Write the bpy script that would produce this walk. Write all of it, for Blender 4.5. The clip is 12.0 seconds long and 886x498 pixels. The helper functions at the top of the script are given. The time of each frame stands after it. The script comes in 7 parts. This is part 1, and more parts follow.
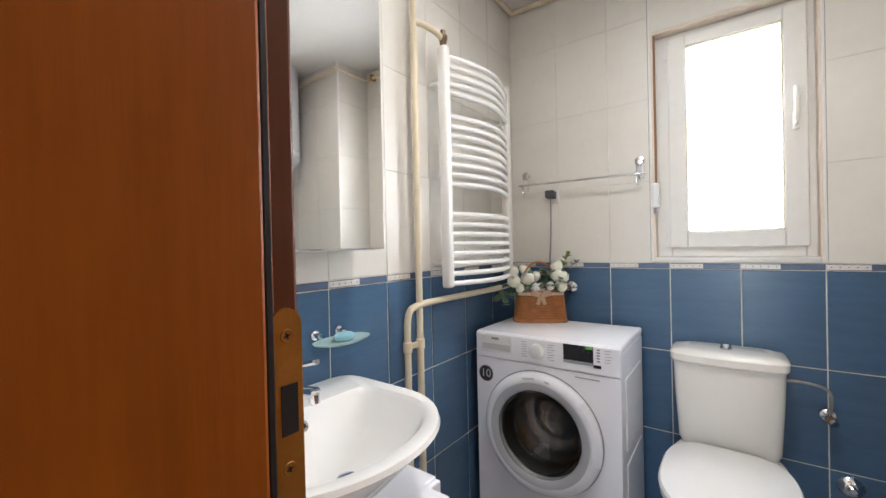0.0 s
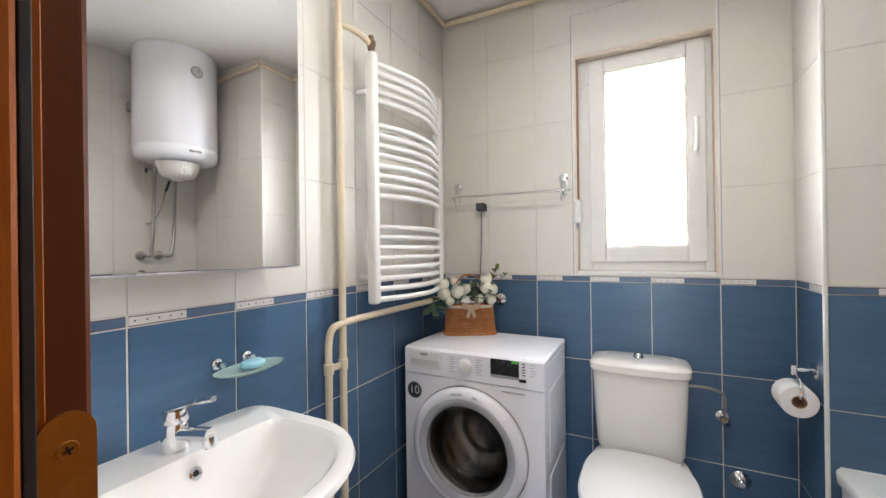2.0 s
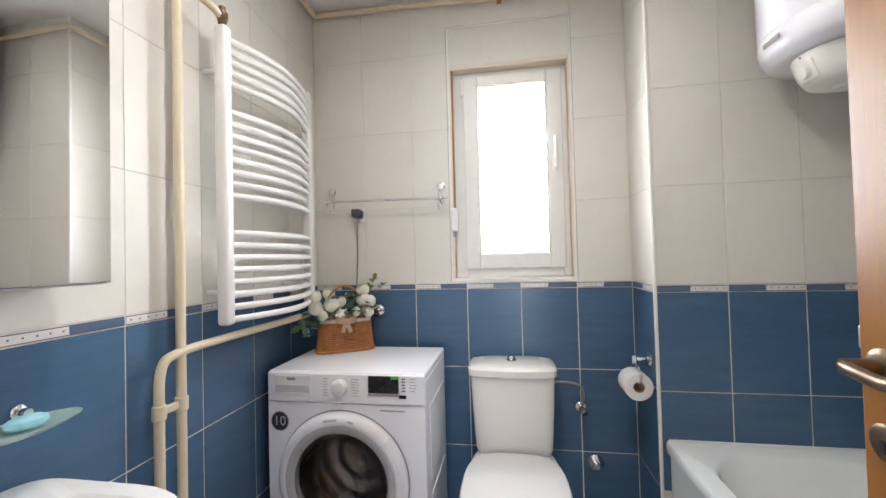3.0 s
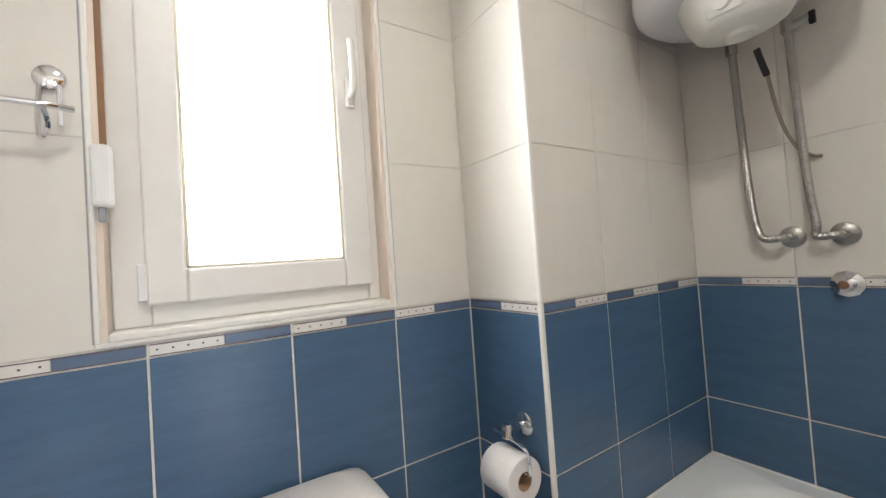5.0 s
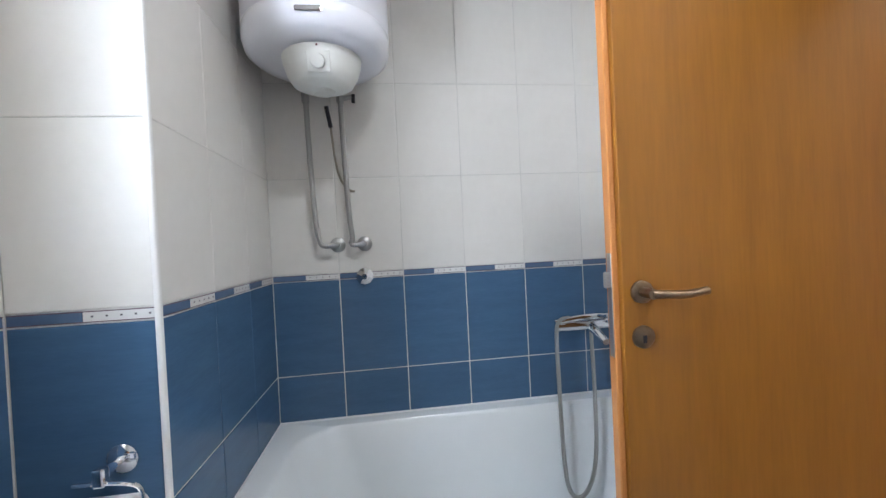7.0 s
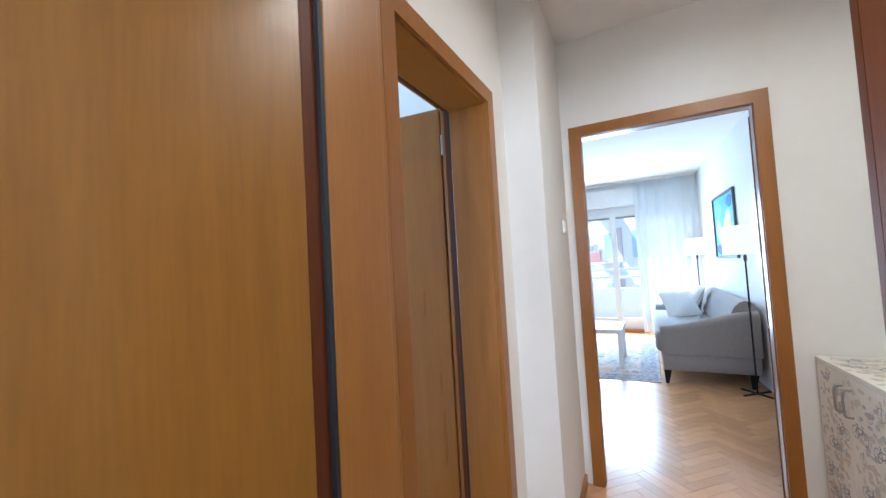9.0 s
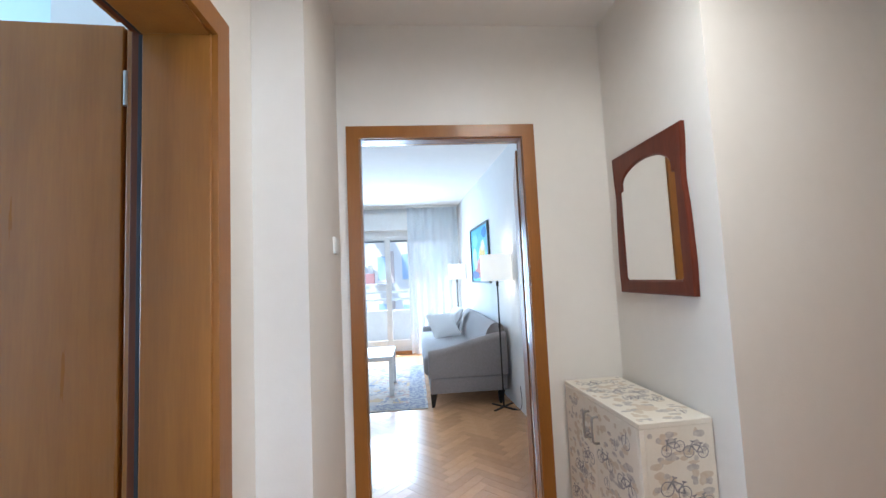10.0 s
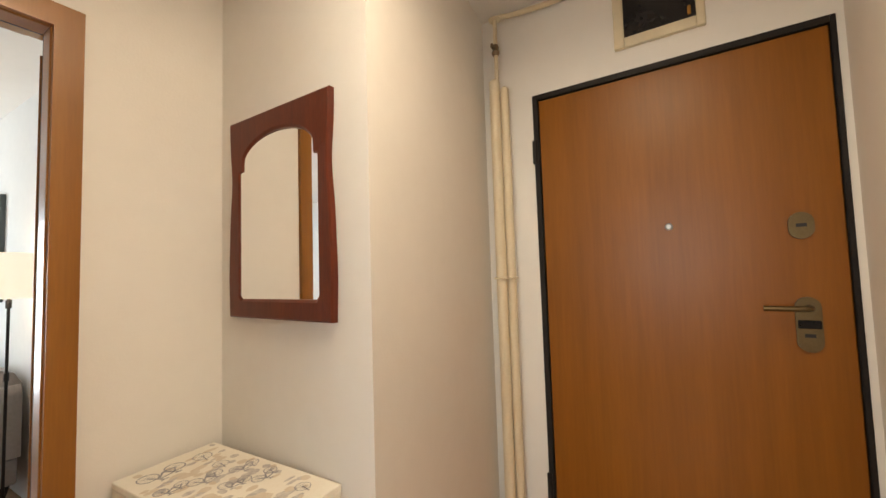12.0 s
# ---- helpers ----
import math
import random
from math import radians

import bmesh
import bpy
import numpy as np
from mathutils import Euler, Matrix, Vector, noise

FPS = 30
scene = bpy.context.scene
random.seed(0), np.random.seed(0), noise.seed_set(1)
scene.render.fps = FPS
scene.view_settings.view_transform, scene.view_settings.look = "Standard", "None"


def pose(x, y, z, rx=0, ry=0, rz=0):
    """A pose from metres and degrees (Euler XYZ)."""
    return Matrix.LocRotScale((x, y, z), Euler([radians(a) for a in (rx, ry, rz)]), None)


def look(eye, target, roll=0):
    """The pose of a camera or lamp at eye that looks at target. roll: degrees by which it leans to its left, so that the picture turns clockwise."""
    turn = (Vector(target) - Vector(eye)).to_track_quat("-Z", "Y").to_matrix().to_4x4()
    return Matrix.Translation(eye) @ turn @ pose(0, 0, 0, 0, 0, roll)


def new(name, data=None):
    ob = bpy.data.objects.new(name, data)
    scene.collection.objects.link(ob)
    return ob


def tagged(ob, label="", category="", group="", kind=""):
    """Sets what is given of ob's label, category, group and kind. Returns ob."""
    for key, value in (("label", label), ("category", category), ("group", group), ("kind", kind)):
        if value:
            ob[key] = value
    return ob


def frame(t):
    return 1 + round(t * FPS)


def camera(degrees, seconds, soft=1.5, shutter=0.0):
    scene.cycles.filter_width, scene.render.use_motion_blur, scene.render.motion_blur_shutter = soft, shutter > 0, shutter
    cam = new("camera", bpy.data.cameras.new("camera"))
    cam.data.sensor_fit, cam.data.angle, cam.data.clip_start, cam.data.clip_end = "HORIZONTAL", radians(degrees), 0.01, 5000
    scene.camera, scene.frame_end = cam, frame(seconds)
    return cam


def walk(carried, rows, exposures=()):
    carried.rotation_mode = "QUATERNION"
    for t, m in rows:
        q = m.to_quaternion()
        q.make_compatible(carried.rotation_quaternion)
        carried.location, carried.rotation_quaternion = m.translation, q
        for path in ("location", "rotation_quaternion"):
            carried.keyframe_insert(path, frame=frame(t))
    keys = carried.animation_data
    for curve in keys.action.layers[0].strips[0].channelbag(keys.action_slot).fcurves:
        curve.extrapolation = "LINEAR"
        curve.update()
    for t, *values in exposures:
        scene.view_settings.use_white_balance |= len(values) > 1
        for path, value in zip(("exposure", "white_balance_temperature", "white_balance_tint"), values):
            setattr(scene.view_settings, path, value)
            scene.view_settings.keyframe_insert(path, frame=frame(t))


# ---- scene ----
cam = camera(97.5, 12.0)
PATH = [
    (0, (0.181, 0.309, 1.225), (-1.01, 1.916, 1.212), -1.3),
    (0.5, (0.166, 0.405, 1.206), (-1.138, 1.92, 1.232), -0.7),
    (1, (0.16, 0.445, 1.212), (-1.191, 1.919, 1.253), -0.4),
    (1.5, (0.18, 0.434, 1.233), (-1.051, 2.01, 1.255), -0.6),
    (2, (0.192, 0.37, 1.262), (-0.733, 2.144, 1.265), -0.8),
    (2.5, (0.178, 0.34, 1.262), (-0.416, 2.25, 1.274), -0.7),
    (2.7, (0.171, 0.366, 1.256), (-0.314, 2.306, 1.287), -1.0),
    (4.3, (0.091, 1.067, 1.265), (0.489, 3.026, 1.31), -2.9),
    (4.5, (0.047, 1.146, 1.273), (0.609, 3.065, 1.317), -3.2),
    (5, (0.039, 1.386, 1.246), (1.126, 3.064, 1.297), -4.0),
    (5.5, (0.045, 1.538, 1.244), (1.652, 2.727, 1.297), -4.4),
    (6, (-0.055, 1.615, 1.223), (1.86, 2.191, 1.212), -3.4),
    (6.5, (-0.135, 1.617, 1.216), (1.861, 1.743, 1.177), -2.7),
    (6.7, (-0.147, 1.603, 1.219), (1.852, 1.574, 1.174), -2.6),
    (8.3, (0.035, 1.141, 1.276), (1.589, -0.117, 1.344), -4.2),
    (8.5, (0.03, 1.069, 1.298), (1.454, -0.334, 1.342), -3.3),
    (9, (0.149, 0.827, 1.293), (1.073, -0.944, 1.389), -3.2),
    (9.5, (0.248, 0.561, 1.317), (0.61, -1.402, 1.443), -2.9),
    (10, (0.213, 0.32, 1.325), (0.051, -1.668, 1.467), -2.6),
    (10.5, (0.148, 0.211, 1.351), (-0.448, -1.693, 1.479), -2.3),
    (11, (0.105, 0.113, 1.332), (-0.891, -1.618, 1.446), -1.8),
    (11.5, (0.069, -0.072, 1.328), (-1.299, -1.527, 1.433), -1.5),
    (12, (-0.074, -0.196, 1.341), (-1.761, -1.263, 1.455), -1.8),
]
walk(cam, [(t, look(eye, target, roll)) for t, eye, target, roll in PATH], [(0, 0.95, 6500, 9), (2.7, 0.97, 6500, 9), (4.3, 1.0, 6350, 9), (5.2, 0.92, 6850, 9), (6.0, 0.86, 6950, 9), (6.7, 1.0, 6100, 9), (8.3, 1.0, 5250, 4), (9.0, 0.97, 5150, 4), (10.0, 0.8, 5300, 5), (10.5, 0.7, 5500, 5), (11.0, 0.68, 5950, 5), (11.5, 0.68, 6700, 7), (12.0, 0.85, 7500, 9)])

# ---------- world, sun, large lights ----------
world = bpy.data.worlds.new("sky")
scene.world = world
world.use_nodes = True
wn = world.node_tree
sky = wn.nodes.new("ShaderNodeTexSky")
sky.sky_type = "NISHITA"
sky.sun_disc = False
sky.sun_elevation = radians(49)
sky.sun_rotation = radians(117)
sky.dust_density = 1.6
wn.links.new(sky.outputs["Color"], wn.nodes["Background"].inputs["Color"])
wn.nodes["Background"].inputs["Strength"].default_value = 0.15


def lamp(name, kind, m, energy, color=(1, 1, 1), size=0.1, size_y=None, spread=180):
    data = bpy.data.lights.new(name, kind)
    data.energy, data.color = energy, color
    if kind == "AREA":
        data.shape = "RECTANGLE" if size_y else "DISK"
        data.size = size
        data.spread = radians(spread)
        if size_y:
            data.size_y = size_y
    elif kind == "SUN":
        data.angle = size
    else:
        data.shadow_soft_size = size
    ob = new(name, data)
    ob.matrix_world = m
    return ob


# sun high outside the living room's glazed wall
SUN_FROM = Vector((1.0, -0.5, 1.3))
lamp("sun", "SUN", look(SUN_FROM * 10, (0, 0, 0)), 5, (1, 0.95, 0.88), radians(0.6))
# sky light through the openings
lamp("window_daylight_bathroom", "AREA", look((0.191, 2.43, 1.667), (0.191, 0, 1.3)), 10.5, (0.95, 0.97, 1.0), 0.44, 0.9, 135)
lamp("window_daylight_living", "AREA", look((0.665, -6.45, 1.1), (0.665, 0, 1.0)), 60, (0.7, 0.85, 1.0), 0.76, 1.9)
# added fill for an unseen bedroom window; the wall here is closed
lamp("fill_daylight_bedroom", "AREA", look((3.3, -0.3, 1.5), (1.0, -0.5, 1.2)), 32, (0.75, 0.88, 1.0), 1.0, 1.3)
# the lit ceiling lamps
lamp("bulb_bathroom", "AREA", look((0.1, 1.2, 2.472), (0.1, 1.2, 0)), 5.8, (1, 0.97, 0.93), 0.24, None, 162)
lamp("bulb_hall", "AREA", look((-0.42, -0.32, 2.545), (-0.42, -0.32, 0)), 11, (1, 0.86, 0.7), 0.45, None, 170)

# ---------- materials ----------


def material(name, color, rough=0.5, metal=0.0, second=None, scale=8.0, detail=4.0, stretch=(1, 1, 1), bump=0.0, bump_scale=60.0,
             per_object=0.0, coat=0.0, amount=0.5, rough_var=0.0, transmission=0.0, ior=1.45, emit=None, emit_strength=0.0, sheen=0.0, shuffle=False, spec=0.5):
    """A surface with two scales of colour variation, fine relief and, if asked, a little change from piece to piece."""
    mat = bpy.data.materials.new(name)
    mat.use_nodes = True
    nt = mat.node_tree
    n, l = nt.nodes, nt.links
    b = n["Principled BSDF"]
    b.inputs["Roughness"].default_value = rough
    b.inputs["Metallic"].default_value = metal
    b.inputs["Specular IOR Level"].default_value = spec
    b.inputs["Coat Weight"].default_value = coat
    b.inputs["Coat Roughness"].default_value = 0.08
    b.inputs["Transmission Weight"].default_value = transmission
    b.inputs["IOR"].default_value = ior
    b.inputs["Sheen Weight"].default_value = sheen
    if emit:
        b.inputs["Emission Color"].default_value = (*emit, 1)
        b.inputs["Emission Strength"].default_value = emit_strength
    second = second or tuple(c * 0.88 for c in color)
    tc = n.new("ShaderNodeTexCoord")
    mp = n.new("ShaderNodeMapping")
    mp.inputs["Scale"].default_value = stretch
    l.new(tc.outputs["Object"], mp.inputs["Vector"])
    info = n.new("ShaderNodeObjectInfo") if per_object else None
    if shuffle:
        shift = n.new("ShaderNodeVectorMath")
        shift.operation = "SCALE"
        shift.inputs[0].default_value = (37, 53, 71)
        l.new(info.outputs["Random"], shift.inputs["Scale"])
        l.new(shift.outputs["Vector"], mp.inputs["Location"])
    t1 = n.new("ShaderNodeTexNoise")
    t1.inputs["Scale"].default_value = scale
    t1.inputs["Detail"].default_value = detail
    l.new(mp.outputs["Vector"], t1.inputs["Vector"])
    t2 = n.new("ShaderNodeTexNoise")
    t2.inputs["Scale"].default_value = scale * 7
    t2.inputs["Detail"].default_value = 3
    l.new(mp.outputs["Vector"], t2.inputs["Vector"])
    mixn = n.new("ShaderNodeMix")
    mixn.inputs[0].default_value = 0.4
    l.new(t1.outputs["Fac"], mixn.inputs[2])
    l.new(t2.outputs["Fac"], mixn.inputs[3])
    ramp = n.new("ShaderNodeValToRGB")
    ramp.color_ramp.elements[0].position = 0.5 - amount * 0.4
    ramp.color_ramp.elements[1].position = 0.5 + amount * 0.4
    ramp.color_ramp.elements[0].color = (*second, 1)
    ramp.color_ramp.elements[1].color = (*color, 1)
    l.new(mixn.outputs[0], ramp.inputs["Fac"])
    out = ramp.outputs["Color"]
    if per_object:
        hsv = n.new("ShaderNodeHueSaturation")
        mr = n.new("ShaderNodeMapRange")
        mr.inputs["To Min"].default_value = 1 - per_object
        mr.inputs["To Max"].default_value = 1 + per_object
        l.new(info.outputs["Random"], mr.inputs["Value"])
        l.new(mr.outputs["Result"], hsv.inputs["Value"])
        l.new(out, hsv.inputs["Color"])
        out = hsv.outputs["Color"]
    l.new(out, b.inputs["Base Color"])
    if rough_var:
        rr = n.new("ShaderNodeMapRange")
        rr.inputs["To Min"].default_value = max(0.02, rough - rough_var)
        rr.inputs["To Max"].default_value = min(1, rough + rough_var)
        l.new(t1.outputs["Fac"], rr.inputs["Value"])
        l.new(rr.outputs["Result"], b.inputs["Roughness"])
    if bump:
        t3 = n.new("ShaderNodeTexNoise")
        t3.inputs["Scale"].default_value = bump_scale
        t3.inputs["Detail"].default_value = 4
        l.new(mp.outputs["Vector"], t3.inputs["Vector"])
        bp = n.new("ShaderNodeBump")
        bp.inputs["Strength"].default_value = bump
        bp.inputs["Distance"].default_value = 0.004
        l.new(t3.outputs["Fac"], bp.inputs["Height"])
        l.new(bp.outputs["Normal"], b.inputs["Normal"])
    return mat


BLUE = material("glazed blue tile", (0.076, 0.146, 0.25), 0.22, second=(0.06, 0.118, 0.21), scale=5, stretch=(1, 1, 7), per_object=0.05, bump=0.1, bump_scale=9, shuffle=True)
WHITE_TILE = material("glazed ivory tile", (0.74, 0.71, 0.66), 0.3, second=(0.69, 0.66, 0.61), scale=4, per_object=0.02, bump=0.05, bump_scale=10, rough_var=0.05)
WHITE_TILE.node_tree.nodes["Principled BSDF"].inputs["Specular IOR Level"].default_value = 0.25
BORDER_BLUE = material("glazed border blue", (0.11, 0.165, 0.265), 0.25, scale=9)
BORDER_WHITE = material("glazed border white", (0.78, 0.76, 0.73), 0.25, scale=9)
BORDER_DOT = material("border dark dots", (0.07, 0.06, 0.07), 0.3)
BORDER_LINE = material("border plum line", (0.12, 0.06, 0.08), 0.3)
GROUT = material("pale grey grout", (0.72, 0.7, 0.66), 0.9, second=(0.66, 0.64, 0.6), scale=20, bump=0.2, bump_scale=200)
OLD_GROUT = material("grey aged grout", (0.5, 0.48, 0.44), 0.9, second=(0.68, 0.66, 0.61), scale=5, amount=0.3, bump=0.2, bump_scale=200)
PLASTER = material("white wall paint", (0.8, 0.775, 0.735), 0.85, second=(0.765, 0.74, 0.7), scale=2.5, bump=0.12, bump_scale=120)
PLASTER_LIVING = material("white living room paint", (0.82, 0.82, 0.81), 0.85, second=(0.78, 0.78, 0.775), scale=2.5, bump=0.1, bump_scale=120)
CEILING = material("white ceiling paint", (0.82, 0.8, 0.77), 0.9, second=(0.78, 0.76, 0.73), scale=2, bump=0.1, bump_scale=140)
WOOD = material("varnished beech veneer", (0.25, 0.099, 0.0086), 0.4, second=(0.19, 0.072, 0.006), scale=3.2, detail=6, stretch=(7, 7, 0.5), bump=0.05, bump_scale=40, coat=0.05, rough_var=0.08)
# copy of the golden frame veneer with the latch side's shade mixed in
FRAME_WOOD_SHADED = material("beech frame veneer in reddish shaded tone", (0.31, 0.083, 0.007), 0.5, second=(0.225, 0.058, 0.005), scale=3.2, detail=6, stretch=(7, 7, 0.5), bump=0.05, bump_scale=40, rough_var=0.08, spec=0.2)
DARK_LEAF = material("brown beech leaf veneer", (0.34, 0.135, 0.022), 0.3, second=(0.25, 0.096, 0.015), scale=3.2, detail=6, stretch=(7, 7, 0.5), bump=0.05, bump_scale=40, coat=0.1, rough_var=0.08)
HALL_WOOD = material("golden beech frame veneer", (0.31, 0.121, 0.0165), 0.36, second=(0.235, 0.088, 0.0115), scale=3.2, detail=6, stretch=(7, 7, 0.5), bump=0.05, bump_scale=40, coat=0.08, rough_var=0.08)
WOOD_EDGE = material("beech door edge", (0.5, 0.21, 0.06), 0.35, second=(0.38, 0.15, 0.04), scale=5, stretch=(9, 9, 0.5))
# dark brown for rebates, hinge edges and the floor under the parquet
WOOD_DARK = material("dark brown rebate wood", (0.125, 0.033, 0.01), 0.5, second=(0.09, 0.024, 0.007), scale=5, stretch=(9, 9, 0.5), spec=0.2)
FRONT_WOOD = material("front door beech panel", (0.255, 0.09, 0.0095), 0.36, second=(0.198, 0.067, 0.007), scale=2.6, detail=6, stretch=(6, 6, 0.35), bump=0.06, bump_scale=50, spec=0.35)
MAHOGANY = material("dark red mahogany", (0.145, 0.027, 0.01), 0.34, second=(0.078, 0.014, 0.006), scale=4, stretch=(8, 8, 0.8), coat=0.1, spec=0.3)
BLACK_STEEL = material("black painted steel", (0.014, 0.012, 0.012), 0.5, second=(0.024, 0.021, 0.019), scale=10, spec=0.2)
RUBBER = material("black rubber", (0.012, 0.012, 0.015), 0.6)
CHROME = material("chrome", (0.82, 0.82, 0.83), 0.09, 1.0, second=(0.75, 0.75, 0.77), scale=20)
STEEL = material("brushed steel", (0.42, 0.41, 0.39), 0.4, 1.0, second=(0.4, 0.39, 0.37), scale=30)
BRASS = material("dull brass", (0.55, 0.29, 0.08), 0.38, 1.0, second=(0.42, 0.21, 0.055), scale=25)
BRONZE = material("satin bronze", (0.26, 0.19, 0.125), 0.32, 1.0, second=(0.18, 0.13, 0.085), scale=30)
CERAMIC = material("white glazed ceramic", (0.83, 0.82, 0.81), 0.1, second=(0.81, 0.8, 0.79), scale=3, coat=0.4)
ACRYLIC = material("white acrylic", (0.8, 0.82, 0.82), 0.16, second=(0.78, 0.8, 0.8), scale=3, coat=0.3)
ENAMEL = material("white enamel", (0.85, 0.85, 0.9), 0.25, second=(0.83, 0.83, 0.88), scale=3, coat=0.2)
PLASTIC = material("white plastic", (0.78, 0.78, 0.77), 0.38, second=(0.74, 0.74, 0.73), scale=6)
PVC = material("white window plastic", (0.8, 0.79, 0.76), 0.35, second=(0.74, 0.71, 0.67), scale=3)
CREAM = material("cream pipe paint", (0.72, 0.63, 0.47), 0.4, second=(0.66, 0.56, 0.4), scale=9, bump=0.1, bump_scale=60)
RADIATOR = material("white radiator enamel", (0.82, 0.81, 0.79), 0.28, second=(0.79, 0.78, 0.76), scale=6)
MIRROR = material("silvered mirror", (0.9, 0.9, 0.9), 0.012, 1.0, second=(0.88, 0.89, 0.89), scale=2)
BLACK_GLOSS = material("black gloss plastic", (0.012, 0.012, 0.014), 0.12)
GREY_PLASTIC = material("grey plastic", (0.33, 0.33, 0.35), 0.4)
PARQUET = material("oiled oak parquet", (0.68, 0.39, 0.2), 0.24, second=(0.58, 0.31, 0.145), scale=4, stretch=(3, 3, 3), per_object=0.12, rough_var=0.06, coat=0.25)
FLOOR_TILE = material("grey blue floor tile", (0.3, 0.33, 0.38), 0.35, second=(0.24, 0.27, 0.32), scale=6)
FABRIC = material("grey woven upholstery", (0.29, 0.26, 0.255), 0.9, second=(0.23, 0.205, 0.2), scale=60, bump=0.5, bump_scale=420, sheen=0.3)
CUSHION = material("light grey cushion cloth", (0.84, 0.82, 0.8), 0.95, second=(0.78, 0.76, 0.74), scale=50, bump=0.5, bump_scale=350, sheen=0.3)

# ---------- building helpers ----------
BASE = {}


def thing(name, loc, label, category, group="", kind=""):
    """An empty at the base of a thing; its parts are given in world metres."""
    ob = new(name)
    ob.location = loc
    ob.empty_display_size = 0.05
    BASE[ob.name] = Vector(loc)
    return tagged(ob, label, category, group, kind)


def part(name, bm, mat, parent=None, label="", smooth=False, kind=""):
    mesh = bpy.data.meshes.new(name)
    if parent is not None:
        base = BASE.get(parent.name, Vector((0, 0, 0)))
        bmesh.ops.translate(bm, verts=bm.verts, vec=-base)
    bmesh.ops.recalc_face_normals(bm, faces=bm.faces)
    if smooth:
        for f in bm.faces:
            f.smooth = True
        for e in bm.edges:
            if len(e.link_faces) == 2 and e.calc_face_angle() > 0.7:
                e.smooth = False
    bm.to_mesh(mesh)
    bm.free()
    mesh.materials.append(mat)
    ob = new(name, mesh)
    if parent is not None:
        ob.parent = parent
        BASE[ob.name] = base
    return tagged(ob, label, "", "", kind)


def bx(x0, x1, y0, y1, z0, z1, bevel=0.0, seg=1, bm=None):
    """A box between two corners, with its edges rounded if asked."""
    b = bm or bmesh.new()
    r = bmesh.ops.create_cube(b, size=1)
    vs = r["verts"]
    bmesh.ops.transform(b, verts=vs, matrix=Matrix.Translation(((x0 + x1) / 2, (y0 + y1) / 2, (z0 + z1) / 2)) @ Matrix.Diagonal((abs(x1 - x0), abs(y1 - y0), abs(z1 - z0), 1)))
    if bevel:
        es = list({e for v in vs for e in v.link_edges})
        bmesh.ops.bevel(b, geom=es, offset=bevel, segments=seg, profile=0.5, affect="EDGES")
    return b


def prism(pts, z0, z1, bm=None):
    """An upright prism on a plan outline."""
    b = bm or bmesh.new()
    lo = [b.verts.new((x, y, z0)) for x, y in pts]
    hi = [b.verts.new((x, y, z1)) for x, y in pts]
    b.faces.new(lo[::-1])
    b.faces.new(hi)
    k = len(pts)
    for i in range(k):
        b.faces.new((lo[i], lo[(i + 1) % k], hi[(i + 1) % k], hi[i]))
    return b


def lathe(profile, m=None, seg=32, bm=None):
    """A turned body about z from (radius, height) pairs, laid by m."""
    b = bm or bmesh.new()
    rings = []
    made = []
    for r, z in profile:
        if r < 1e-5:
            v = b.verts.new((0, 0, z))
            rings.append([v] * seg)
            made.append(v)
        else:
            ring = [b.verts.new((r * math.cos(2 * math.pi * i / seg), r * math.sin(2 * math.pi * i / seg), z)) for i in range(seg)]
            rings.append(ring)
            made += ring
    for a, c in zip(rings, rings[1:]):
        for i in range(seg):
            q = [a[i], a[(i + 1) % seg], c[(i + 1) % seg], c[i]]
            q = list(dict.fromkeys(q))
            if len(q) > 2:
                b.faces.new(q)
    for ring in () if tuple(profile[0]) == tuple(profile[-1]) else (rings[0], rings[-1]):
        if len(set(ring)) > 2:
            b.faces.new(ring)
    if m is not None:
        bmesh.ops.transform(b, verts=made, matrix=m)
    return b


def axis(p, q):
    """The pose that lays z from p towards q."""
    d = Vector(q) - Vector(p)
    return Matrix.Translation(p) @ d.to_track_quat("Z", "Y").to_matrix().to_4x4()


def cyl(p, q, r, seg=20, bevel=0.0, bm=None):
    h = (Vector(q) - Vector(p)).length
    prof = [(0, 0), (r - bevel, 0), (r, bevel), (r, h - bevel), (r - bevel, h), (0, h)] if bevel else [(0, 0), (r, 0), (r, h), (0, h)]
    return lathe(prof, axis(p, q), seg, bm)


def smooth_line(pts, times=2):
    """Rounds the bends of a line (corner cutting)."""
    pts = [Vector(p) for p in pts]
    for _ in range(times):
        out = [pts[0]]
        for a, c in zip(pts, pts[1:]):
            out += [a * 0.75 + c * 0.25, a * 0.25 + c * 0.75]
        out.append(pts[-1])
        pts = out
    return pts


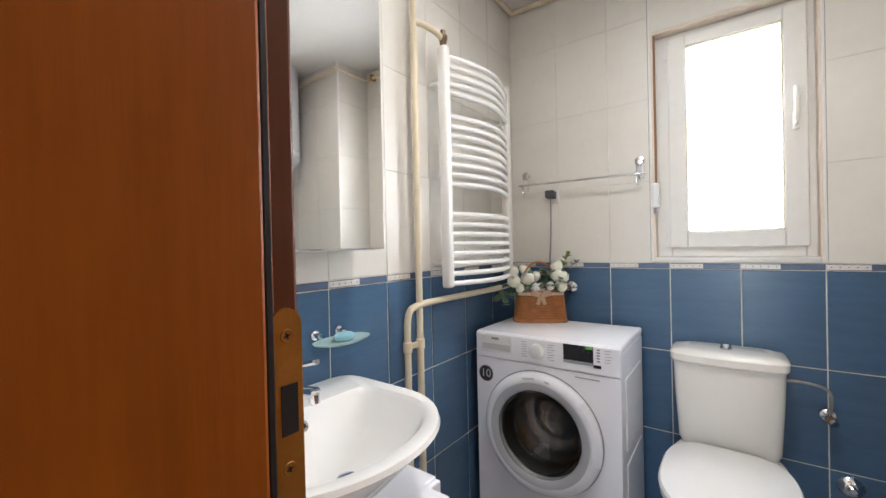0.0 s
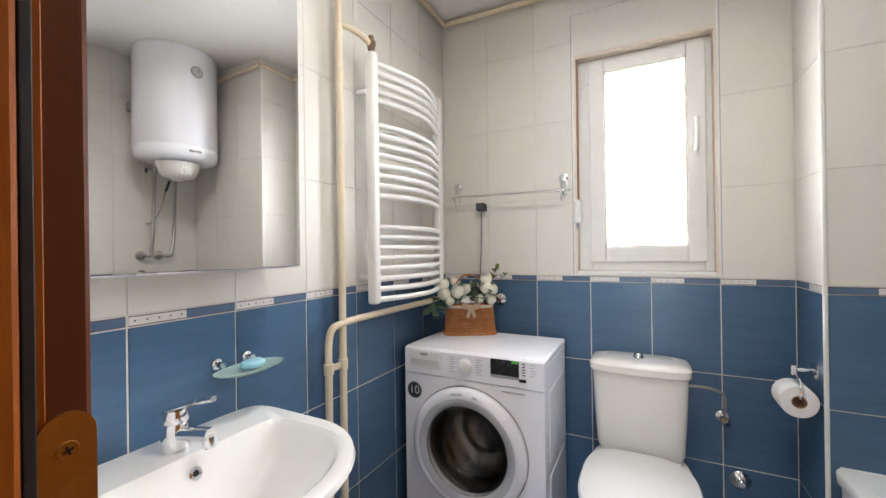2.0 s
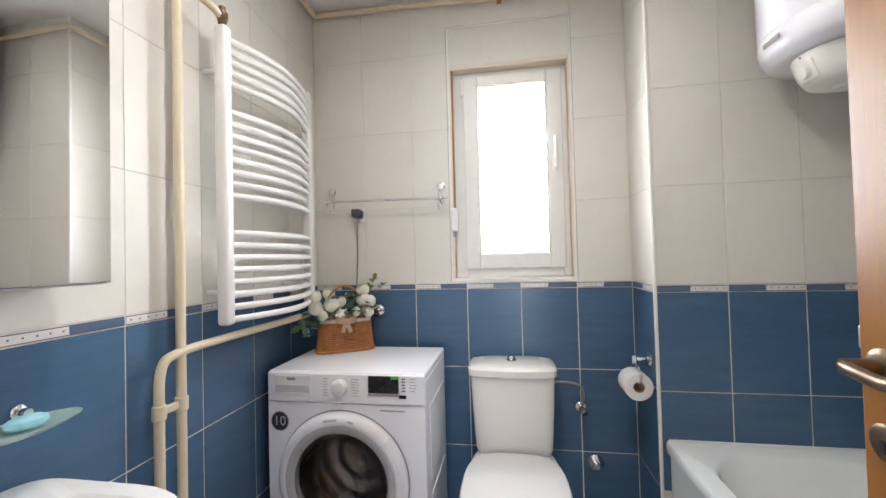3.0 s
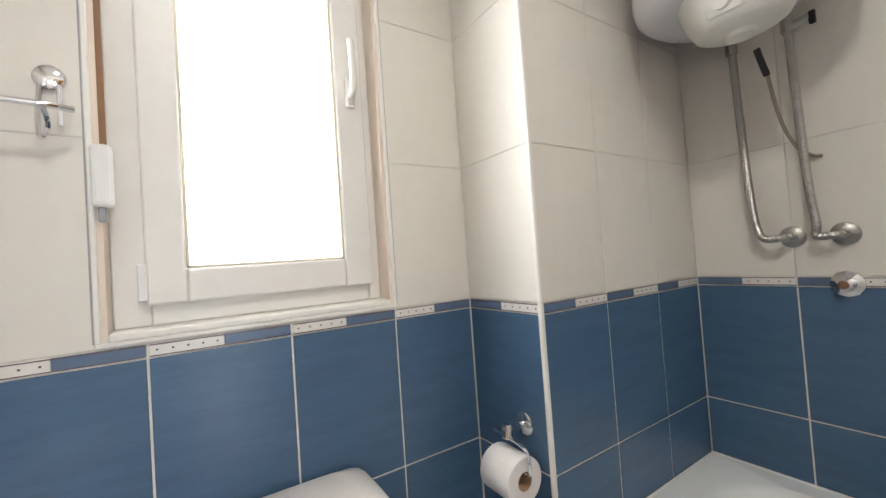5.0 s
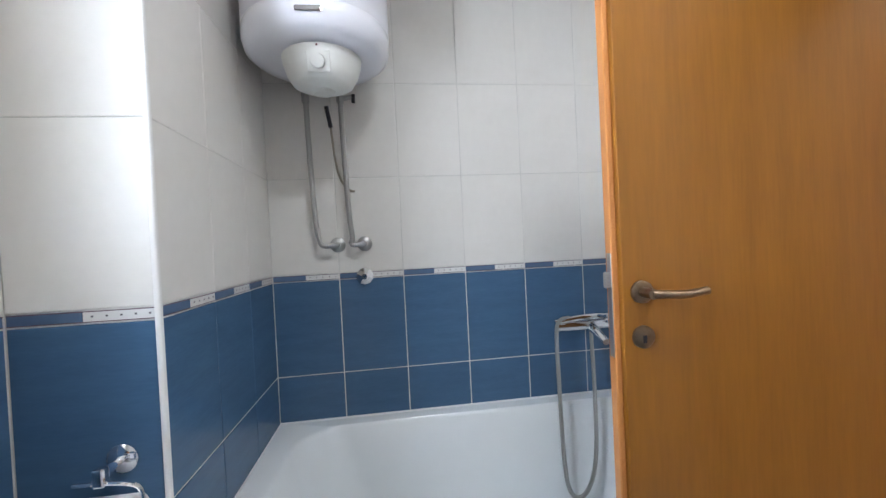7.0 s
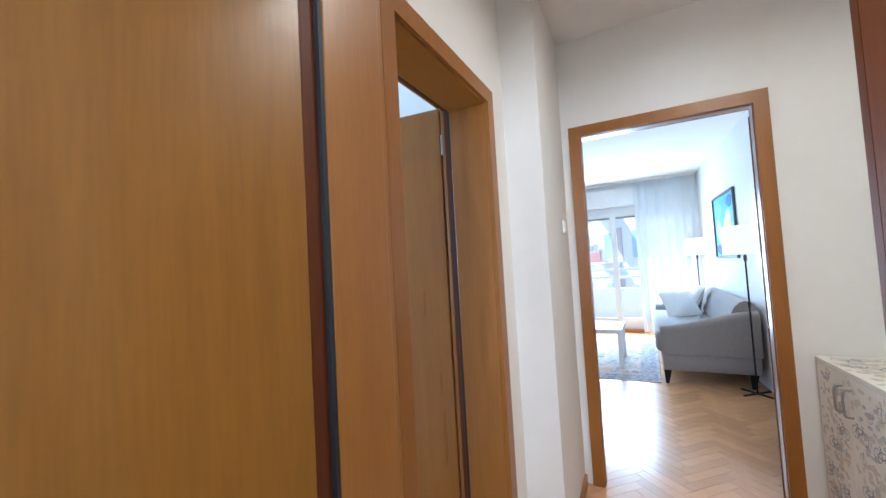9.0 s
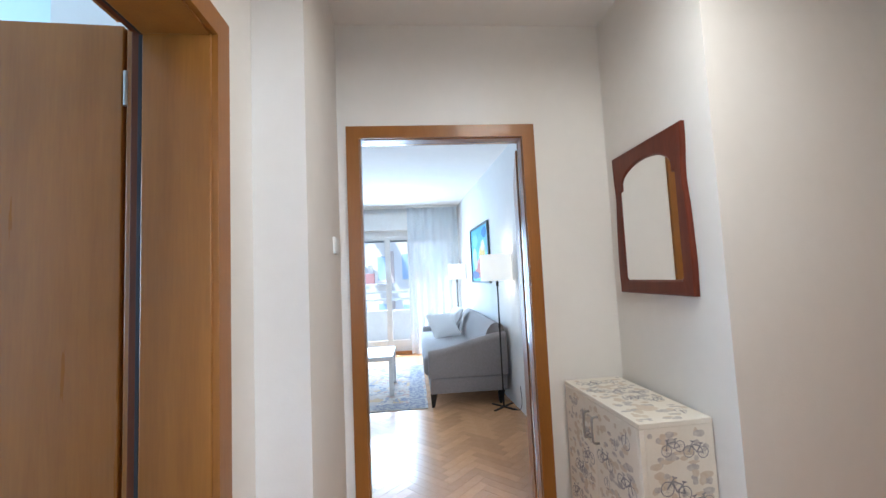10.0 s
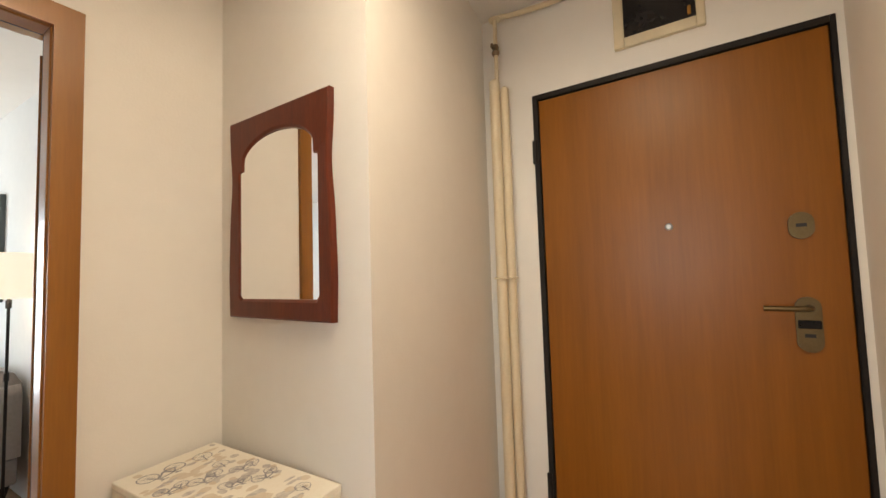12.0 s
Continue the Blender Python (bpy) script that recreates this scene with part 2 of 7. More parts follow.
def tube(pts, r, seg=10, bm=None, ridged=0.0):
    """A round bar along a line; ridged: the depth of a hose's rings."""
    b = bm or bmesh.new()
    pts = [Vector(p) for p in pts]
    if ridged:
        fine = []
        for a, c in zip(pts, pts[1:]):
            k = max(1, int((c - a).length / 0.003))
            fine += [a.lerp(c, i / k) for i in range(k)]
        pts = fine + [pts[-1]]
    up = Vector((0.13, 0.31, 0.94))
    rings = []
    for i, p in enumerate(pts):
        d = (pts[min(i + 1, len(pts) - 1)] - pts[max(i - 1, 0)]).normalized()
        side = d.cross(up)
        if side.length < 0.05:
            side = d.cross(Vector((1, 0.2, 0)))
        side.normalize()
        up = side.cross(d).normalized()
        rad = r - (ridged if i % 2 else 0)
        rings.append([b.verts.new(p + rad * (math.cos(2 * math.pi * k / seg) * side + math.sin(2 * math.pi * k / seg) * up)) for k in range(seg)])
    for a, c in zip(rings, rings[1:]):
        for i in range(seg):
            b.faces.new((a[i], a[(i + 1) % seg], c[(i + 1) % seg], c[i]))
    b.faces.new(rings[0])
    b.faces.new(rings[-1][::-1])
    return b


def loft(rings, cap=True, bm=None):
    """A skin over closed rings of points, each with the same count."""
    b = bm or bmesh.new()
    vs = [[b.verts.new(p) for p in ring] for ring in rings]
    k = len(vs[0])
    for a, c in zip(vs, vs[1:]):
        for i in range(k):
            b.faces.new((a[i], a[(i + 1) % k], c[(i + 1) % k], c[i]))
    if cap:
        b.faces.new(vs[0][::-1])
        b.faces.new(vs[-1])
    return b


def moved(bm, m):
    bmesh.ops.transform(bm, verts=bm.verts, matrix=m)
    return bm


# ---------- setting ----------
X0, X1, Y0, Y1 = -0.785, 1.418, 0.455, 2.27      # bathroom, finished faces
JX, JY = 0.69, 2.006                              # boxed-in shaft
ZB, ZH, ZL = 2.496, 2.615, 2.6                    # ceilings: bathroom, hall, living room
T = 0.0022                                        # tile thickness


def setting(name, bm, mat, label, category="wall"):
    return tagged(part(name, bm, mat), label, category, "", "structure")


# bathroom shell
W_WIN = bx(X0 - 0.1, -0.1, Y1 + T, Y1 + 0.3, 0, ZB)
bx(0.458, X1 + 0.12, Y1 + T, Y1 + 0.3, 0, ZB, bm=W_WIN)
bx(-0.1, 0.458, Y1 + T, Y1 + 0.3, 0, 1.145, bm=W_WIN)
bx(-0.1, 0.458, Y1 + T, Y1 + 0.3, 2.155, ZB, bm=W_WIN)
wall_window = setting("wall_window_bathroom", W_WIN, GROUT, "bathroom wall with window, blue and ivory tiles", "wall")
wall_sink = setting("wall_sink_bathroom", bx(X0 - T - 0.1, X0 - T, Y0 + 0.001, Y1 + 0.3, 0, ZB), GROUT, "bathroom wall behind washbasin, blue and ivory tiles", "wall")
wall_bath = setting("wall_bath", bx(X1 + T, X1 + 0.12, Y0 - 0.24, Y1 + 0.3, 0, ZB), GROUT, "long bathroom wall behind bathtub, blue and ivory tiles", "wall")
shaft = setting("wall_shaft", bx(JX + T, X1 + T - 0.001, JY + T, Y1 + T - 0.001, 0, ZB), GROUT, "boxed-in shaft corner with blue and ivory tiles", "wall")
OPX0, OPX1, OPZ = -0.105, 0.635, 2.03
wd = bx(-0.86, OPX0, 0.215, Y0, 0, ZH)
bx(OPX1, X1 + 0.12, 0.215, Y0, 0, ZH, bm=wd)
bx(OPX0, OPX1, 0.215, Y0, OPZ, ZH, bm=wd)
wall_bathdoor = setting("wall_bathroom_door", wd, PLASTER, "white plastered wall with the bathroom doorway", "wall")
setting("ceiling_bathroom", bx(X0 - 0.1, X1 + 0.1, Y0, Y1 + 0.3, ZB, ZB + 0.1), CEILING, "white painted bathroom ceiling", "ceiling")
floor_bath = setting("floor_bathroom", bx(X0 - 0.1, X1 + 0.1, 0.33, Y1 + 0.2, -0.08, 0), GROUT, "grey tiled bathroom floor", "floor")

# hall shell
HY, LX = -1.583, 0.555      # living room wall's hall face, light switch wall
w = bx(-0.37 - 0.02, -2.1, HY - 0.13, HY, 0, ZH)
bx(0.447 + 0.02, 1.0, HY - 0.13, HY, 0, ZH, bm=w)
bx(-0.39, 0.467, HY - 0.13, HY, 2.05, ZH, bm=w)
wall_living_door = setting("wall_living_door", w, PLASTER, "white plastered hall wall with living room doorway", "wall")
setting("wall_switch", prism([(LX, HY + 0.001), (LX - 0.02, -0.92), (1.3, -0.92), (1.3, HY + 0.001)], 0, ZH), PLASTER, "white plastered hall wall corner with light switch", "wall")
BX = 0.70                    # bedroom wall's hall face
BY0, BY1 = -0.70, -0.005     # bedroom opening
w = bx(BX, BX + 0.2, -0.919, BY0 - 0.02, 0, ZH)
bx(BX, BX + 0.2, BY1 + 0.02, 0.214, 0, ZH, bm=w)
bx(BX, BX + 0.2, BY0 - 0.02, BY1 + 0.02, 2.0, ZH, bm=w)
setting("wall_bedroom_door", w, PLASTER, "white plastered hall wall with bedroom doorway", "wall")
MX = -0.812                  # wall with the framed mirror
FX = -1.853                  # front door wall
setting("wall_hall_mirror", prism([(MX, HY + 0.001), (MX, -0.882), (FX - 0.1, -1.055), (FX - 0.1, HY + 0.001)], 0, ZH), PLASTER, "white plastered projecting hall wall", "wall")
FY0, FY1, FZ = -0.786, 0.262, 2.16
w = bx(FX - 0.2, FX, -1.3, FY0, 0, ZH)
bx(FX - 0.2, FX, FY1, 0.4, 0, ZH, bm=w)
bx(FX - 0.2, FX, FY0, FY1, FZ, ZH, bm=w)
setting("wall_front_door", w, PLASTER, "white plastered wall round the front door", "wall")
setting("wall_hall_side", bx(FX, -0.861, 0.285, 0.4, 0, ZH), PLASTER, "white plastered hall wall beside front door", "wall")
setting("ceiling_hall", bx(FX - 0.2, 1.0, HY - 0.13, 0.34, ZH, ZH + 0.1), CEILING, "white painted hall ceiling", "ceiling")
floor_hall = setting("floor_hall", bx(FX - 0.2, 1.2, HY - 0.13, 0.329, -0.1, -0.012), WOOD_DARK, "herringbone oak parquet floor of the hall", "floor")

# living room shell
LY0, LY1 = HY - 0.131, -6.65
LW0, LW1 = (-0.86, LY0), (-0.642, LY1)
setting("wall_living_sofa", prism([LW0, LW1, (LW1[0] - 0.2, LY1), (LW0[0] - 0.2, LY0)], 0, ZL), PLASTER_LIVING, "white living room wall behind grey sofa", "wall")
w = bx(-0.9, -0.45, LY1 - 0.25, LY1, 0, ZL)
bx(1.95, 3.4, LY1 - 0.25, LY1, 0, ZL, bm=w)
bx(-0.45, 1.95, LY1 - 0.25, LY1, 2.18, ZL, bm=w)
setting("wall_living_balcony", w, PLASTER_LIVING, "white living room wall round the balcony door", "wall")
setting("wall_living_side", bx(3.3, 3.5, LY1, LY0, 0, ZL), PLASTER_LIVING, "white living room side wall", "wall")
setting("wall_living_back", bx(1.001, 3.3, LY0 - 0.001, LY0 + 0.12, 0, ZL), PLASTER_LIVING, "white living room wall", "wall")
setting("ceiling_living", bx(-1.1, 3.4, LY1 - 0.25, LY0, ZL, ZL + 0.1), CEILING, "white living room ceiling", "ceiling")
floor_living = setting("floor_living", bx(-1.1, 3.4, LY1 - 0.25, LY0, -0.1, -0.012), WOOD_DARK, "herringbone oak parquet floor of the living room", "floor")

# bedroom behind the second doorway
BLUE_WALL = material("pale blue wall paint", (0.62, 0.73, 0.8), 0.85, second=(0.58, 0.69, 0.77), scale=2, bump=0.1, bump_scale=120)
w = bx(3.4, 3.5, LY0 + 0.12, 0.3, 0, ZH)
setting("wall_bedroom_far", w, BLUE_WALL, "pale blue bedroom wall", "wall")
setting("wall_bedroom_side", bx(1.301, 3.4, -1.5, -1.4, 0, ZH), BLUE_WALL, "pale blue bedroom side wall", "wall")
setting("wall_bedroom_near", bx(1.54, 3.4, 0.2, 0.3, 0, ZH), BLUE_WALL, "pale blue bedroom wall", "wall")
setting("ceiling_bedroom", bx(1.0, 3.5, -1.6, 0.3, ZH, ZH + 0.1), CEILING, "white bedroom ceiling", "ceiling")
setting("floor_bedroom", bx(1.2, 3.5, -1.6, 0.3, -0.1, 0), PARQUET, "oak parquet bedroom floor", "floor")

# ---------- doors ----------


def lining(f, a0, a1, b0, b1, top, stop_at, to_xy, step=0.014, cas=0.066, proud=0.016, depth=0.035, stop_low=None, veneer=HALL_WOOD, rebate=WOOD_DARK):
    """Jambs, head, seals and architraves. Along the wall a0..a1 is the clear width, across it b0..b1; the stop ends at stop_at, beyond
    which (towards b1) the rebate opens by step. to_xy turns (a, b) into plan metres."""
    def slab(aa, ab, ba, bb, z0, z1, bevel=0.003):
        p, q = to_xy(aa, ba), to_xy(ab, bb)
        return bx(min(p[0], q[0]), max(p[0], q[0]), min(p[1], q[1]), max(p[1], q[1]), z0, z1, bevel, 2)
    def mitre(outline, ba, bb):
        """A board with mitred ends: its outline along the wall and up, between two depths."""
        return loft([[(*to_xy(a, b), z) for a, z in outline] for b in (ba, bb)])
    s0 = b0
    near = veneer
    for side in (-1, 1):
        # only the latch side takes the passed veneer, shaded tone in the bathroom
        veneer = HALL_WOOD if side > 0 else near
        e = a0 if side < 0 else a1
        s1 = stop_low if side < 0 and stop_low else stop_at
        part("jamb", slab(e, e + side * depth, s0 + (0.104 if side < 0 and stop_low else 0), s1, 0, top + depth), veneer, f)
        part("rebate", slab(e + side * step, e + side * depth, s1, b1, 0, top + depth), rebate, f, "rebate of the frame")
        sg = 1 if b1 > b0 else -1
        part("seal", slab(e + side * 0.001, e + side * step, s1, s1 + sg * (0.0045 if side < 0 and stop_low else 0.009), 0, top, 0.0006), RUBBER, f, "black rubber seal")
        low = 0.04 if side < 0 and stop_low else 0.004
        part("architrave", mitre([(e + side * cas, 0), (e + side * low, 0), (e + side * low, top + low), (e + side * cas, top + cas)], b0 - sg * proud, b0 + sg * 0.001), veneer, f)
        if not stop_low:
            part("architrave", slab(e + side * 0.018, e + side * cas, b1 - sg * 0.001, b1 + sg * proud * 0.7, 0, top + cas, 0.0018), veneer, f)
    sg, s1 = (1 if b1 > b0 else -1), stop_at
    part("head", slab(a0, a1, s0, s1, top, top + depth), veneer, f)
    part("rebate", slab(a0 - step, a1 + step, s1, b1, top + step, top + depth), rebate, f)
    part("seal", slab(a0, a1, s1, s1 + sg * 0.007, top + 0.001, top + step, 0.001), RUBBER, f)
    low = 0.04 if stop_low else 0.004
    part("architrave", mitre([(a0 - low, top + low), (a1 + 0.004, top + 0.004), (a1 + cas, top + cas), (a0 - cas, top + cas)], b0 - sg * proud, b0 + sg * 0.001), veneer, f)
    part("architrave", slab(a0 + 0.018, a1 - 0.018, b1 - sg * 0.001, b1 + sg * proud * 0.7, top + 0.018, top + cas, 0.0018), veneer, f)


# bathroom door frame: a along x, b along y
fr = thing("door_frame_bathroom", (0.26, 0.33, 0), "varnished beech bathroom door frame with brass strike plate", "door frame", "", "structure")
lining(fr, -0.045, 0.585, 0.216, 0.462, 1.985, 0.368, lambda a, b: (a, b), step=0.0105, stop_low=0.434, veneer=FRAME_WOOD_SHADED)
part("rebate_strip", bx(-0.08, -0.0549, 0.4386, 0.4443, 0, 2.0, 0.0008), FRAME_WOOD_SHADED, fr, "beech strip beside the door seal")
# strike plate on the latch jamb
def stadium(cy, z0, z1, r, x0, x1):
    """An upright plate with round ends, standing in the plane of y and z."""
    ring = [(cy + r * math.cos(a), z1 - r + r * math.sin(a)) for a in [math.pi * i / 10 for i in range(11)]]
    ring += [(cy - r * math.cos(a), z0 + r - r * math.sin(a)) for a in [math.pi * i / 10 for i in range(11)]]
    return loft([[(x0, y, z) for y, z in ring], [(x1, y, z) for y, z in ring]])


plate = part("strike_plate", stadium(0.4508, 1.006, 1.187, 0.0112, -0.0562, -0.0528), BRASS, fr, "dull brass strike plate with round ends")
part("slot", bx(-0.0555, -0.0524, 0.446, 0.458, 1.104, 1.137), RUBBER, plate)
part("slot", bx(-0.0555, -0.0524, 0.446, 0.458, 1.022, 1.05), RUBBER, plate)
for z in (1.169, 1.082):
    part("screw", lathe([(0, 0), (0.0046, 0), (0.0042, 0.0008), (0.003, 0.0006), (0, 0.0005)], pose(-0.0529, 0.4508, z, 0, 90, 0), 20), BRASS, plate)
    for turn in (20, 110):
        part("screw_slot", moved(bx(-0.0022, 0.0022, -0.0005, 0.0005, -0.0002, 0.0003), pose(-0.0521, 0.4508, z, 0, 90, 0) @ Matrix.Rotation(radians(turn), 4, "Z")), RUBBER, plate)


def lever(parent, at, out, along, mat, down=0.0):
    """A lever handle on a round rose, and a rose with keyhole below."""
    at, out, along = Vector(at), Vector(out).normalized(), Vector(along).normalized()
    h = part("handle", lathe([(0, 0), (0.024, 0), (0.024, 0.006), (0.02, 0.0095), (0.011, 0.01), (0.0105, 0.046), (0, 0.046)], axis(at, at + out), 28), mat, parent, "satin bronze lever handle on a round rose", True)
    a = at + out * 0.042
    pts = smooth_line([a, a + along * 0.02 + out * 0.006, a + along * 0.06 + out * 0.004 - Vector((0, 0, 0.004)), a + along * 0.09 + out * 0.004 + Vector((0, 0, -0.001)), a + along * 0.114 + out * 0.002 + Vector((0, 0, 0.002))])
    part("grip", tube(pts, 0.0085, 12), mat, h, "", True)
    k = at - Vector((0, 0, 0.095))
    r = part("key_rose", lathe([(0, 0), (0.024, 0), (0.024, 0.005), (0.02, 0.008), (0, 0.008)], axis(k, k + out), 28), mat, parent, "round bronze keyhole rose", True)
    side = Vector((0, 0, 1)).cross(out)
    kb = bx(-0.004, 0.004, -0.0005, 0.0005, -0.012, 0.004)
    rot = Matrix((side, out, Vector((0, 0, 1)))).transposed().to_4x4()
    moved(kb, Matrix.Translation(k + out * 0.0085) @ rot)
    part("keyhole", kb, RUBBER, r)


def leaf(name, label, hinge, angle, width, height, veneer=WOOD, thick=0.04, hinge_edge=WOOD_DARK):
    """A flush door leaf that turns about its hinge line; at angle 0 it runs along +x."""
    d = thing(name, (hinge[0], hinge[1], 0.006), label, "door", "", "structure")
    m = Matrix.Translation((hinge[0], hinge[1], 0.006)) @ Matrix.Rotation(radians(angle), 4, "Z")
    part("panel", moved(bx(0.004, width - 0.014, -thick / 2, thick / 2, 0, height, 0.003, 2), m), veneer, d)
    # overlapping lips on the long edges and the free edge in lighter wood
    part("edge_band", moved(bx(width - 0.014, width, -thick / 2, thick / 2 - 0.012, 0, height, 0.003, 2), m), WOOD_EDGE, d, "light beech edge band")
    # the default dark hinge edge has the gap's shade in its colour
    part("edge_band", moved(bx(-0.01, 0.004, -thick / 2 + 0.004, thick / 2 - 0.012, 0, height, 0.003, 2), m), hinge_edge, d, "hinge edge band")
    return d, m


# bathroom leaf, ajar into the room beside the tub
BH = (0.607, 0.408)
door_b, mb = leaf("door_bathroom", "open varnished beech bathroom door with bronze lever handle", BH, 86.3, 0.682, 1.99)
rm = mb.to_3x3()
lever(door_b, mb @ Vector((0.627, 0.02, 1.096)), rm @ Vector((0, 1, 0)), rm @ Vector((-1, 0, 0)), BRONZE)
lever(door_b, mb @ Vector((0.627, -0.02, 1.096)), rm @ Vector((0, -1, 0)), rm @ Vector((-1, 0, 0)), BRONZE)
part("lock_face", moved(bx(0.6815, 0.6835, -0.012, 0.006, 0.955, 1.18, 0.0008), mb), STEEL, door_b, "steel lock face plate")
part("latch", moved(bx(0.68, 0.696, -0.008, 0.004, 1.105, 1.14, 0.004, 2), mb), STEEL, door_b, "steel latch bolt")

# living room door frame; its leaf stands folded back inside the room
# glossy, and paler than the frame: the window's glare is put into the colour
REBATE_GLOSS = material("glossy beech rebate veneer with glare tint", (0.42, 0.22, 0.08), 0.22, second=(0.34, 0.17, 0.06), scale=3.2, detail=6, stretch=(7, 7, 0.5), coat=0.5)
fl = thing("door_frame_living", (0.04, HY - 0.06, 0), "varnished beech living room door frame", "door frame", "", "structure")
lining(fl, -0.365, 0.446, HY, HY - 0.13, 2.015, HY - 0.06, lambda a, b: (a, b), rebate=REBATE_GLOSS)
door_l, ml = leaf("door_living", "open varnished beech living room door", (-0.4, HY - 0.165), -104, 0.8, 2.0, HALL_WOOD)

# bedroom door frame and leaf
fb = thing("door_frame_bedroom", (BX + 0.1, -0.37, 0), "varnished beech bedroom door frame", "door frame", "", "structure")
lining(fb, -0.668, -0.004, BX, BX + 0.2, 1.965, BX + 0.165, lambda a, b: (b, a))
door_bed, mbed = leaf("door_bedroom", "open varnished beech bedroom door", (BX + 0.225, -0.715), 4.0, 0.72, 2.0, DARK_LEAF, hinge_edge=WOOD_EDGE)
part("hinge", cyl((BX + 0.215, -0.69, 1.79), (BX + 0.215, -0.69, 1.88), 0.007, 12), STEEL, door_bed, "steel hinge barrel", True)
part("hinge", cyl((BX + 0.215, -0.69, 0.22), (BX + 0.215, -0.69, 0.31), 0.007, 12), STEEL, door_bed, "steel hinge barrel", True)

# front door
fd = thing("front_door", (FX, -0.26, 0), "closed beech veneered security front door in black steel frame", "door", "", "structure")
part("frame", bx(FX - 0.1, FX + 0.012, FY0, FY0 + 0.024, 0, FZ, 0.002), BLACK_STEEL, fd, "black steel door frame")
part("frame", bx(FX - 0.1, FX + 0.012, FY1 - 0.015, FY1, 0, FZ, 0.002), BLACK_STEEL, fd)
part("frame", bx(FX - 0.1, FX + 0.012, FY0 + 0.024, FY1 - 0.015, FZ - 0.026, FZ, 0.002), BLACK_STEEL, fd)
part("panel", bx(FX - 0.06, FX + 0.004, FY0 + 0.028, FY1 - 0.018, 0.02, FZ - 0.03, 0.003), FRONT_WOOD, fd)
for z in (1.83, 0.31):
    part("hinge", cyl((FX + 0.016, FY0 + 0.006, z), (FX + 0.016, FY0 + 0.006, z + 0.11), 0.012, 14, 0.002), BLACK_STEEL, fd, "black hinge barrel", True)
part("peephole", lathe([(0, 0), (0.014, 0), (0.014, 0.004), (0.009, 0.007), (0, 0.005)], pose(FX + 0.004, -0.257, 1.488, 0, 90, 0), 20), STEEL, fd, "steel peephole", True)
SATIN = material("satin nickel", (0.17, 0.12, 0.062), 0.4, 1.0, second=(0.13, 0.09, 0.045), scale=20)


def oval_plate(y, z0, z1, r):
    return stadium(y, z0, z1, r, FX + 0.003, FX + 0.012)


esc = part("lock_plate", oval_plate(0.132, 1.413, 1.505, 0.034), SATIN, fd, "satin nickel upper lock rose")
part("keyhole", bx(FX + 0.0122, FX + 0.0134, 0.118, 0.146, 1.454, 1.466), RUBBER, esc)
esc = part("lock_plate", oval_plate(0.132, 1.03, 1.216, 0.034), SATIN, fd, "satin nickel handle plate with black cylinder cover")
part("cover", bx(FX + 0.0121, FX + 0.02, 0.102, 0.162, 1.11, 1.138, 0.002), BLACK_GLOSS, esc)
part("keyhole", bx(FX + 0.0122, FX + 0.0134, 0.118, 0.146, 1.08, 1.092), RUBBER, esc)
hp = Vector((FX + 0.012, 0.134, 1.18))
part("grip", tube(smooth_line([hp, hp + Vector((0.05, 0, 0)), hp + Vector((0.055, -0.03, 0)), hp + Vector((0.052, -0.125, 0))]), 0.009, 12), SATIN, esc, "", True)

# ---------- bathroom fixtures ----------
# window
win = thing("window_bathroom", (0.18, Y1 + 0.08, 1.14), "white plastic bathroom window with frosted pane", "window", "", "structure")
WY = Y1 + 0.055
# warm sunlight on the reveal is mixed into this cream
PEACH_SUNLIT = material("cream reveal paint with sunlit tint", (0.76, 0.66, 0.57), 0.6, second=(0.72, 0.61, 0.52), scale=4)
part("reveal", bx(-0.1, -0.088, Y1 + 0.001, WY + 0.06, 1.145, 2.155), PEACH_SUNLIT, win, "window reveal in a sunlit cream tint")
part("reveal", bx(0.446, 0.458, Y1 + 0.001, WY + 0.06, 1.145, 2.155), PEACH_SUNLIT, win)
part("reveal", bx(-0.088, 0.446, Y1 + 0.001, WY + 0.06, 2.143, 2.155), PEACH_SUNLIT, win)
part("window_sill", bx(-0.088, 0.446, Y1 - 0.004, WY + 0.06, 1.141, 1.156, 0.004, 2), PVC, win)
for x0, x1, z0, z1 in ((-0.088, -0.03, 1.156, 2.143), (0.414, 0.446, 1.156, 2.143), (-0.03, 0.414, 1.156, 1.2), (-0.03, 0.414, 2.115, 2.143)):
    part("window_frame", bx(x0, x1, WY, WY + 0.06, z0, z1, 0.004, 2), PVC, win)
SX0, SX1, SZ0, SZ1, GX0, GX1, GZ0, GZ1 = -0.036, 0.423, 1.196, 2.124, 0.03, 0.353, 1.263, 2.071
sash = part("sash", bx(SX0, GX0, WY - 0.018, WY + 0.03, SZ0, SZ1, 0.005, 2), PVC, win)
for x0, x1, z0, z1 in ((GX1, SX1, SZ0, SZ1), (GX0, GX1, SZ0, GZ0), (GX0, GX1, GZ1, SZ1)):
    part("sash", bx(x0, x1, WY - 0.018, WY + 0.03, z0, z1, 0.005, 2), PVC, win)
BEAD = material("yellowed glazing bead", (0.74, 0.68, 0.52), 0.4, scale=5)
for x0, x1, z0, z1 in ((GX0, GX0 + 0.006, GZ0, GZ1), (GX1 - 0.006, GX1, GZ0, GZ1), (GX0, GX1, GZ0, GZ0 + 0.006), (GX0, GX1, GZ1 - 0.006, GZ1)):
    part("glazing_bead", bx(x0, x1, WY - 0.012, WY + 0.002, z0, z1, 0.001), BEAD, win)
FROST = material("frosted glass", (0.95, 0.97, 0.98), 0.55, transmission=1.0, second=(0.93, 0.95, 0.97), scale=3)
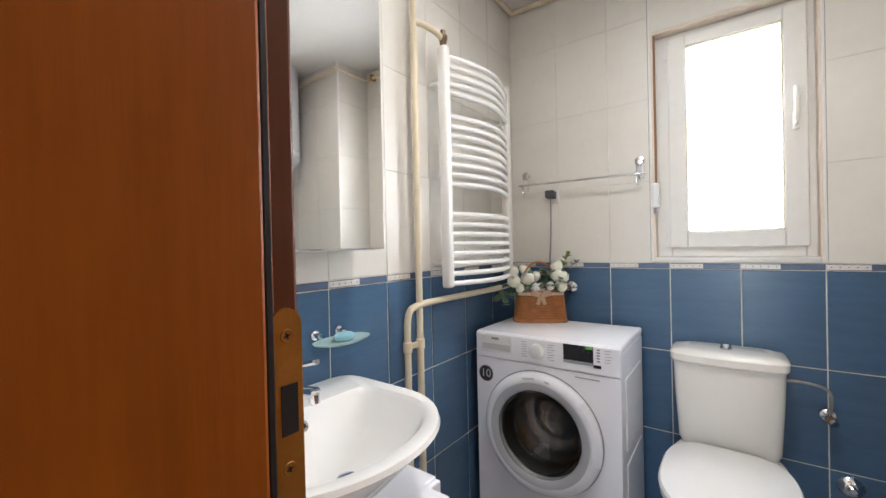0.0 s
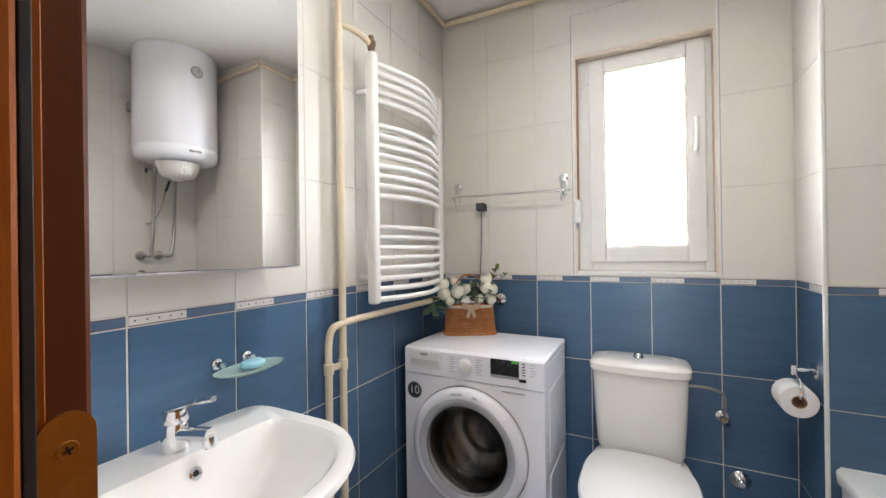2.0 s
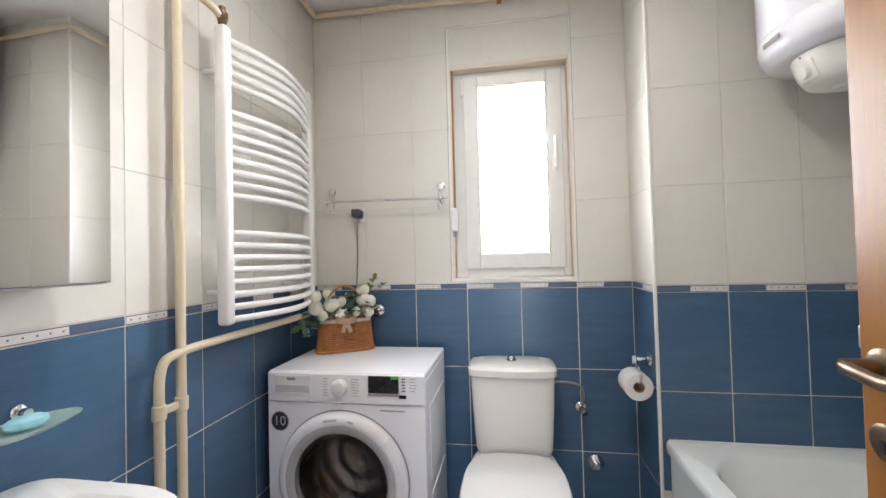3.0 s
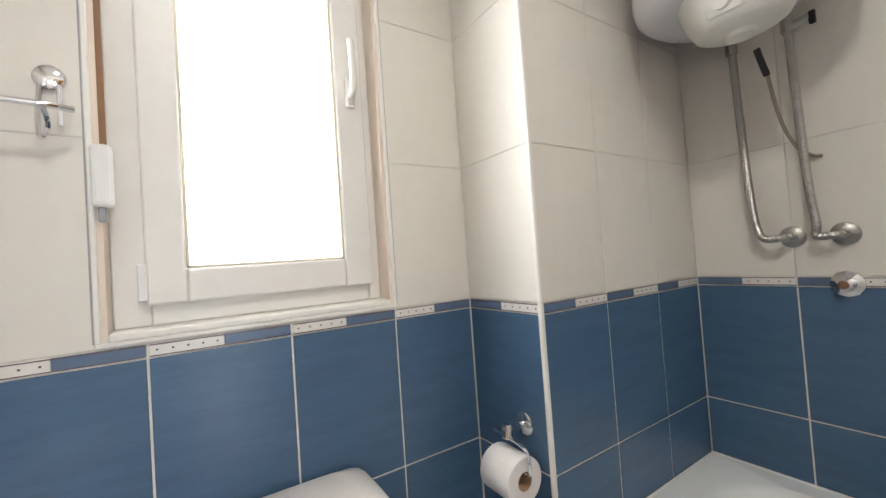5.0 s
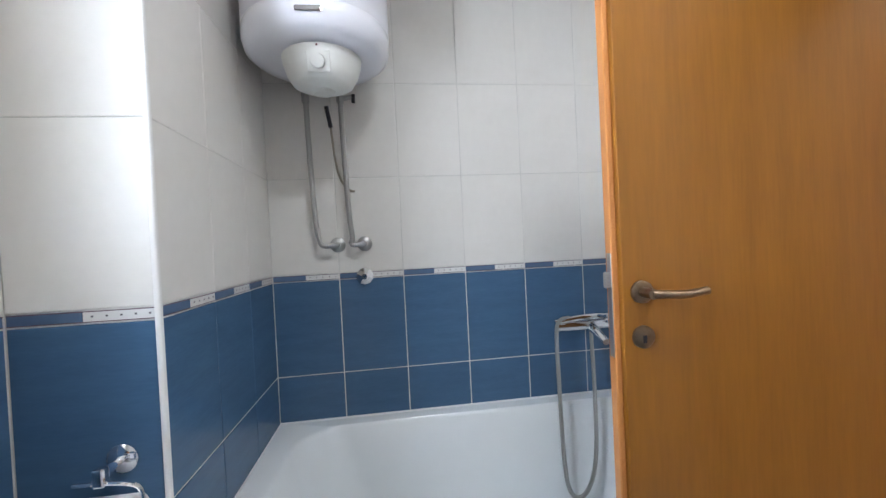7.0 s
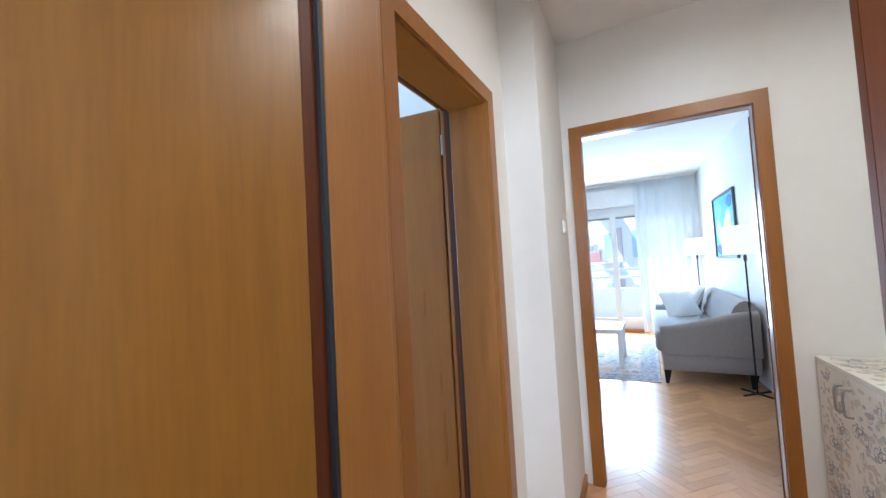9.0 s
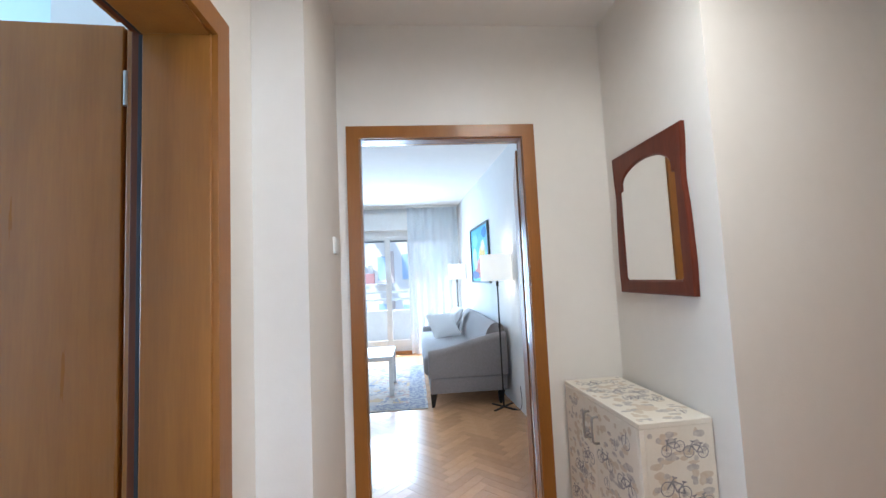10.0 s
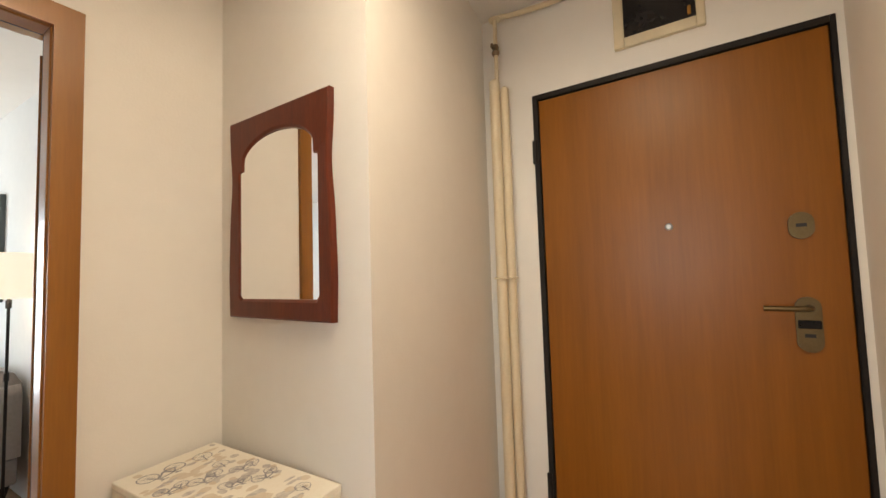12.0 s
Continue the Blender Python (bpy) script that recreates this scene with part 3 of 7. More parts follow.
pane = part("pane", bx(GX0 + 0.004, GX1 - 0.004, WY + 0.006, WY + 0.012, GZ0 + 0.004, GZ1 - 0.004), FROST, win, "frosted glass pane")
pane.visible_shadow = False
part("hinge_cover", bx(SX0 - 0.012, SX0 + 0.002, WY - 0.022, WY - 0.005, 1.205, 1.275, 0.002), PLASTIC, win)
part("hinge_cover", bx(SX0 - 0.012, SX0 + 0.002, WY - 0.022, WY - 0.005, 2.03, 2.1, 0.002), PLASTIC, win)
hnd = part("handle", bx(0.377, 0.397, WY - 0.03, WY - 0.017, 1.64, 1.71, 0.004, 2), PVC, win, "cream lever window handle")
part("grip", tube(smooth_line([(0.387, WY - 0.03, 1.665), (0.387, WY - 0.055, 1.675), (0.387, WY - 0.058, 1.72), (0.387, WY - 0.05, 1.795)]), 0.0085, 10), PVC, hnd, "", True)
# slim trim round the window and the tiled panel above it
for x0, x1, z0, z1 in ((-0.106, -0.097, 1.141, 2.346), (0.454, 0.463, 1.141, 2.346), (-0.097, 0.454, 2.338, 2.346), (-0.106, 0.463, 1.133, 1.1415)):
    part("trim", bx(x0, x1, Y1 - 0.004, Y1 + 0.012, z0, z1, 0.002), PVC, win, "white tile edge trim")
# solid grey strips draw the dark shadow gap along the trim
for x0, x1, z0, z1 in ((-0.109, -0.1062, 1.141, 2.349), (0.4632, 0.4655, 1.141, 2.349), (-0.109, 0.4655, 2.3462, 2.349)):
    part("gap", bx(x0, x1, Y1 - 0.0002, Y1 + 0.012, z0, z1), GREY_PLASTIC, win, "grey strip for the shadow gap beside the trim")
part("panel", bx(-0.097, 0.454, Y1 - 0.0005, Y1 + T, 2.156, 2.338), WHITE_TILE, win, "plain ivory panel")
strap = thing("shutter_strap", (-0.075, Y1 - 0.02, 1.3), "white roller shutter strap winder beside window", "strap winder")
part("case", bx(-0.1, -0.07, Y1 - 0.022, Y1 + 0.012, 1.375, 1.485, 0.009, 3), PLASTIC, strap)
part("strap", bx(-0.0945, -0.0785, Y1 + 0.004, Y1 + 0.006, 1.485, 2.14), material("brown strap webbing", (0.3, 0.17, 0.1), 0.9, scale=60), strap, "brown woven strap")
part("guide", bx(-0.092, -0.08, Y1 - 0.014, Y1 + 0.002, 1.35, 1.377, 0.003, 2), GREY_PLASTIC, strap)

# white corner profile on the shaft
setting("trim_shaft", bx(JX - 0.006, JX + 0.006, JY - 0.006, JY + 0.006, 0, ZB, 0.004, 3), PVC, "white plastic tile corner profile", "trim")
# beige pipe run under the ceiling
cp = thing("ceiling_pipe", (0.2, Y1 - 0.03, ZB - 0.04), "cream painted pipe under the bathroom ceiling", "pipe")
def pipe_z(x):
    """The pipe falls a little towards the shaft."""
    return 2.474 - 0.032 * (x - X0)


RUN = [(X0 + 0.03, Y0 + 0.4), (X0 + 0.03, Y1 - 0.03), (JX - 0.03, Y1 - 0.03), (JX - 0.03, JY - 0.03), (X1 - 0.001, JY - 0.03)]
for p, q in zip(RUN, RUN[1:]):
    part("pipe", tube([(*p, pipe_z(p[0])), (*q, pipe_z(q[0]))], 0.0125, 10), CREAM, cp, "", True)
for x in (0.15, 0.6):
    part("clip", bx(x - 0.01, x + 0.01, Y1 - 0.046, Y1 - 0.001, pipe_z(x) - 0.016, pipe_z(x) + 0.026, 0.003), BRASS, cp)

# mirror cabinet
mc = thing("mirror_cabinet", (X0, 0.85, 1.25), "white bathroom cabinet with mirror front", "mirror cabinet")
part("body", bx(X0 + 0.001, -0.655, 0.53, 1.132, 1.219, 2.05, 0.002), ENAMEL, mc)
mm = Matrix.Translation((-0.6465, 0.837, 1.634)) @ Matrix.Rotation(radians(-0.45), 4, "Z") @ Matrix.Rotation(radians(0.15), 4, "Y")
part("mirror", moved(bx(-0.0035, 0.0035, -0.292, 0.292, -0.411, 0.411, 0.0015), mm), MIRROR, mc, "large plain mirror")
part("side_strip", bx(-0.6515, -0.643, 0.53, 0.5445, 1.219, 2.05, 0.0015), ENAMEL, mc)

# washbasin on a white unit
SC = 0.845


def basin_ring(w, back, front, z, k=2.15, bow=0.0, n=48):
    """A basin outline: straight at the back, bowed at the front."""
    out = []
    cx = (back + front) / 2
    for i in range(n):
        a = 2 * math.pi * i / n
        c, s = math.cos(a), math.sin(a)
        e = 2 / (k if c > 0 else 9)
        x = cx + (front - cx) * math.copysign(abs(c) ** e, c)
        y = SC - 0.016 + 1.04 * w * math.copysign(abs(s) ** (2 / (2.05 if c > 0 else 9)), s) * (1 if c > 0 else 1 - 0.0 * c)
        out.append((x, y, z - 0.053 + bow * max(0, c)))
    return out


wb = thing("washbasin", (X0 + 0.2, SC, 0.78), "white glazed ceramic washbasin with bowed front", "washbasin")
rings = [basin_ring(0.15, X0 + 0.08, -0.5, 0.7), basin_ring(0.2, X0 + 0.03, -0.41, 0.77), basin_ring(0.247, X0 + 0.003, -0.315, 0.868), basin_ring(0.256, X0 + 0.001, -0.297, 0.884), basin_ring(0.253, X0 + 0.003, -0.301, 0.894),
         basin_ring(0.222, X0 + 0.125, -0.336, 0.893), basin_ring(0.212, X0 + 0.135, -0.35, 0.882), basin_ring(0.18, X0 + 0.165, -0.39, 0.82), basin_ring(0.12, X0 + 0.2, -0.45, 0.782), basin_ring(0.03, X0 + 0.235, -0.47, 0.77)]
part("bowl", loft(rings), CERAMIC, wb, "", True)
ov = part("overflow_ring", lathe([(0.006, 0.0), (0.012, 0.0), (0.013, 0.003), (0.0065, 0.004), (0.006, 0)], axis((X0 + 0.145, SC - 0.002, 0.806), (X0 + 0.145 + 0.9, SC - 0.002, 0.806 + 0.42)), 20), CHROME, wb, "chrome overflow ring", True)
part("overflow_hole", lathe([(0, 0), (0.0065, 0), (0.0065, 0.002), (0, 0.002)], axis((X0 + 0.146, SC - 0.002, 0.8065), (X0 + 1.042, SC - 0.002, 1.224)), 16), RUBBER, ov)
part("drain_plug", lathe([(0, 0), (0.03, 0), (0.031, 0.004), (0.024, 0.006), (0.023, 0.016), (0.019, 0.02), (0, 0.021)], pose(X0 + 0.3, SC + 0.0, 0.719), 24), CHROME, wb, "chrome drain plug", True)
tap = thing("basin_tap", (X0 + 0.07, SC, 0.84), "chrome single lever basin tap", "tap")
tx = X0 + 0.072
part("body", lathe([(0, 0), (0.029, 0), (0.0285, 0.008), (0.026, 0.03), (0.025, 0.054), (0.0225, 0.058), (0.0255, 0.062), (0.0255, 0.076), (0.021, 0.086), (0, 0.089)], pose(tx, SC, 0.84), 28), CHROME, tap, "", True)
part("spout", tube([(tx + 0.005, SC, 0.874), (tx + 0.05, SC + 0.004, 0.881), (tx + 0.09, SC + 0.007, 0.887), (tx + 0.112, SC + 0.009, 0.889)], 0.0148, 16), CHROME, tap, "", True)
part("aerator", cyl((tx + 0.104, SC + 0.0085, 0.888), (tx + 0.108, SC + 0.0085, 0.863), 0.0135, 18, 0.003), CHROME, tap, "", True)
lv = []
for u, hw, z in ((-0.01, 0.02, 0.92), (0.018, 0.022, 0.929), (0.044, 0.017, 0.938), (0.08, 0.0125, 0.95), (0.112, 0.01, 0.959), (0.124, 0.007, 0.961)):
    lv.append([(tx - 0.012 + u, SC + 0.012 * u / 0.1 + hw * c, z + s) for c, s in ((-1, 0), (-0.6, 0.006), (0.6, 0.006), (1, 0), (0.6, -0.006), (-0.6, -0.006))])
part("lever", loft(lv), CHROME, tap, "", True)
vu = thing("vanity_unit", (X0 + 0.2, SC, 0), "white washbasin base cabinet", "vanity unit")
part("body", bx(X0 + 0.012, -0.42, SC - 0.225, SC + 0.225, 0.06, 0.652, 0.004), ENAMEL, vu)
part("door", bx(-0.4195, -0.403, SC - 0.222, SC - 0.002, 0.1, 0.648, 0.003), ENAMEL, vu)
part("door", bx(-0.4195, -0.403, SC + 0.002, SC + 0.222, 0.1, 0.648, 0.003), ENAMEL, vu)
part("plinth", bx(X0 + 0.03, -0.45, SC - 0.21, SC + 0.21, 0, 0.06), ENAMEL, vu)
part("countertop", bx(X0 + 0.012, -0.33, SC - 0.23, SC + 0.16, 0.654, 0.668, 0.003), ENAMEL, vu)

# soap dish of frosted glass with a blue soap
sd = thing("soap_dish", (X0, 1.025, 0.967), "frosted glass soap dish on chrome holders", "soap dish")
AQUA = material("frosted aqua glass", (0.62, 0.8, 0.76), 0.35, second=(0.55, 0.74, 0.7), scale=4, transmission=0.55)
dish = []
for r, z in ((0.6, 0.957), (0.96, 0.966), (1.0, 0.97), (0.95, 0.971), (0.6, 0.963)):
    dish.append([(X0 + 0.066 + 0.05 * r * math.cos(a), 1.03 + 0.095 * r * math.sin(a), z - 0.003) for a in [2 * math.pi * i / 36 for i in range(36)]])
part("dish", loft(dish), AQUA, sd, "", True)
for y in (0.98, 1.063):
    hd = part("holder", lathe([(0, 0), (0.014, 0), (0.0145, 0.008), (0.011, 0.012), (0.008, 0.013), (0.008, 0.03), (0, 0.03)], pose(X0 + 0.001, y, 0.978, 0, 90, 0), 22), CHROME, sd, "chrome wall holder", True)
soap = thing("soap_bar", (X0 + 0.066, 1.04, 0.967), "small pale blue soap bar in glass dish", "soap")
part("soap_bar_body", loft([[(X0 + 0.066 + 0.024 * r * math.cos(a), 1.036 + 0.033 * r * math.sin(a), z) for a in [2 * math.pi * i / 24 for i in range(24)]] for r, z in ((0.85, 0.9645), (1, 0.971), (0.97, 0.978), (0.7, 0.983))]),
     material("pale blue soap", (0.35, 0.66, 0.76), 0.45, scale=12), soap, "", True)
# chrome stop valve rosette on the border
rv = thing("wall_valve", (X0, 0.675, 1.116), "round chrome concealed stop valve on tiled border", "valve")
part("rosette", lathe([(0, 0), (0.037, 0), (0.037, 0.003), (0.022, 0.014), (0.018, 0.015), (0.016, 0.028), (0.009, 0.029), (0.009, 0.024), (0, 0.024)], pose(X0 + 0.001, 0.675, 1.116, 0, 90, 0), 32), CHROME, rv, "", True)

# heating pipes and towel radiator
PX = X0 + 0.04
hp1 = thing("heating_pipe", (PX, 1.405, 0), "cream painted heating riser with branch to radiator", "pipe")
part("riser", cyl((PX, 1.405, 0), (PX, 1.405, ZB), 0.0125, 16), CREAM, hp1, "", True)
part("branch", tube(smooth_line([(PX, 1.405, 2.05), (PX + 0.02, 1.43, 2.05), (PX + 0.05, 1.48, 2.03), (-0.69, 1.515, 2.012)]), 0.011, 12), CREAM, hp1, "", True)
hp2 = thing("heating_pipe", (PX, 1.335, 0), "cream painted return pipe bent along the tiles", "pipe")
part("return", tube(smooth_line([(PX, 1.335, 0), (PX, 1.335, 0.85), (PX, 1.335, 0.995), (PX + 0.002, 1.39, 1.014), (PX + 0.012, 1.55, 1.018), (PX + 0.03, 1.93, 1.02), (-0.69, 2.01, 1.03)], 3), 0.0125, 14), CREAM, hp2, "", True)
part("collar", cyl((PX, 1.335, 0.85), (PX, 1.335, 0.89), 0.0165, 16, 0.003), CREAM, hp2, "", True)
part("collar", cyl((PX, 1.405, 0.85), (PX, 1.405, 0.89), 0.0165, 16, 0.003), CREAM, hp2, "", True)
part("bracket", bx(PX - 0.006, PX + 0.006, 1.347, 1.393, 0.86, 0.88, 0.002), CREAM, hp2)
rad = thing("towel_radiator", (-0.69, 1.765, 1.09), "white curved towel radiator on tiled wall", "radiator")
part("post", bx(-0.71, -0.67, 1.497, 1.533, 1.066, 1.988, 0.01, 3), RADIATOR, rad, "", True)
part("post", bx(-0.71, -0.67, 1.997, 2.033, 1.066, 1.988, 0.01, 3), RADIATOR, rad, "", True)
bars = [1.95, 1.917, 1.884, 1.851, 1.818] + [1.731 - 0.0362 * i for i in range(8)] + [1.364 - 0.037 * i for i in range(8)]
for z in [1.988 - (1.985 - q) * 1.031 for q in bars]:
    part("bar", tube([(-0.69 + 0.062 * math.sin(math.pi * u / 14), 1.515 + 0.5 * u / 14, z) for u in range(15)], 0.0105, 10), RADIATOR, rad, "", True)
for y, z in ((1.55, 1.87), (1.98, 1.79), (1.55, 1.16), (1.98, 1.16)):
    part("bracket", cyl((X0 + 0.001, y, z), (-0.685, y, z), 0.012, 14, 0.002), RADIATOR, rad, "", True)
part("valve", lathe([(0, -0.022), (0.012, -0.022), (0.014, -0.004), (0.017, 0), (0.017, 0.016), (0.011, 0.02), (0.01, 0.036), (0, 0.038)], pose(-0.69, 1.515, 2.012), 16), BRONZE, rad, "tarnished radiator valve", True)

# washing machine
MX0, MX1, MY0, MY1 = -0.736, -0.139, 1.782, 2.19
wm = thing("washing_machine", ((MX0 + MX1) / 2, 2.03, 0), "white front-loading washing machine with dark round door", "washing machine")
for x0, x1, y0, y1, z0, z1 in ((MX0, MX0 + 0.012, MY0 + 0.012, MY1, 0.012, 0.822), (MX1 - 0.012, MX1, MY0 + 0.012, MY1, 0.012, 0.822), (MX0 + 0.012, MX1 - 0.012, MY1 - 0.012, MY1, 0.012, 0.822), (MX0 + 0.012, MX1 - 0.012, MY0 + 0.012, MY1 - 0.012, 0.012, 0.024)):
    part("housing", bx(x0, x1, y0, y1, z0, z1, 0.004, 2), ENAMEL, wm)
part("top", bx(MX0 - 0.001, MX1 + 0.001, MY0 + 0.004, MY1, 0.823, 0.851, 0.008, 3), ENAMEL, wm)
DC = Vector((-0.446, MY0, 0.47))


def holed(y, r):
    """A ring of points on the front panel: a circle, or the panel's own outline where r is none."""
    out = []
    for a in sorted([2 * math.pi * i / 72 for i in range(72)] + [math.atan2(z - DC.z, x - DC.x) % (2 * math.pi) for x in (MX0, MX1) for z in (0.06, 0.738)]):
        c, s_ = math.cos(a), math.sin(a)
        q = r or min((MX1 - DC.x if c > 0 else MX0 - DC.x) / c if abs(c) > 1e-6 else 9, (0.738 - DC.z if s_ > 0 else 0.06 - DC.z) / s_ if abs(s_) > 1e-6 else 9)
        out.append((DC.x + q * c, y, DC.z + q * s_))
    return out


part("front_panel", loft([holed(MY0 + 0.0115, None), holed(MY0 + 0.003, None), holed(MY0, None), holed(MY0, 0.2), holed(MY0 + 0.0115, 0.2), holed(MY0 + 0.0115, None)], False), ENAMEL, wm)
part("control_panel", bx(MX0, MX1, MY0 - 0.004, MY0 + 0.0115, 0.74, 0.846, 0.005, 3), ENAMEL, wm)
for z0, z1 in ((0.45, 0.72), (0.12, 0.4)):
    part("side_pressing", bx(MX1, MX1 + 0.004, MY0 + 0.07, MY1 - 0.05, z0, z1, 0.0035, 2), ENAMEL, wm)


def ring_face(prof, name, mat, parent, label="", c=DC, seg=64):
    """A turned piece on the machine's front; heights run out from it."""
    return part(name, lathe(prof, axis(c, c + Vector((0, -1, 0))), seg), mat, parent, label, True)


# flat grey ring laid on the panel in place of the gap's shadow
ring_face([(0.243, 0.0003), (0.2475, 0.0003), (0.2475, 0.0012), (0.243, 0.0012), (0.243, 0.0003)], "door_gap", GREY_PLASTIC, wm, "grey ring drawn as shadow gap round the door")
dr = ring_face([(0.205, 0.001), (0.242, 0.001), (0.243, 0.012), (0.237, 0.024), (0.225, 0.032), (0.212, 0.036), (0.205, 0.034), (0.205, 0.001)], "door", ENAMEL, wm, "white round porthole door")
PALE_GREY = material("pale grey plastic", (0.5, 0.51, 0.54), 0.3, second=(0.46, 0.47, 0.5), scale=5)
ring_face([(0.171, 0.002), (0.2048, 0.002), (0.2048, 0.0345), (0.19, 0.035), (0.174, 0.026), (0.171, 0.002)], "inner_ring", PALE_GREY, dr, "pale grey glossy inner ring")
part("door_grip", loft([[DC + Vector((q * math.cos(a), -d, q * math.sin(a))) for q, d in ((0.214, 0.0355), (0.24, 0.022), (0.247, 0.02), (0.247, 0.026), (0.228, 0.037), (0.215, 0.0395))] for a in [radians(-14 + 7 * i) for i in range(9)]]), ENAMEL, dr, "raised white door grip")
for a, w in ((98, 0.05), (78, 0.02)):
    c = DC + Vector((0.222 * math.cos(radians(a)), -0.034, 0.222 * math.sin(radians(a))))
    part("print_bar", moved(bx(-w / 2, w / 2, -0.0022, 0.0, -0.004, 0.004), Matrix.Translation(c) @ Matrix.Rotation(radians(90 - a), 4, "Y")), material("faint grey print", (0.6, 0.6, 0.61), 0.5), dr)
DOORGLASS = material("smoked door glass", (0.6, 0.57, 0.54), 0.015, second=(0.56, 0.53, 0.5), scale=5, transmission=1.0, ior=1.45)
gl = ring_face([(0.171, 0.026), (0.158, 0.02), (0.15, -0.01), (0.135, -0.045), (0.1, -0.066), (0.05, -0.074), (0, -0.076), (0, -0.071), (0.05, -0.069), (0.098, -0.061), (0.13, -0.041), (0.145, -0.008), (0.153, 0.024), (0.171, 0.03), (0.171, 0.026)], "glass", DOORGLASS, dr, "smoked bowl-shaped door glass")
gl.visible_shadow = False
BELLOWS = material("dark grey door bellows", (0.025, 0.026, 0.028), 0.3, second=(0.02, 0.021, 0.023), scale=20)
ring_face([(0.1995, 0.0), (0.185, -0.004), (0.172, -0.012), (0.166, -0.03), (0.172, -0.05), (0.162, -0.075), (0.162, -0.095), (0.21, -0.098), (0.1995, -0.01), (0.1995, 0.0)], "bellows", BELLOWS, wm, "dark grey rubber bellows")
DRUM = material("perforated drum steel", (0.5, 0.48, 0.45), 0.2, 1.0, second=(0.6, 0.58, 0.55), scale=8)
vd = DRUM.node_tree
vor = vd.nodes.new("ShaderNodeTexVoronoi")
vor.inputs["Scale"].default_value = 44
vor.inputs["Randomness"].default_value = 0.15
stp = vd.nodes.new("ShaderNodeMath")
stp.operation = "GREATER_THAN"
stp.inputs[1].default_value = 0.28
mxr = vd.nodes.new("ShaderNodeMix")
mxr.data_type = "RGBA"
mxr.inputs[6].default_value = (0.02, 0.02, 0.02, 1)
old = vd.nodes["Principled BSDF"].inputs["Base Color"].links[0].from_socket
tcd = vd.nodes.new("ShaderNodeTexCoord")
vd.links.new(tcd.outputs["Object"], vor.inputs["Vector"])
vd.links.new(vor.outputs["Distance"], stp.inputs[0])
vd.links.new(stp.outputs[0], mxr.inputs[0])
vd.links.new(old, mxr.inputs[7])
vd.links.new(mxr.outputs[2], vd.nodes["Principled BSDF"].inputs["Base Color"])
ring_face([(0.163, -0.1), (0.212, -0.106), (0.212, -0.2), (0.2, -0.212), (0.165, -0.2), (0.15, -0.214), (0.12, -0.218), (0.1, -0.196), (0.085, -0.192), (0.07, -0.204), (0.035, -0.206), (0.028, -0.192), (0, -0.19), (0, -0.208), (0.1, -0.211), (0.12, -0.221), (0.202, -0.215), (0.215, -0.202), (0.215, -0.103), (0.163, -0.097), (0.163, -0.1)], "drum", DRUM, wm, "perforated steel drum")
for a in (250, 10, 130):
    ca, sa = math.cos(radians(a)), math.sin(radians(a))
    part("drum_lifter", loft([[DC + Vector((ca * q - sa * w, d, sa * q + ca * w)) for q, w in ((0.211, -0.04), (0.185, -0.022), (0.172, 0), (0.185, 0.022), (0.211, 0.04))] for d in (0.112, 0.14, 0.17, 0.198)]), PALE_GREY, wm, "grey plastic drum lifter")
kc = Vector((-0.45, MY0 - 0.004, 0.797))
kn = ring_face([(0, 0), (0.03, 0), (0.0295, 0.004), (0.0265, 0.02), (0.024, 0.022), (0, 0.022)], "knob", PLASTIC, wm, "white programme knob", kc, 32)
part("drawer", bx(-0.708, -0.561, MY0 - 0.0065, MY0 - 0.003, 0.768, 0.838, 0.003, 2), PLASTIC, wm, "white detergent drawer front")
# flat grey plate coloured as the shade inside the drawer's grip
part("drawer_grip", bx(-0.701, -0.568, MY0 - 0.0072, MY0 - 0.0064, 0.776, 0.802, 0.0003), material("grip shade grey", (0.6, 0.6, 0.61), 0.5), wm)
dp = part("display", bx(-0.343, -0.231, MY0 - 0.0065, MY0 - 0.003, 0.782, 0.842, 0.001), BLACK_GLOSS, wm, "black glossy display")
part("display_strip", bx(-0.343, -0.231, MY0 - 0.0068, MY0 - 0.003, 0.772, 0.782, 0.001), GREY_PLASTIC, wm)
part("energy_tag", bx(-0.259, -0.233, MY0 - 0.0075, MY0 - 0.0066, 0.832, 0.842), material("green energy sticker", (0.12, 0.5, 0.08), 0.5), dp, "small green sticker")
part("model_tag", bx(-0.231, -0.204, MY0 - 0.0065, MY0 - 0.003, 0.765, 0.777, 0.001), BLACK_GLOSS, wm, "small black model label")
PRINT = material("grey print", (0.35, 0.35, 0.37), 0.6)
for i in range(5):
    part("button_mark", bx(-0.219, -0.208, MY0 - 0.0055, MY0 - 0.0035, 0.79 + i * 0.0105, 0.7935 + i * 0.0105), BLACK_GLOSS, wm)
    part("print_bar", bx(-0.191, -0.191 + 0.018 + 0.004 * (i % 3), MY0 - 0.005, MY0 - 0.0035, 0.7905 + i * 0.0105, 0.7925 + i * 0.0105), PRINT, wm)
for i in range(7):
    z = 0.768 + i * 0.0098
    part("print_bar", bx(-0.516, -0.494 - 0.004 * (i % 2), MY0 - 0.005, MY0 - 0.0035, z, z + 0.002), PRINT, wm)
    part("print_bar", bx(-0.406, -0.378 - 0.005 * (i % 2), MY0 - 0.005, MY0 - 0.0035, z, z + 0.002), PRINT, wm)
part("logo_bar", bx(-0.656, -0.621, MY0 - 0.0074, MY0 - 0.0062, 0.82, 0.83), GREY_PLASTIC, wm, "small grey maker's mark")
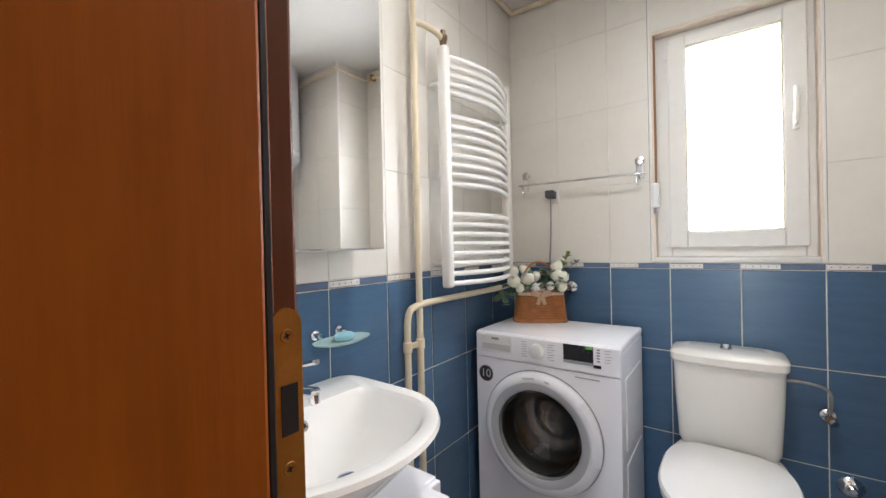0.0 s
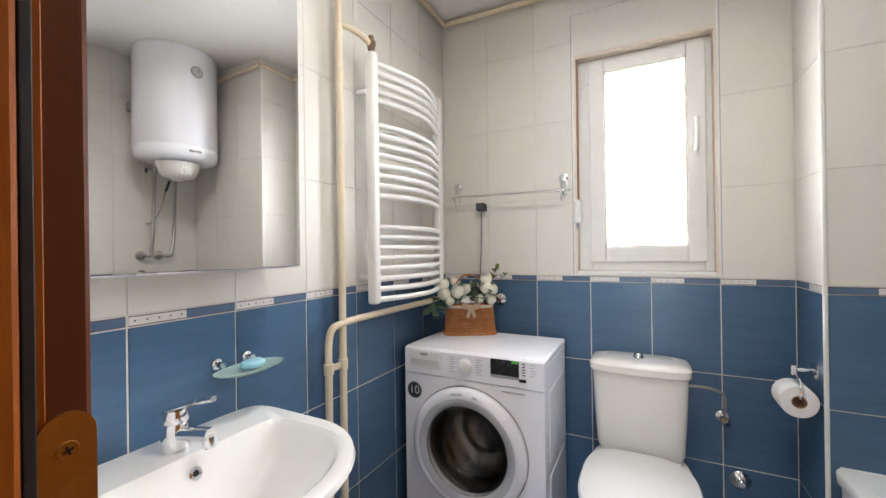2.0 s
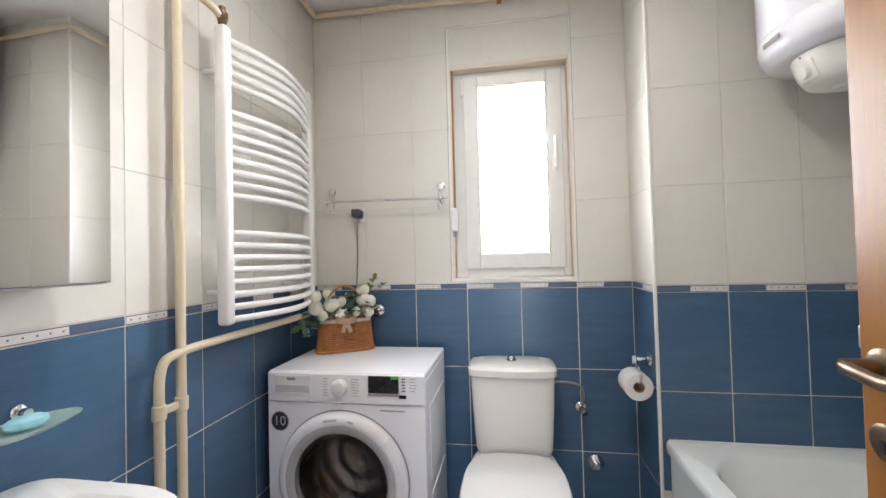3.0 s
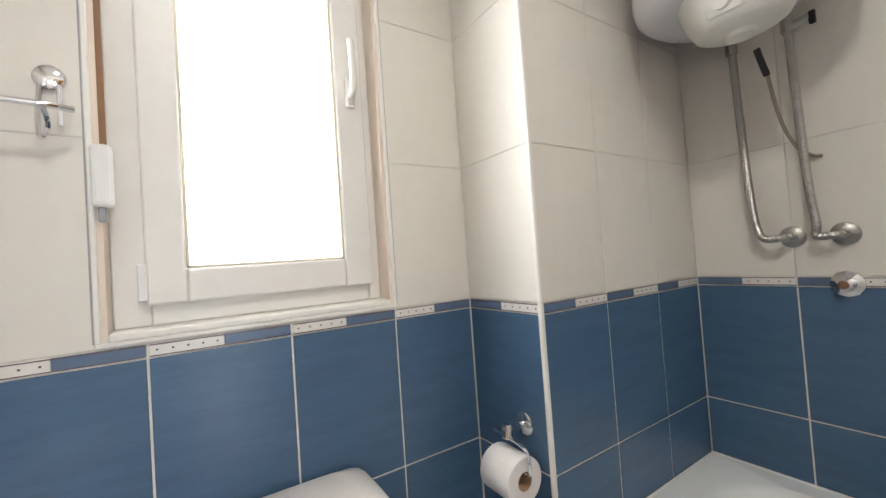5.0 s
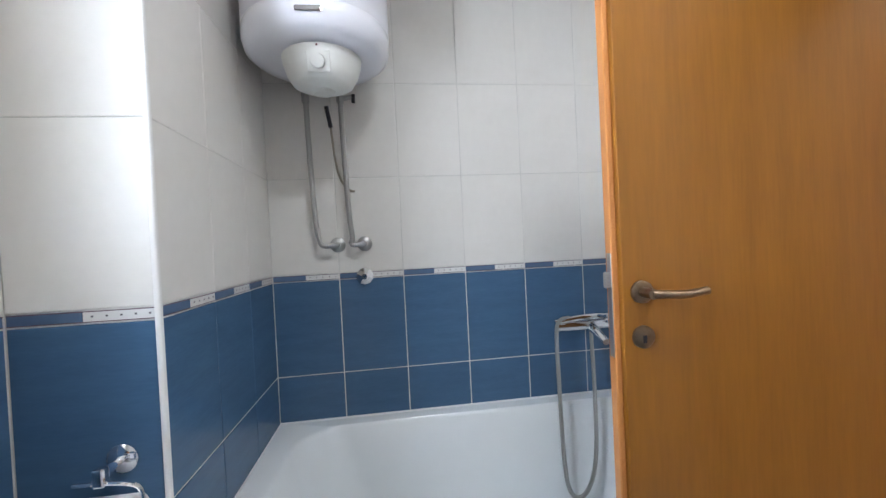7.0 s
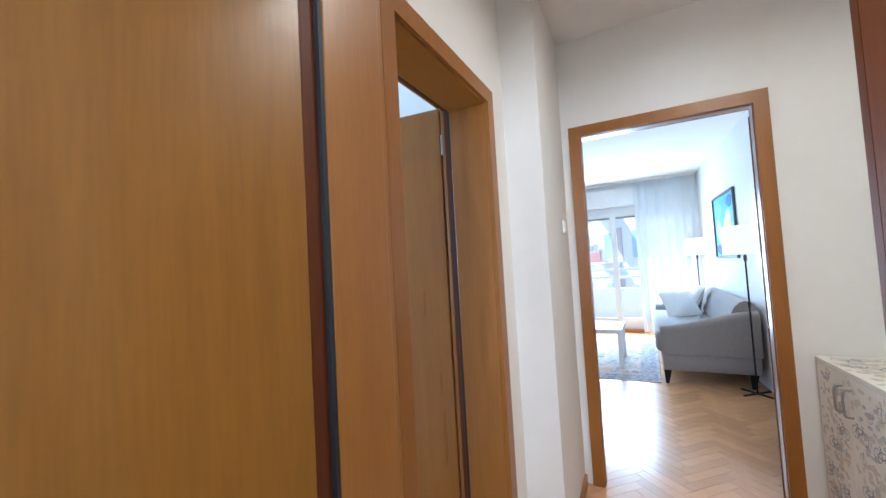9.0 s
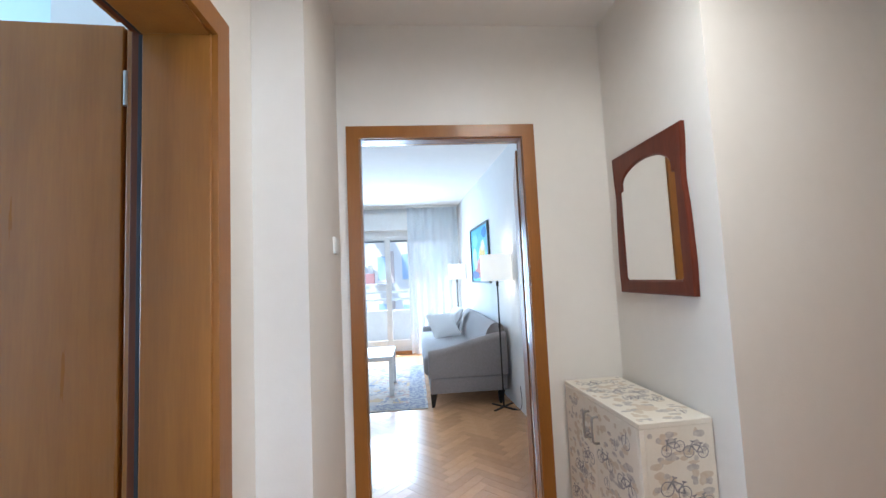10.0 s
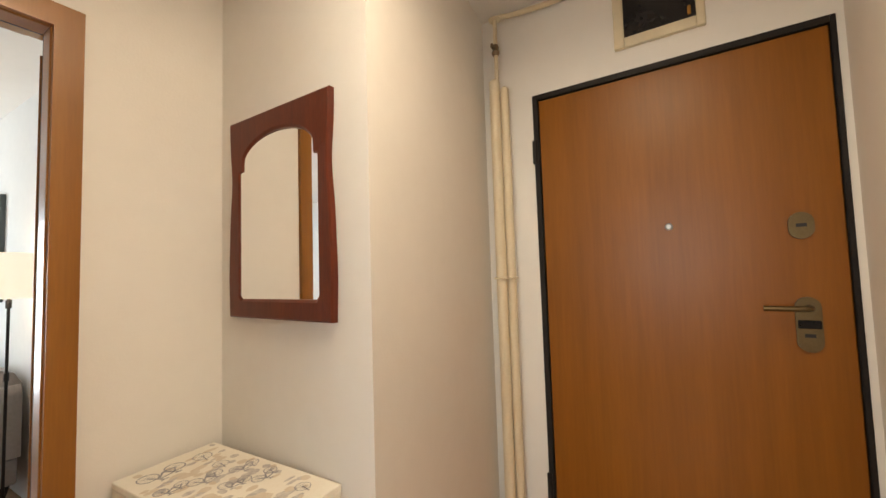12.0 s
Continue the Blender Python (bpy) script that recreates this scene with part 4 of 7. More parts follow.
part("print_bar", bx(-0.301, -0.211, MY0 - 0.002, MY0 + 0.001, 0.718, 0.7215), PRINT, wm)
stc = Vector((-0.69, MY0, 0.666))
st = ring_face([(0, 0), (0.036, 0), (0.0355, 0.001), (0, 0.001)], "sticker", material("dark navy sticker", (0.02, 0.022, 0.03), 0.35), wm, "round dark sticker reading 10", stc, 36)
ring_face([(0.0325, 0.001), (0.0355, 0.001), (0.0355, 0.0014), (0.0325, 0.0014), (0.0325, 0.001)], "sticker_rim", GREY_PLASTIC, st, "", stc, 36)


def lettering(name, text, size, m, mat, parent):
    """Raised letters in the built-in font, made into a mesh."""
    cu = bpy.data.curves.new(name, "FONT")
    cu.body, cu.size, cu.extrude, cu.align_x, cu.align_y = text, size, 0.0004, "CENTER", "CENTER"
    tmp = new(name + "_source", cu)
    mesh = bpy.data.meshes.new_from_object(tmp.evaluated_get(bpy.context.evaluated_depsgraph_get()))
    bpy.data.objects.remove(tmp)
    bm = bmesh.new()
    bm.from_mesh(mesh)
    bpy.data.meshes.remove(mesh)
    moved(bm, m)
    return part(name, bm, mat, parent)


lettering("number", "10", 0.05, pose(stc.x, stc.y - 0.0016, stc.z, 90, 0, 0), material("silver print", (0.5, 0.5, 0.52), 0.4), st)
for x in (MX0 + 0.05, MX1 - 0.05):
    for y in (MY0 + 0.06, MY1 - 0.06):
        part("foot", cyl((x, y, 0), (x, y, 0.014), 0.02, 16), RUBBER, wm)
part("kick_panel", bx(MX0, MX1, MY0 + 0.002, MY0 + 0.0115, 0.012, 0.058, 0.003), ENAMEL, wm)

# power socket, plug and cord
so = thing("wall_socket", (-0.555, Y1, 1.468), "white wall socket with dark grey plug and cord", "socket")
part("plate", bx(-0.581, -0.521, Y1 - 0.01, Y1 - 0.0005, 1.438, 1.5, 0.004, 2), PLASTIC, so)
GREYCORD = material("dark grey plug plastic", (0.07, 0.07, 0.08), 0.5, scale=20)
part("plug", loft([[(-0.556 + sx * 0.021, Y1 - 0.01 - d, 1.474 + sz * 0.017 + dz) for sx, sz in ((-1, -1), (1, -1), (1, 1), (-1, 1))] for d, dz in ((0, 0), (0.02, 0.002), (0.04, 0.006), (0.046, 0.006))]), GREYCORD, so, "dark grey plug")
part("cord", tube(smooth_line([(-0.556, Y1 - 0.035, 1.46), (-0.559, Y1 - 0.025, 1.4), (-0.567, Y1 - 0.012, 1.25), (-0.579, Y1 - 0.008, 1.1), (-0.574, Y1 - 0.008, 0.7), (-0.5, Y1 - 0.009, 0.5)]), 0.0036, 8), material("grey cable", (0.3, 0.3, 0.33), 0.5), so, "grey power cord", True)

# towel rail
tr = thing("towel_rail", (-0.4, Y1, 1.55), "thin chrome towel rail on round wall plates", "towel rail")
part("rail", tube(smooth_line([(-0.72, Y1 - 0.055, 1.535), (-0.68, Y1 - 0.068, 1.534), (-0.4, Y1 - 0.07, 1.53), (-0.14, Y1 - 0.068, 1.526), (-0.11, Y1 - 0.05, 1.527)]), 0.0055, 10), CHROME, tr, "", True)
for x in (-0.7, -0.146):
    pl = part("wall_plate", lathe([(0, 0), (0.021, 0), (0.021, 0.006), (0.017, 0.009), (0, 0.009)], axis((x, Y1 - 0.0005, 1.592), (x, Y1 - 1, 1.592)), 26), CHROME, tr, "", True)
    part("arm", tube(smooth_line([(x - 0.012, Y1 - 0.007, 1.575), (x - 0.014, Y1 - 0.02, 1.5), (x - 0.006, Y1 - 0.03, 1.478), (x + 0.008, Y1 - 0.05, 1.5), (x, Y1 - 0.066, 1.531)]), 0.004, 8), CHROME, pl, "", True)
    part("arm", tube([(x + 0.012, Y1 - 0.007, 1.58), (x + 0.013, Y1 - 0.012, 1.51)], 0.004, 8), CHROME, pl, "", True)

# toilet
WX = 0.16


def rr(cx, y0, y1, hw, z, k=4.0, kf=None, n=40, front=0.0):
    """A rounded outline; the front (low y) may be bowed."""
    out = []
    cy = (y0 + y1) / 2
    for i in range(n):
        a = 2 * math.pi * i / n
        c, s = math.cos(a), math.sin(a)
        e = 2 / (kf if kf and s < 0 else k)
        x = cx + hw * math.copysign(abs(c) ** (2 / k if not (kf and s < 0) else 2 / kf), c)
        y = cy + (y1 - cy) * math.copysign(abs(s) ** e, s)
        if s < 0:
            y -= front * (1 - ((x - cx) / hw) ** 2)
        out.append((x, y, z))
    return out


CREAMY = material("ivory glazed ceramic", (0.8, 0.765, 0.72), 0.12, second=(0.78, 0.745, 0.7), scale=3, coat=0.4)
wc = thing("toilet", (WX, 1.95, 0), "white ceramic toilet with cistern and closed lid", "toilet")
part("cistern", loft([rr(WX, 2.1, 2.255, 0.148, 0.425, 7), rr(WX, 2.098, 2.258, 0.16, 0.45, 7, front=0.012), rr(WX, 2.088, 2.26, 0.169, 0.62, 7, front=0.014), rr(WX, 2.082, 2.262, 0.174, 0.752, 7, front=0.016)]), CREAMY, wc, "ivory white ceramic cistern", True)
part("cistern_lid", loft([rr(WX, 2.078, 2.264, 0.178, 0.753, 7, front=0.016), rr(WX, 2.072, 2.266, 0.184, 0.762, 7, front=0.02), rr(WX, 2.072, 2.266, 0.184, 0.786, 7, front=0.02), rr(WX, 2.082, 2.26, 0.174, 0.796, 7, front=0.02), rr(WX, 2.12, 2.25, 0.13, 0.802, 6, front=0.01)]), CREAMY, wc, "", True)
bt = part("flush_button", lathe([(0, 0), (0.021, 0), (0.021, 0.006), (0.017, 0.008), (0.016, 0.018), (0.012, 0.023), (0, 0.024)], pose(WX, 2.165, 0.801), 26), CHROME, wc, "chrome flush button", True)
part("bowl", loft([rr(WX, 1.78, 2.2, 0.1, 0.001, 3), rr(WX, 1.76, 2.22, 0.105, 0.1, 3), rr(WX, 1.66, 2.24, 0.14, 0.28, 3), rr(WX, 1.585, 2.25, 0.176, 0.385, 3.2, 2.4), rr(WX, 1.58, 2.25, 0.18, 0.412, 3.2, 2.4), rr(WX, 1.6, 2.245, 0.165, 0.42, 3.2, 2.4)]), CERAMIC, wc, "", True)
part("neck", loft([rr(WX, 2.05, 2.25, 0.15, 0.36, 4), rr(WX, 2.06, 2.255, 0.148, 0.427, 4)]), CERAMIC, wc, "", True)
SEAT = material("white toilet seat plastic", (0.84, 0.84, 0.84), 0.2, second=(0.82, 0.82, 0.82), scale=3, coat=0.3)
part("seat", loft([rr(WX, 1.575, 2.068, 0.184, 0.421, 3.4, 2.3), rr(WX, 1.572, 2.07, 0.186, 0.428, 3.4, 2.3), rr(WX, 1.575, 2.068, 0.184, 0.437, 3.4, 2.3)]), SEAT, wc, "", True)
part("lid", loft([rr(WX, 1.573, 2.07, 0.186, 0.439, 3.4, 2.3), rr(WX, 1.57, 2.072, 0.188, 0.447, 3.4, 2.3), rr(WX, 1.577, 2.066, 0.182, 0.456, 3.4, 2.3), rr(WX, 1.65, 2.02, 0.12, 0.461, 3, 2.3)]), SEAT, wc, "white closed lid", True)
for x in (WX - 0.07, WX + 0.07):
    part("lid_hinge", cyl((x - 0.012, 2.071, 0.443), (x + 0.012, 2.071, 0.443), 0.009, 12, 0.002), SEAT, wc, "", True)
# water supply of the cistern
ws = thing("angle_valve", (0.455, Y1, 0.58), "chrome angle valve with hose to cistern", "valve")
part("rosette", lathe([(0, 0), (0.025, 0), (0.022, 0.006), (0.01, 0.009), (0.009, 0.04), (0.013, 0.042), (0.013, 0.056), (0, 0.056)], axis((0.455, Y1 - 0.0005, 0.58), (0.455, 0, 0.58)), 24), CHROME, ws, "", True)
part("knob", lathe([(0, 0), (0.014, 0), (0.015, 0.012), (0.012, 0.02), (0, 0.021)], axis((0.46, Y1 - 0.04, 0.575), (0.475, Y1 - 0.09, 0.555)), 18), CHROME, ws, "", True)
part("hose", tube(smooth_line([(0.333, Y1 - 0.06, 0.7), (0.38, Y1 - 0.055, 0.702), (0.445, Y1 - 0.05, 0.692), (0.462, Y1 - 0.048, 0.665), (0.457, Y1 - 0.048, 0.6)]), 0.0055, 8), STEEL, ws, "braided steel hose", True)
cv = thing("wall_valve", (0.512, Y1, 0.335), "round chrome stop valve on blue tiles", "valve")
part("rosette", lathe([(0, 0), (0.036, 0), (0.036, 0.003), (0.024, 0.016), (0.013, 0.018), (0.013, 0.034), (0.01, 0.037), (0, 0.037)], axis((0.512, Y1 - 0.0005, 0.335), (0.512, 0, 0.335)), 30), CHROME, cv, "", True)

# paper holder and roll on the shaft's side
th = thing("paper_holder", (JX, 2.085, 0.845), "chrome toilet paper holder on tiled shaft", "paper holder")
part("wall_plate", lathe([(0, 0), (0.028, 0), (0.028, 0.004), (0.022, 0.009), (0, 0.009)], pose(JX - 0.0005, 2.083, 0.842, 0, -90, 0), 28), CHROME, th, "", True)
part("stem", cyl((JX - 0.008, 2.083, 0.842), (JX - 0.058, 2.083, 0.842), 0.008, 14, 0.002), CHROME, th, "", True)
part("knuckle", bx(JX - 0.068, JX - 0.05, 2.074, 2.094, 0.822, 0.856, 0.004, 2), CHROME, th)
part("arm", tube(smooth_line([(JX - 0.058, 2.13, 0.828), (JX - 0.058, 2.075, 0.827), (JX - 0.058, 2.028, 0.82), (JX - 0.058, 2.018, 0.805), (JX - 0.058, 2.018, 0.768), (JX - 0.058, 2.025, 0.76), (JX - 0.058, 2.1, 0.759), (JX - 0.058, 2.15, 0.759)]), 0.004, 8), CHROME, th, "", True)
tp = thing("toilet_paper", (JX - 0.058, 2.08, 0.76), "white toilet paper roll on chrome holder", "toilet paper")
PAPER = material("soft white paper", (0.82, 0.8, 0.79), 0.95, second=(0.78, 0.76, 0.75), scale=30, bump=0.3, bump_scale=160)
RY = 2.035
part("roll", lathe([(0.021, 0), (0.05, 0), (0.0515, 0.002), (0.0515, 0.094), (0.05, 0.096), (0.021, 0.096), (0.021, 0)], pose(JX - 0.058, RY, 0.745, -90, 0, 0), 40), PAPER, tp, "", True)
part("core", lathe([(0.0195, 0.0005), (0.0209, 0.0005), (0.0209, 0.0955), (0.0195, 0.0955), (0.0195, 0.0005)], pose(JX - 0.058, RY, 0.745, -90, 0, 0), 32), material("brown cardboard", (0.5, 0.34, 0.2), 0.9, scale=30), tp, "brown cardboard core", True)

# bathtub
TX0, TX1, TY0, TY1, TZ = 0.708, X1, 0.462, JY, 0.565
tub = thing("bathtub", (1.06, 1.23, 0), "white acrylic built-in bathtub with front panel", "bathtub")


def tr_ring(x0, x1, y0, y1, z, r, n=9):
    pts = []
    for cx, cy, a0 in ((x1 - r, y1 - r, 0), (x0 + r, y1 - r, 90), (x0 + r, y0 + r, 180), (x1 - r, y0 + r, 270)):
        pts += [(cx + r * math.cos(radians(a0 + 90 * i / n)), cy + r * math.sin(radians(a0 + 90 * i / n)), z) for i in range(n + 1)]
    return pts


part("shell", loft([tr_ring(TX0, TX1, TY0, TY1, TZ - 0.04, 0.012), tr_ring(TX0 - 0.003, TX1, TY0, TY1, TZ - 0.008, 0.012), tr_ring(TX0 + 0.002, TX1, TY0, TY1, TZ, 0.012), tr_ring(TX0 + 0.062, TX1 - 0.06, TY0 + 0.08, TY1 - 0.075, TZ, 0.17), tr_ring(TX0 + 0.072, TX1 - 0.07, TY0 + 0.095, TY1 - 0.09, TZ - 0.012, 0.17), tr_ring(TX0 + 0.095, TX1 - 0.095, TY0 + 0.14, TY1 - 0.16, TZ - 0.18, 0.16), tr_ring(TX0 + 0.13, TX1 - 0.13, TY0 + 0.2, TY1 - 0.26, TZ - 0.37, 0.13), tr_ring(TX0 + 0.2, TX1 - 0.2, TY0 + 0.28, TY1 - 0.36, TZ - 0.395, 0.1), tr_ring(1.04, 1.08, 1.1, 1.3, TZ - 0.4, 0.01)], False), ACRYLIC, tub, "", True)
part("front_panel", bx(TX0 + 0.012, TX0 + 0.03, TY0, TY1 - 0.002, 0.002, TZ - 0.041, 0.004), ACRYLIC, tub)
part("sealant", tube([(TX1 - 0.003, TY0, TZ + 0.002), (TX1 - 0.003, TY1 - 0.003, TZ + 0.002), (TX0 + 0.01, TY1 - 0.003, TZ + 0.002)], 0.004, 6), PLASTIC, tub, "white silicone joint")

# bath mixer with hose and hand shower
mx = thing("bath_mixer", (X1, 0.765, 0.87), "chrome bath mixer with hand shower and hose", "bath mixer")
for y in (0.695, 0.845):
    part("rosette", lathe([(0, 0), (0.03, 0), (0.027, 0.008), (0.016, 0.012), (0.014, 0.035), (0, 0.035)], pose(X1 - 0.0005, y, 0.868, 0, -90, 0), 24), CHROME, mx, "", True)
part("body", tube(smooth_line([(X1 - 0.045, 0.905, 0.868), (X1 - 0.052, 0.83, 0.868), (X1 - 0.052, 0.72, 0.868), (X1 - 0.045, 0.655, 0.868)]), 0.025, 16), CHROME, mx, "", True)
part("spout", loft([[(X1 - 0.05 - u, 0.765 + w * c, z + h * s) for c, s in [(math.cos(2 * math.pi * i / 14), math.sin(2 * math.pi * i / 14)) for i in range(14)]] for u, w, z, h in ((0, 0.022, 0.865, 0.02), (0.05, 0.02, 0.85, 0.016), (0.1, 0.017, 0.832, 0.013), (0.125, 0.014, 0.822, 0.011))]), CHROME, mx, "", True)
part("lever", loft([[(X1 - 0.055 - u, 0.75 - u * 0.3 + w * c, z + 0.006 * s) for c, s in ((-1, 0), (-0.5, 1), (0.5, 1), (1, 0), (0.5, -1), (-0.5, -1))] for u, w, z in ((-0.01, 0.018, 0.898), (0.03, 0.017, 0.905), (0.08, 0.012, 0.908), (0.11, 0.008, 0.906))]), CHROME, mx, "", True)
part("shower_cradle", bx(X1 - 0.075, X1 - 0.04, 0.875, 0.9, 0.875, 0.9, 0.006, 2), CHROME, mx)
hs = part("hand_shower", tube(smooth_line([(X1 - 0.06, 0.915, 0.885), (X1 - 0.075, 0.84, 0.9), (X1 - 0.08, 0.76, 0.905), (X1 - 0.075, 0.7, 0.9)]), 0.0125, 12), CHROME, mx, "", True)
part("shower_head", lathe([(0, 0), (0.028, 0), (0.034, 0.008), (0.03, 0.02), (0.014, 0.032), (0, 0.033)], axis((X1 - 0.1, 0.665, 0.88), (X1 - 0.05, 0.665, 0.93)), 24), CHROME, hs, "", True)
part("hose", tube(smooth_line([(X1 - 0.07, 0.86, 0.902), (X1 - 0.075, 0.905, 0.9), (X1 - 0.085, 0.925, 0.86), (X1 - 0.12, 0.935, 0.62), (X1 - 0.15, 0.945, 0.42), (X1 - 0.17, 0.94, 0.26), (X1 - 0.175, 0.88, 0.235), (X1 - 0.15, 0.81, 0.34), (X1 - 0.11, 0.785, 0.6), (X1 - 0.065, 0.767, 0.85)], 3), 0.0088, 8, None, 0.0012), STEEL, mx, "ridged steel shower hose")

# electric water heater
HX, HYY, HR, UP = 1.17, 1.752, 0.225, 0.036
wh = thing("water_heater", (HX, HYY, 1.78), "white cylindrical electric water heater on wall", "water heater")
part("shell", lathe([(0, 1.782), (0.15, 1.782), (0.198, 1.79), (0.218, 1.806), (0.225, 1.835), (0.225, 1.862), (0.2235, 1.864), (0.2235, 1.867), (0.225, 1.869), (0.225, 2.445), (0.218, 2.47), (0.195, 2.488), (0, 2.492)], pose(HX, HYY, UP), 64), ENAMEL, wh, "", True)
part("wall_bracket", bx(HX + 0.18, X1 - 0.001, HYY - 0.17, HYY + 0.17, 2.15, 2.2, 0.003), STEEL, wh)
CAPW = material("ivory heater plastic", (0.8, 0.79, 0.74), 0.35, scale=5)
cap = part("control_cap", loft([[(HX - 0.04 + r * 1.0 * math.cos(a) * (0.8 if math.cos(a) > 0 else 1), HYY - 0.015 + r * math.sin(a), z + UP * 0.8) for a in [2 * math.pi * i / 36 for i in range(36)]] for r, z in ((0.12, 1.784), (0.117, 1.765), (0.106, 1.73), (0.09, 1.704), (0.078, 1.697), (0.036, 1.689), (0.03, 1.68), (0.012, 1.676))]), CAPW, wh, "ivory thermostat cap", True)
kp = Vector((HX - 0.139, HYY - 0.018, 1.738 + UP * 0.8))
kn = (Vector((-1, 0, -0.32))).normalized()
part("dial_plate", moved(bx(-0.034, 0.034, -0.03, 0.03, 0, 0.007, 0.004, 2), axis(kp, kp + kn)), CAPW, cap)
part("dial", lathe([(0, 0.007), (0.021, 0.007), (0.019, 0.02), (0.004, 0.022), (0, 0.022)], axis(kp, kp + kn), 24), CAPW, cap, "round thermostat dial", True)
part("pilot_lamp", lathe([(0, 0), (0.004, 0), (0.003, 0.003), (0, 0.0035)], axis((HX - 0.156, HYY - 0.018, 1.777 + UP * 0.8), (HX - 0.2, HYY - 0.018, 1.777 + UP * 0.8)), 12), material("dark red lens", (0.12, 0.01, 0.01), 0.2), cap, "small dark red pilot lamp", True)


def on_shell(a, z, out=0.0):
    return Vector((HX - (HR + out) * math.cos(a), HYY + (HR + out) * math.sin(a), z))


a0 = radians(3)
part("badge", moved(bx(-0.036, 0.036, -0.0075, 0.0075, -0.001, 0.0035, 0.003, 2), Matrix.Translation(on_shell(-a0, 1.867, 0)) @ Matrix(((0, 0, -1, 0), (1, 0, 0, 0), (0, 1, 0, 0), (0, 0, 0, 1)))), CHROME, wh, "small chrome badge")
ga = radians(0)
gp, gd = on_shell(ga, 2.315 + UP), Vector((-math.cos(ga), math.sin(ga), 0))
gz = part("thermometer", lathe([(0, -0.006), (0.034, -0.006), (0.035, 0.006), (0.03, 0.009), (0.029, 0.006), (0, 0.006)], axis(gp, gp + gd), 28), GREY_PLASTIC, wh, "round thermometer dial with grey rim", True)
part("dial_face", lathe([(0, 0.0062), (0.028, 0.0062), (0.028, 0.0072), (0, 0.0072)], axis(gp, gp + gd), 24), material("pale dial face", (0.5, 0.52, 0.55), 0.4), gz)
part("needle", tube([gp + gd * 0.0085, gp + gd * 0.0085 + Vector((0.002, 0.012, 0.015))], 0.0015, 6), RUBBER, gz)
for y, ey, b in ((1.84, 1.757, 0), (1.715, 1.655, 1)):
    x = X1 - 0.045
    part("supply_hose", tube(smooth_line([(x - 0.01, y, 1.83), (x - 0.005, y - 0.003, 1.6), (x, y - 0.01, 1.34), (x, y - 0.02, 1.26), (x, ey + 0.05, 1.235), (x, ey + 0.012, 1.237), (x + 0.02, ey, 1.239)], 3), 0.0105, 10, None, 0.001), STEEL, wh, "ridged steel supply hose")
    part("nut", cyl((x - 0.01, y, 1.77), (x - 0.01, y, 1.84), 0.0145, 6), STEEL, wh)
    part("rosette", lathe([(0, 0), (0.029, 0), (0.029, 0.004), (0.024, 0.008), (0.012, 0.011), (0.012, 0.028), (0, 0.028)], pose(X1 - 0.0005, ey, 1.239, 0, -90, 0), 26), STEEL, wh, "", True)
part("safety_valve", cyl((X1 - 0.055, 1.715, 1.782), (X1 - 0.055, 1.672, 1.79), 0.009, 12), STEEL, wh)
part("valve_lever", bx(X1 - 0.062, X1 - 0.05, 1.66, 1.673, 1.768, 1.8, 0.002), RUBBER, wh, "black valve lever")
part("cable_sleeve", tube(smooth_line([(HX + 0.09, 1.752, 1.72), (HX + 0.1, 1.748, 1.69), (HX + 0.12, 1.744, 1.655)]), 0.0075, 10), RUBBER, wh, "black cable sleeve")
part("cable", tube(smooth_line([(HX + 0.12, 1.744, 1.66), (HX + 0.17, 1.742, 1.55), (X1 - 0.03, 1.73, 1.48), (X1 - 0.012, 1.7, 1.445), (X1, 1.685, 1.445)]), 0.0045, 8), material("grey brown cable", (0.3, 0.26, 0.2), 0.6), wh, "", True)
bv = thing("wall_valve", (X1, 1.66, 1.113), "round faceted chrome stop valve on border", "valve")
part("rosette", lathe([(0, 0), (0.034, 0), (0.033, 0.004), (0.02, 0.014), (0.014, 0.016), (0.016, 0.036), (0.011, 0.04), (0, 0.04)], pose(X1 - 0.0005, 1.66, 1.113, 0, -90, 0), 10), CHROME, bv)

# ceiling lamp
cl = thing("ceiling_lamp", (0.1, 1.2, ZB), "round white glass ceiling lamp, lit", "ceiling lamp")
OPAL = material("opal lamp glass", (0.9, 0.88, 0.84), 0.3, transmission=0.9, scale=3)
part("base", lathe([(0, 0), (0.12, 0), (0.12, 0.02), (0, 0.02)], pose(0.1, 1.2, ZB - 0.021), 32), PLASTIC, cl, "", True)

# ---------- flower basket on the machine ----------
rng = random.Random(7)
BC, BR = Vector((-0.578, 2.118, 0.851)), Matrix.Translation((-0.578, 2.118, 0.851)) @ Matrix.Rotation(radians(30), 4, "Z") @ Matrix.Scale(1.07, 4)
WICKER = material("orange brown wicker", (0.5, 0.2, 0.06), 0.55, second=(0.27, 0.09, 0.025), scale=30, bump=0.3, bump_scale=120)
bk = thing("flower_basket", BC, "brown wicker basket with bow and artificial white flowers", "flower basket")


def bask(hw, hd, z, n=28):
    out = []
    for i in range(n):
        a = 2 * math.pi * i / n
        c, s = math.cos(a), math.sin(a)
        out.append(BR @ Vector((hw * math.copysign(abs(c) ** 0.45, c), hd * math.copysign(abs(s) ** 0.45, s), z)))
    return out


# core coloured dark for the shade between the woven strands
part("wall", loft([bask(0.112, 0.055, 0.0), bask(0.1, 0.046, 0.135), bask(0.096, 0.042, 0.135), bask(0.106, 0.05, 0.006)], True), material("wicker core shade", (0.2, 0.07, 0.02), 0.7, second=(0.14, 0.05, 0.015), scale=30), bk)
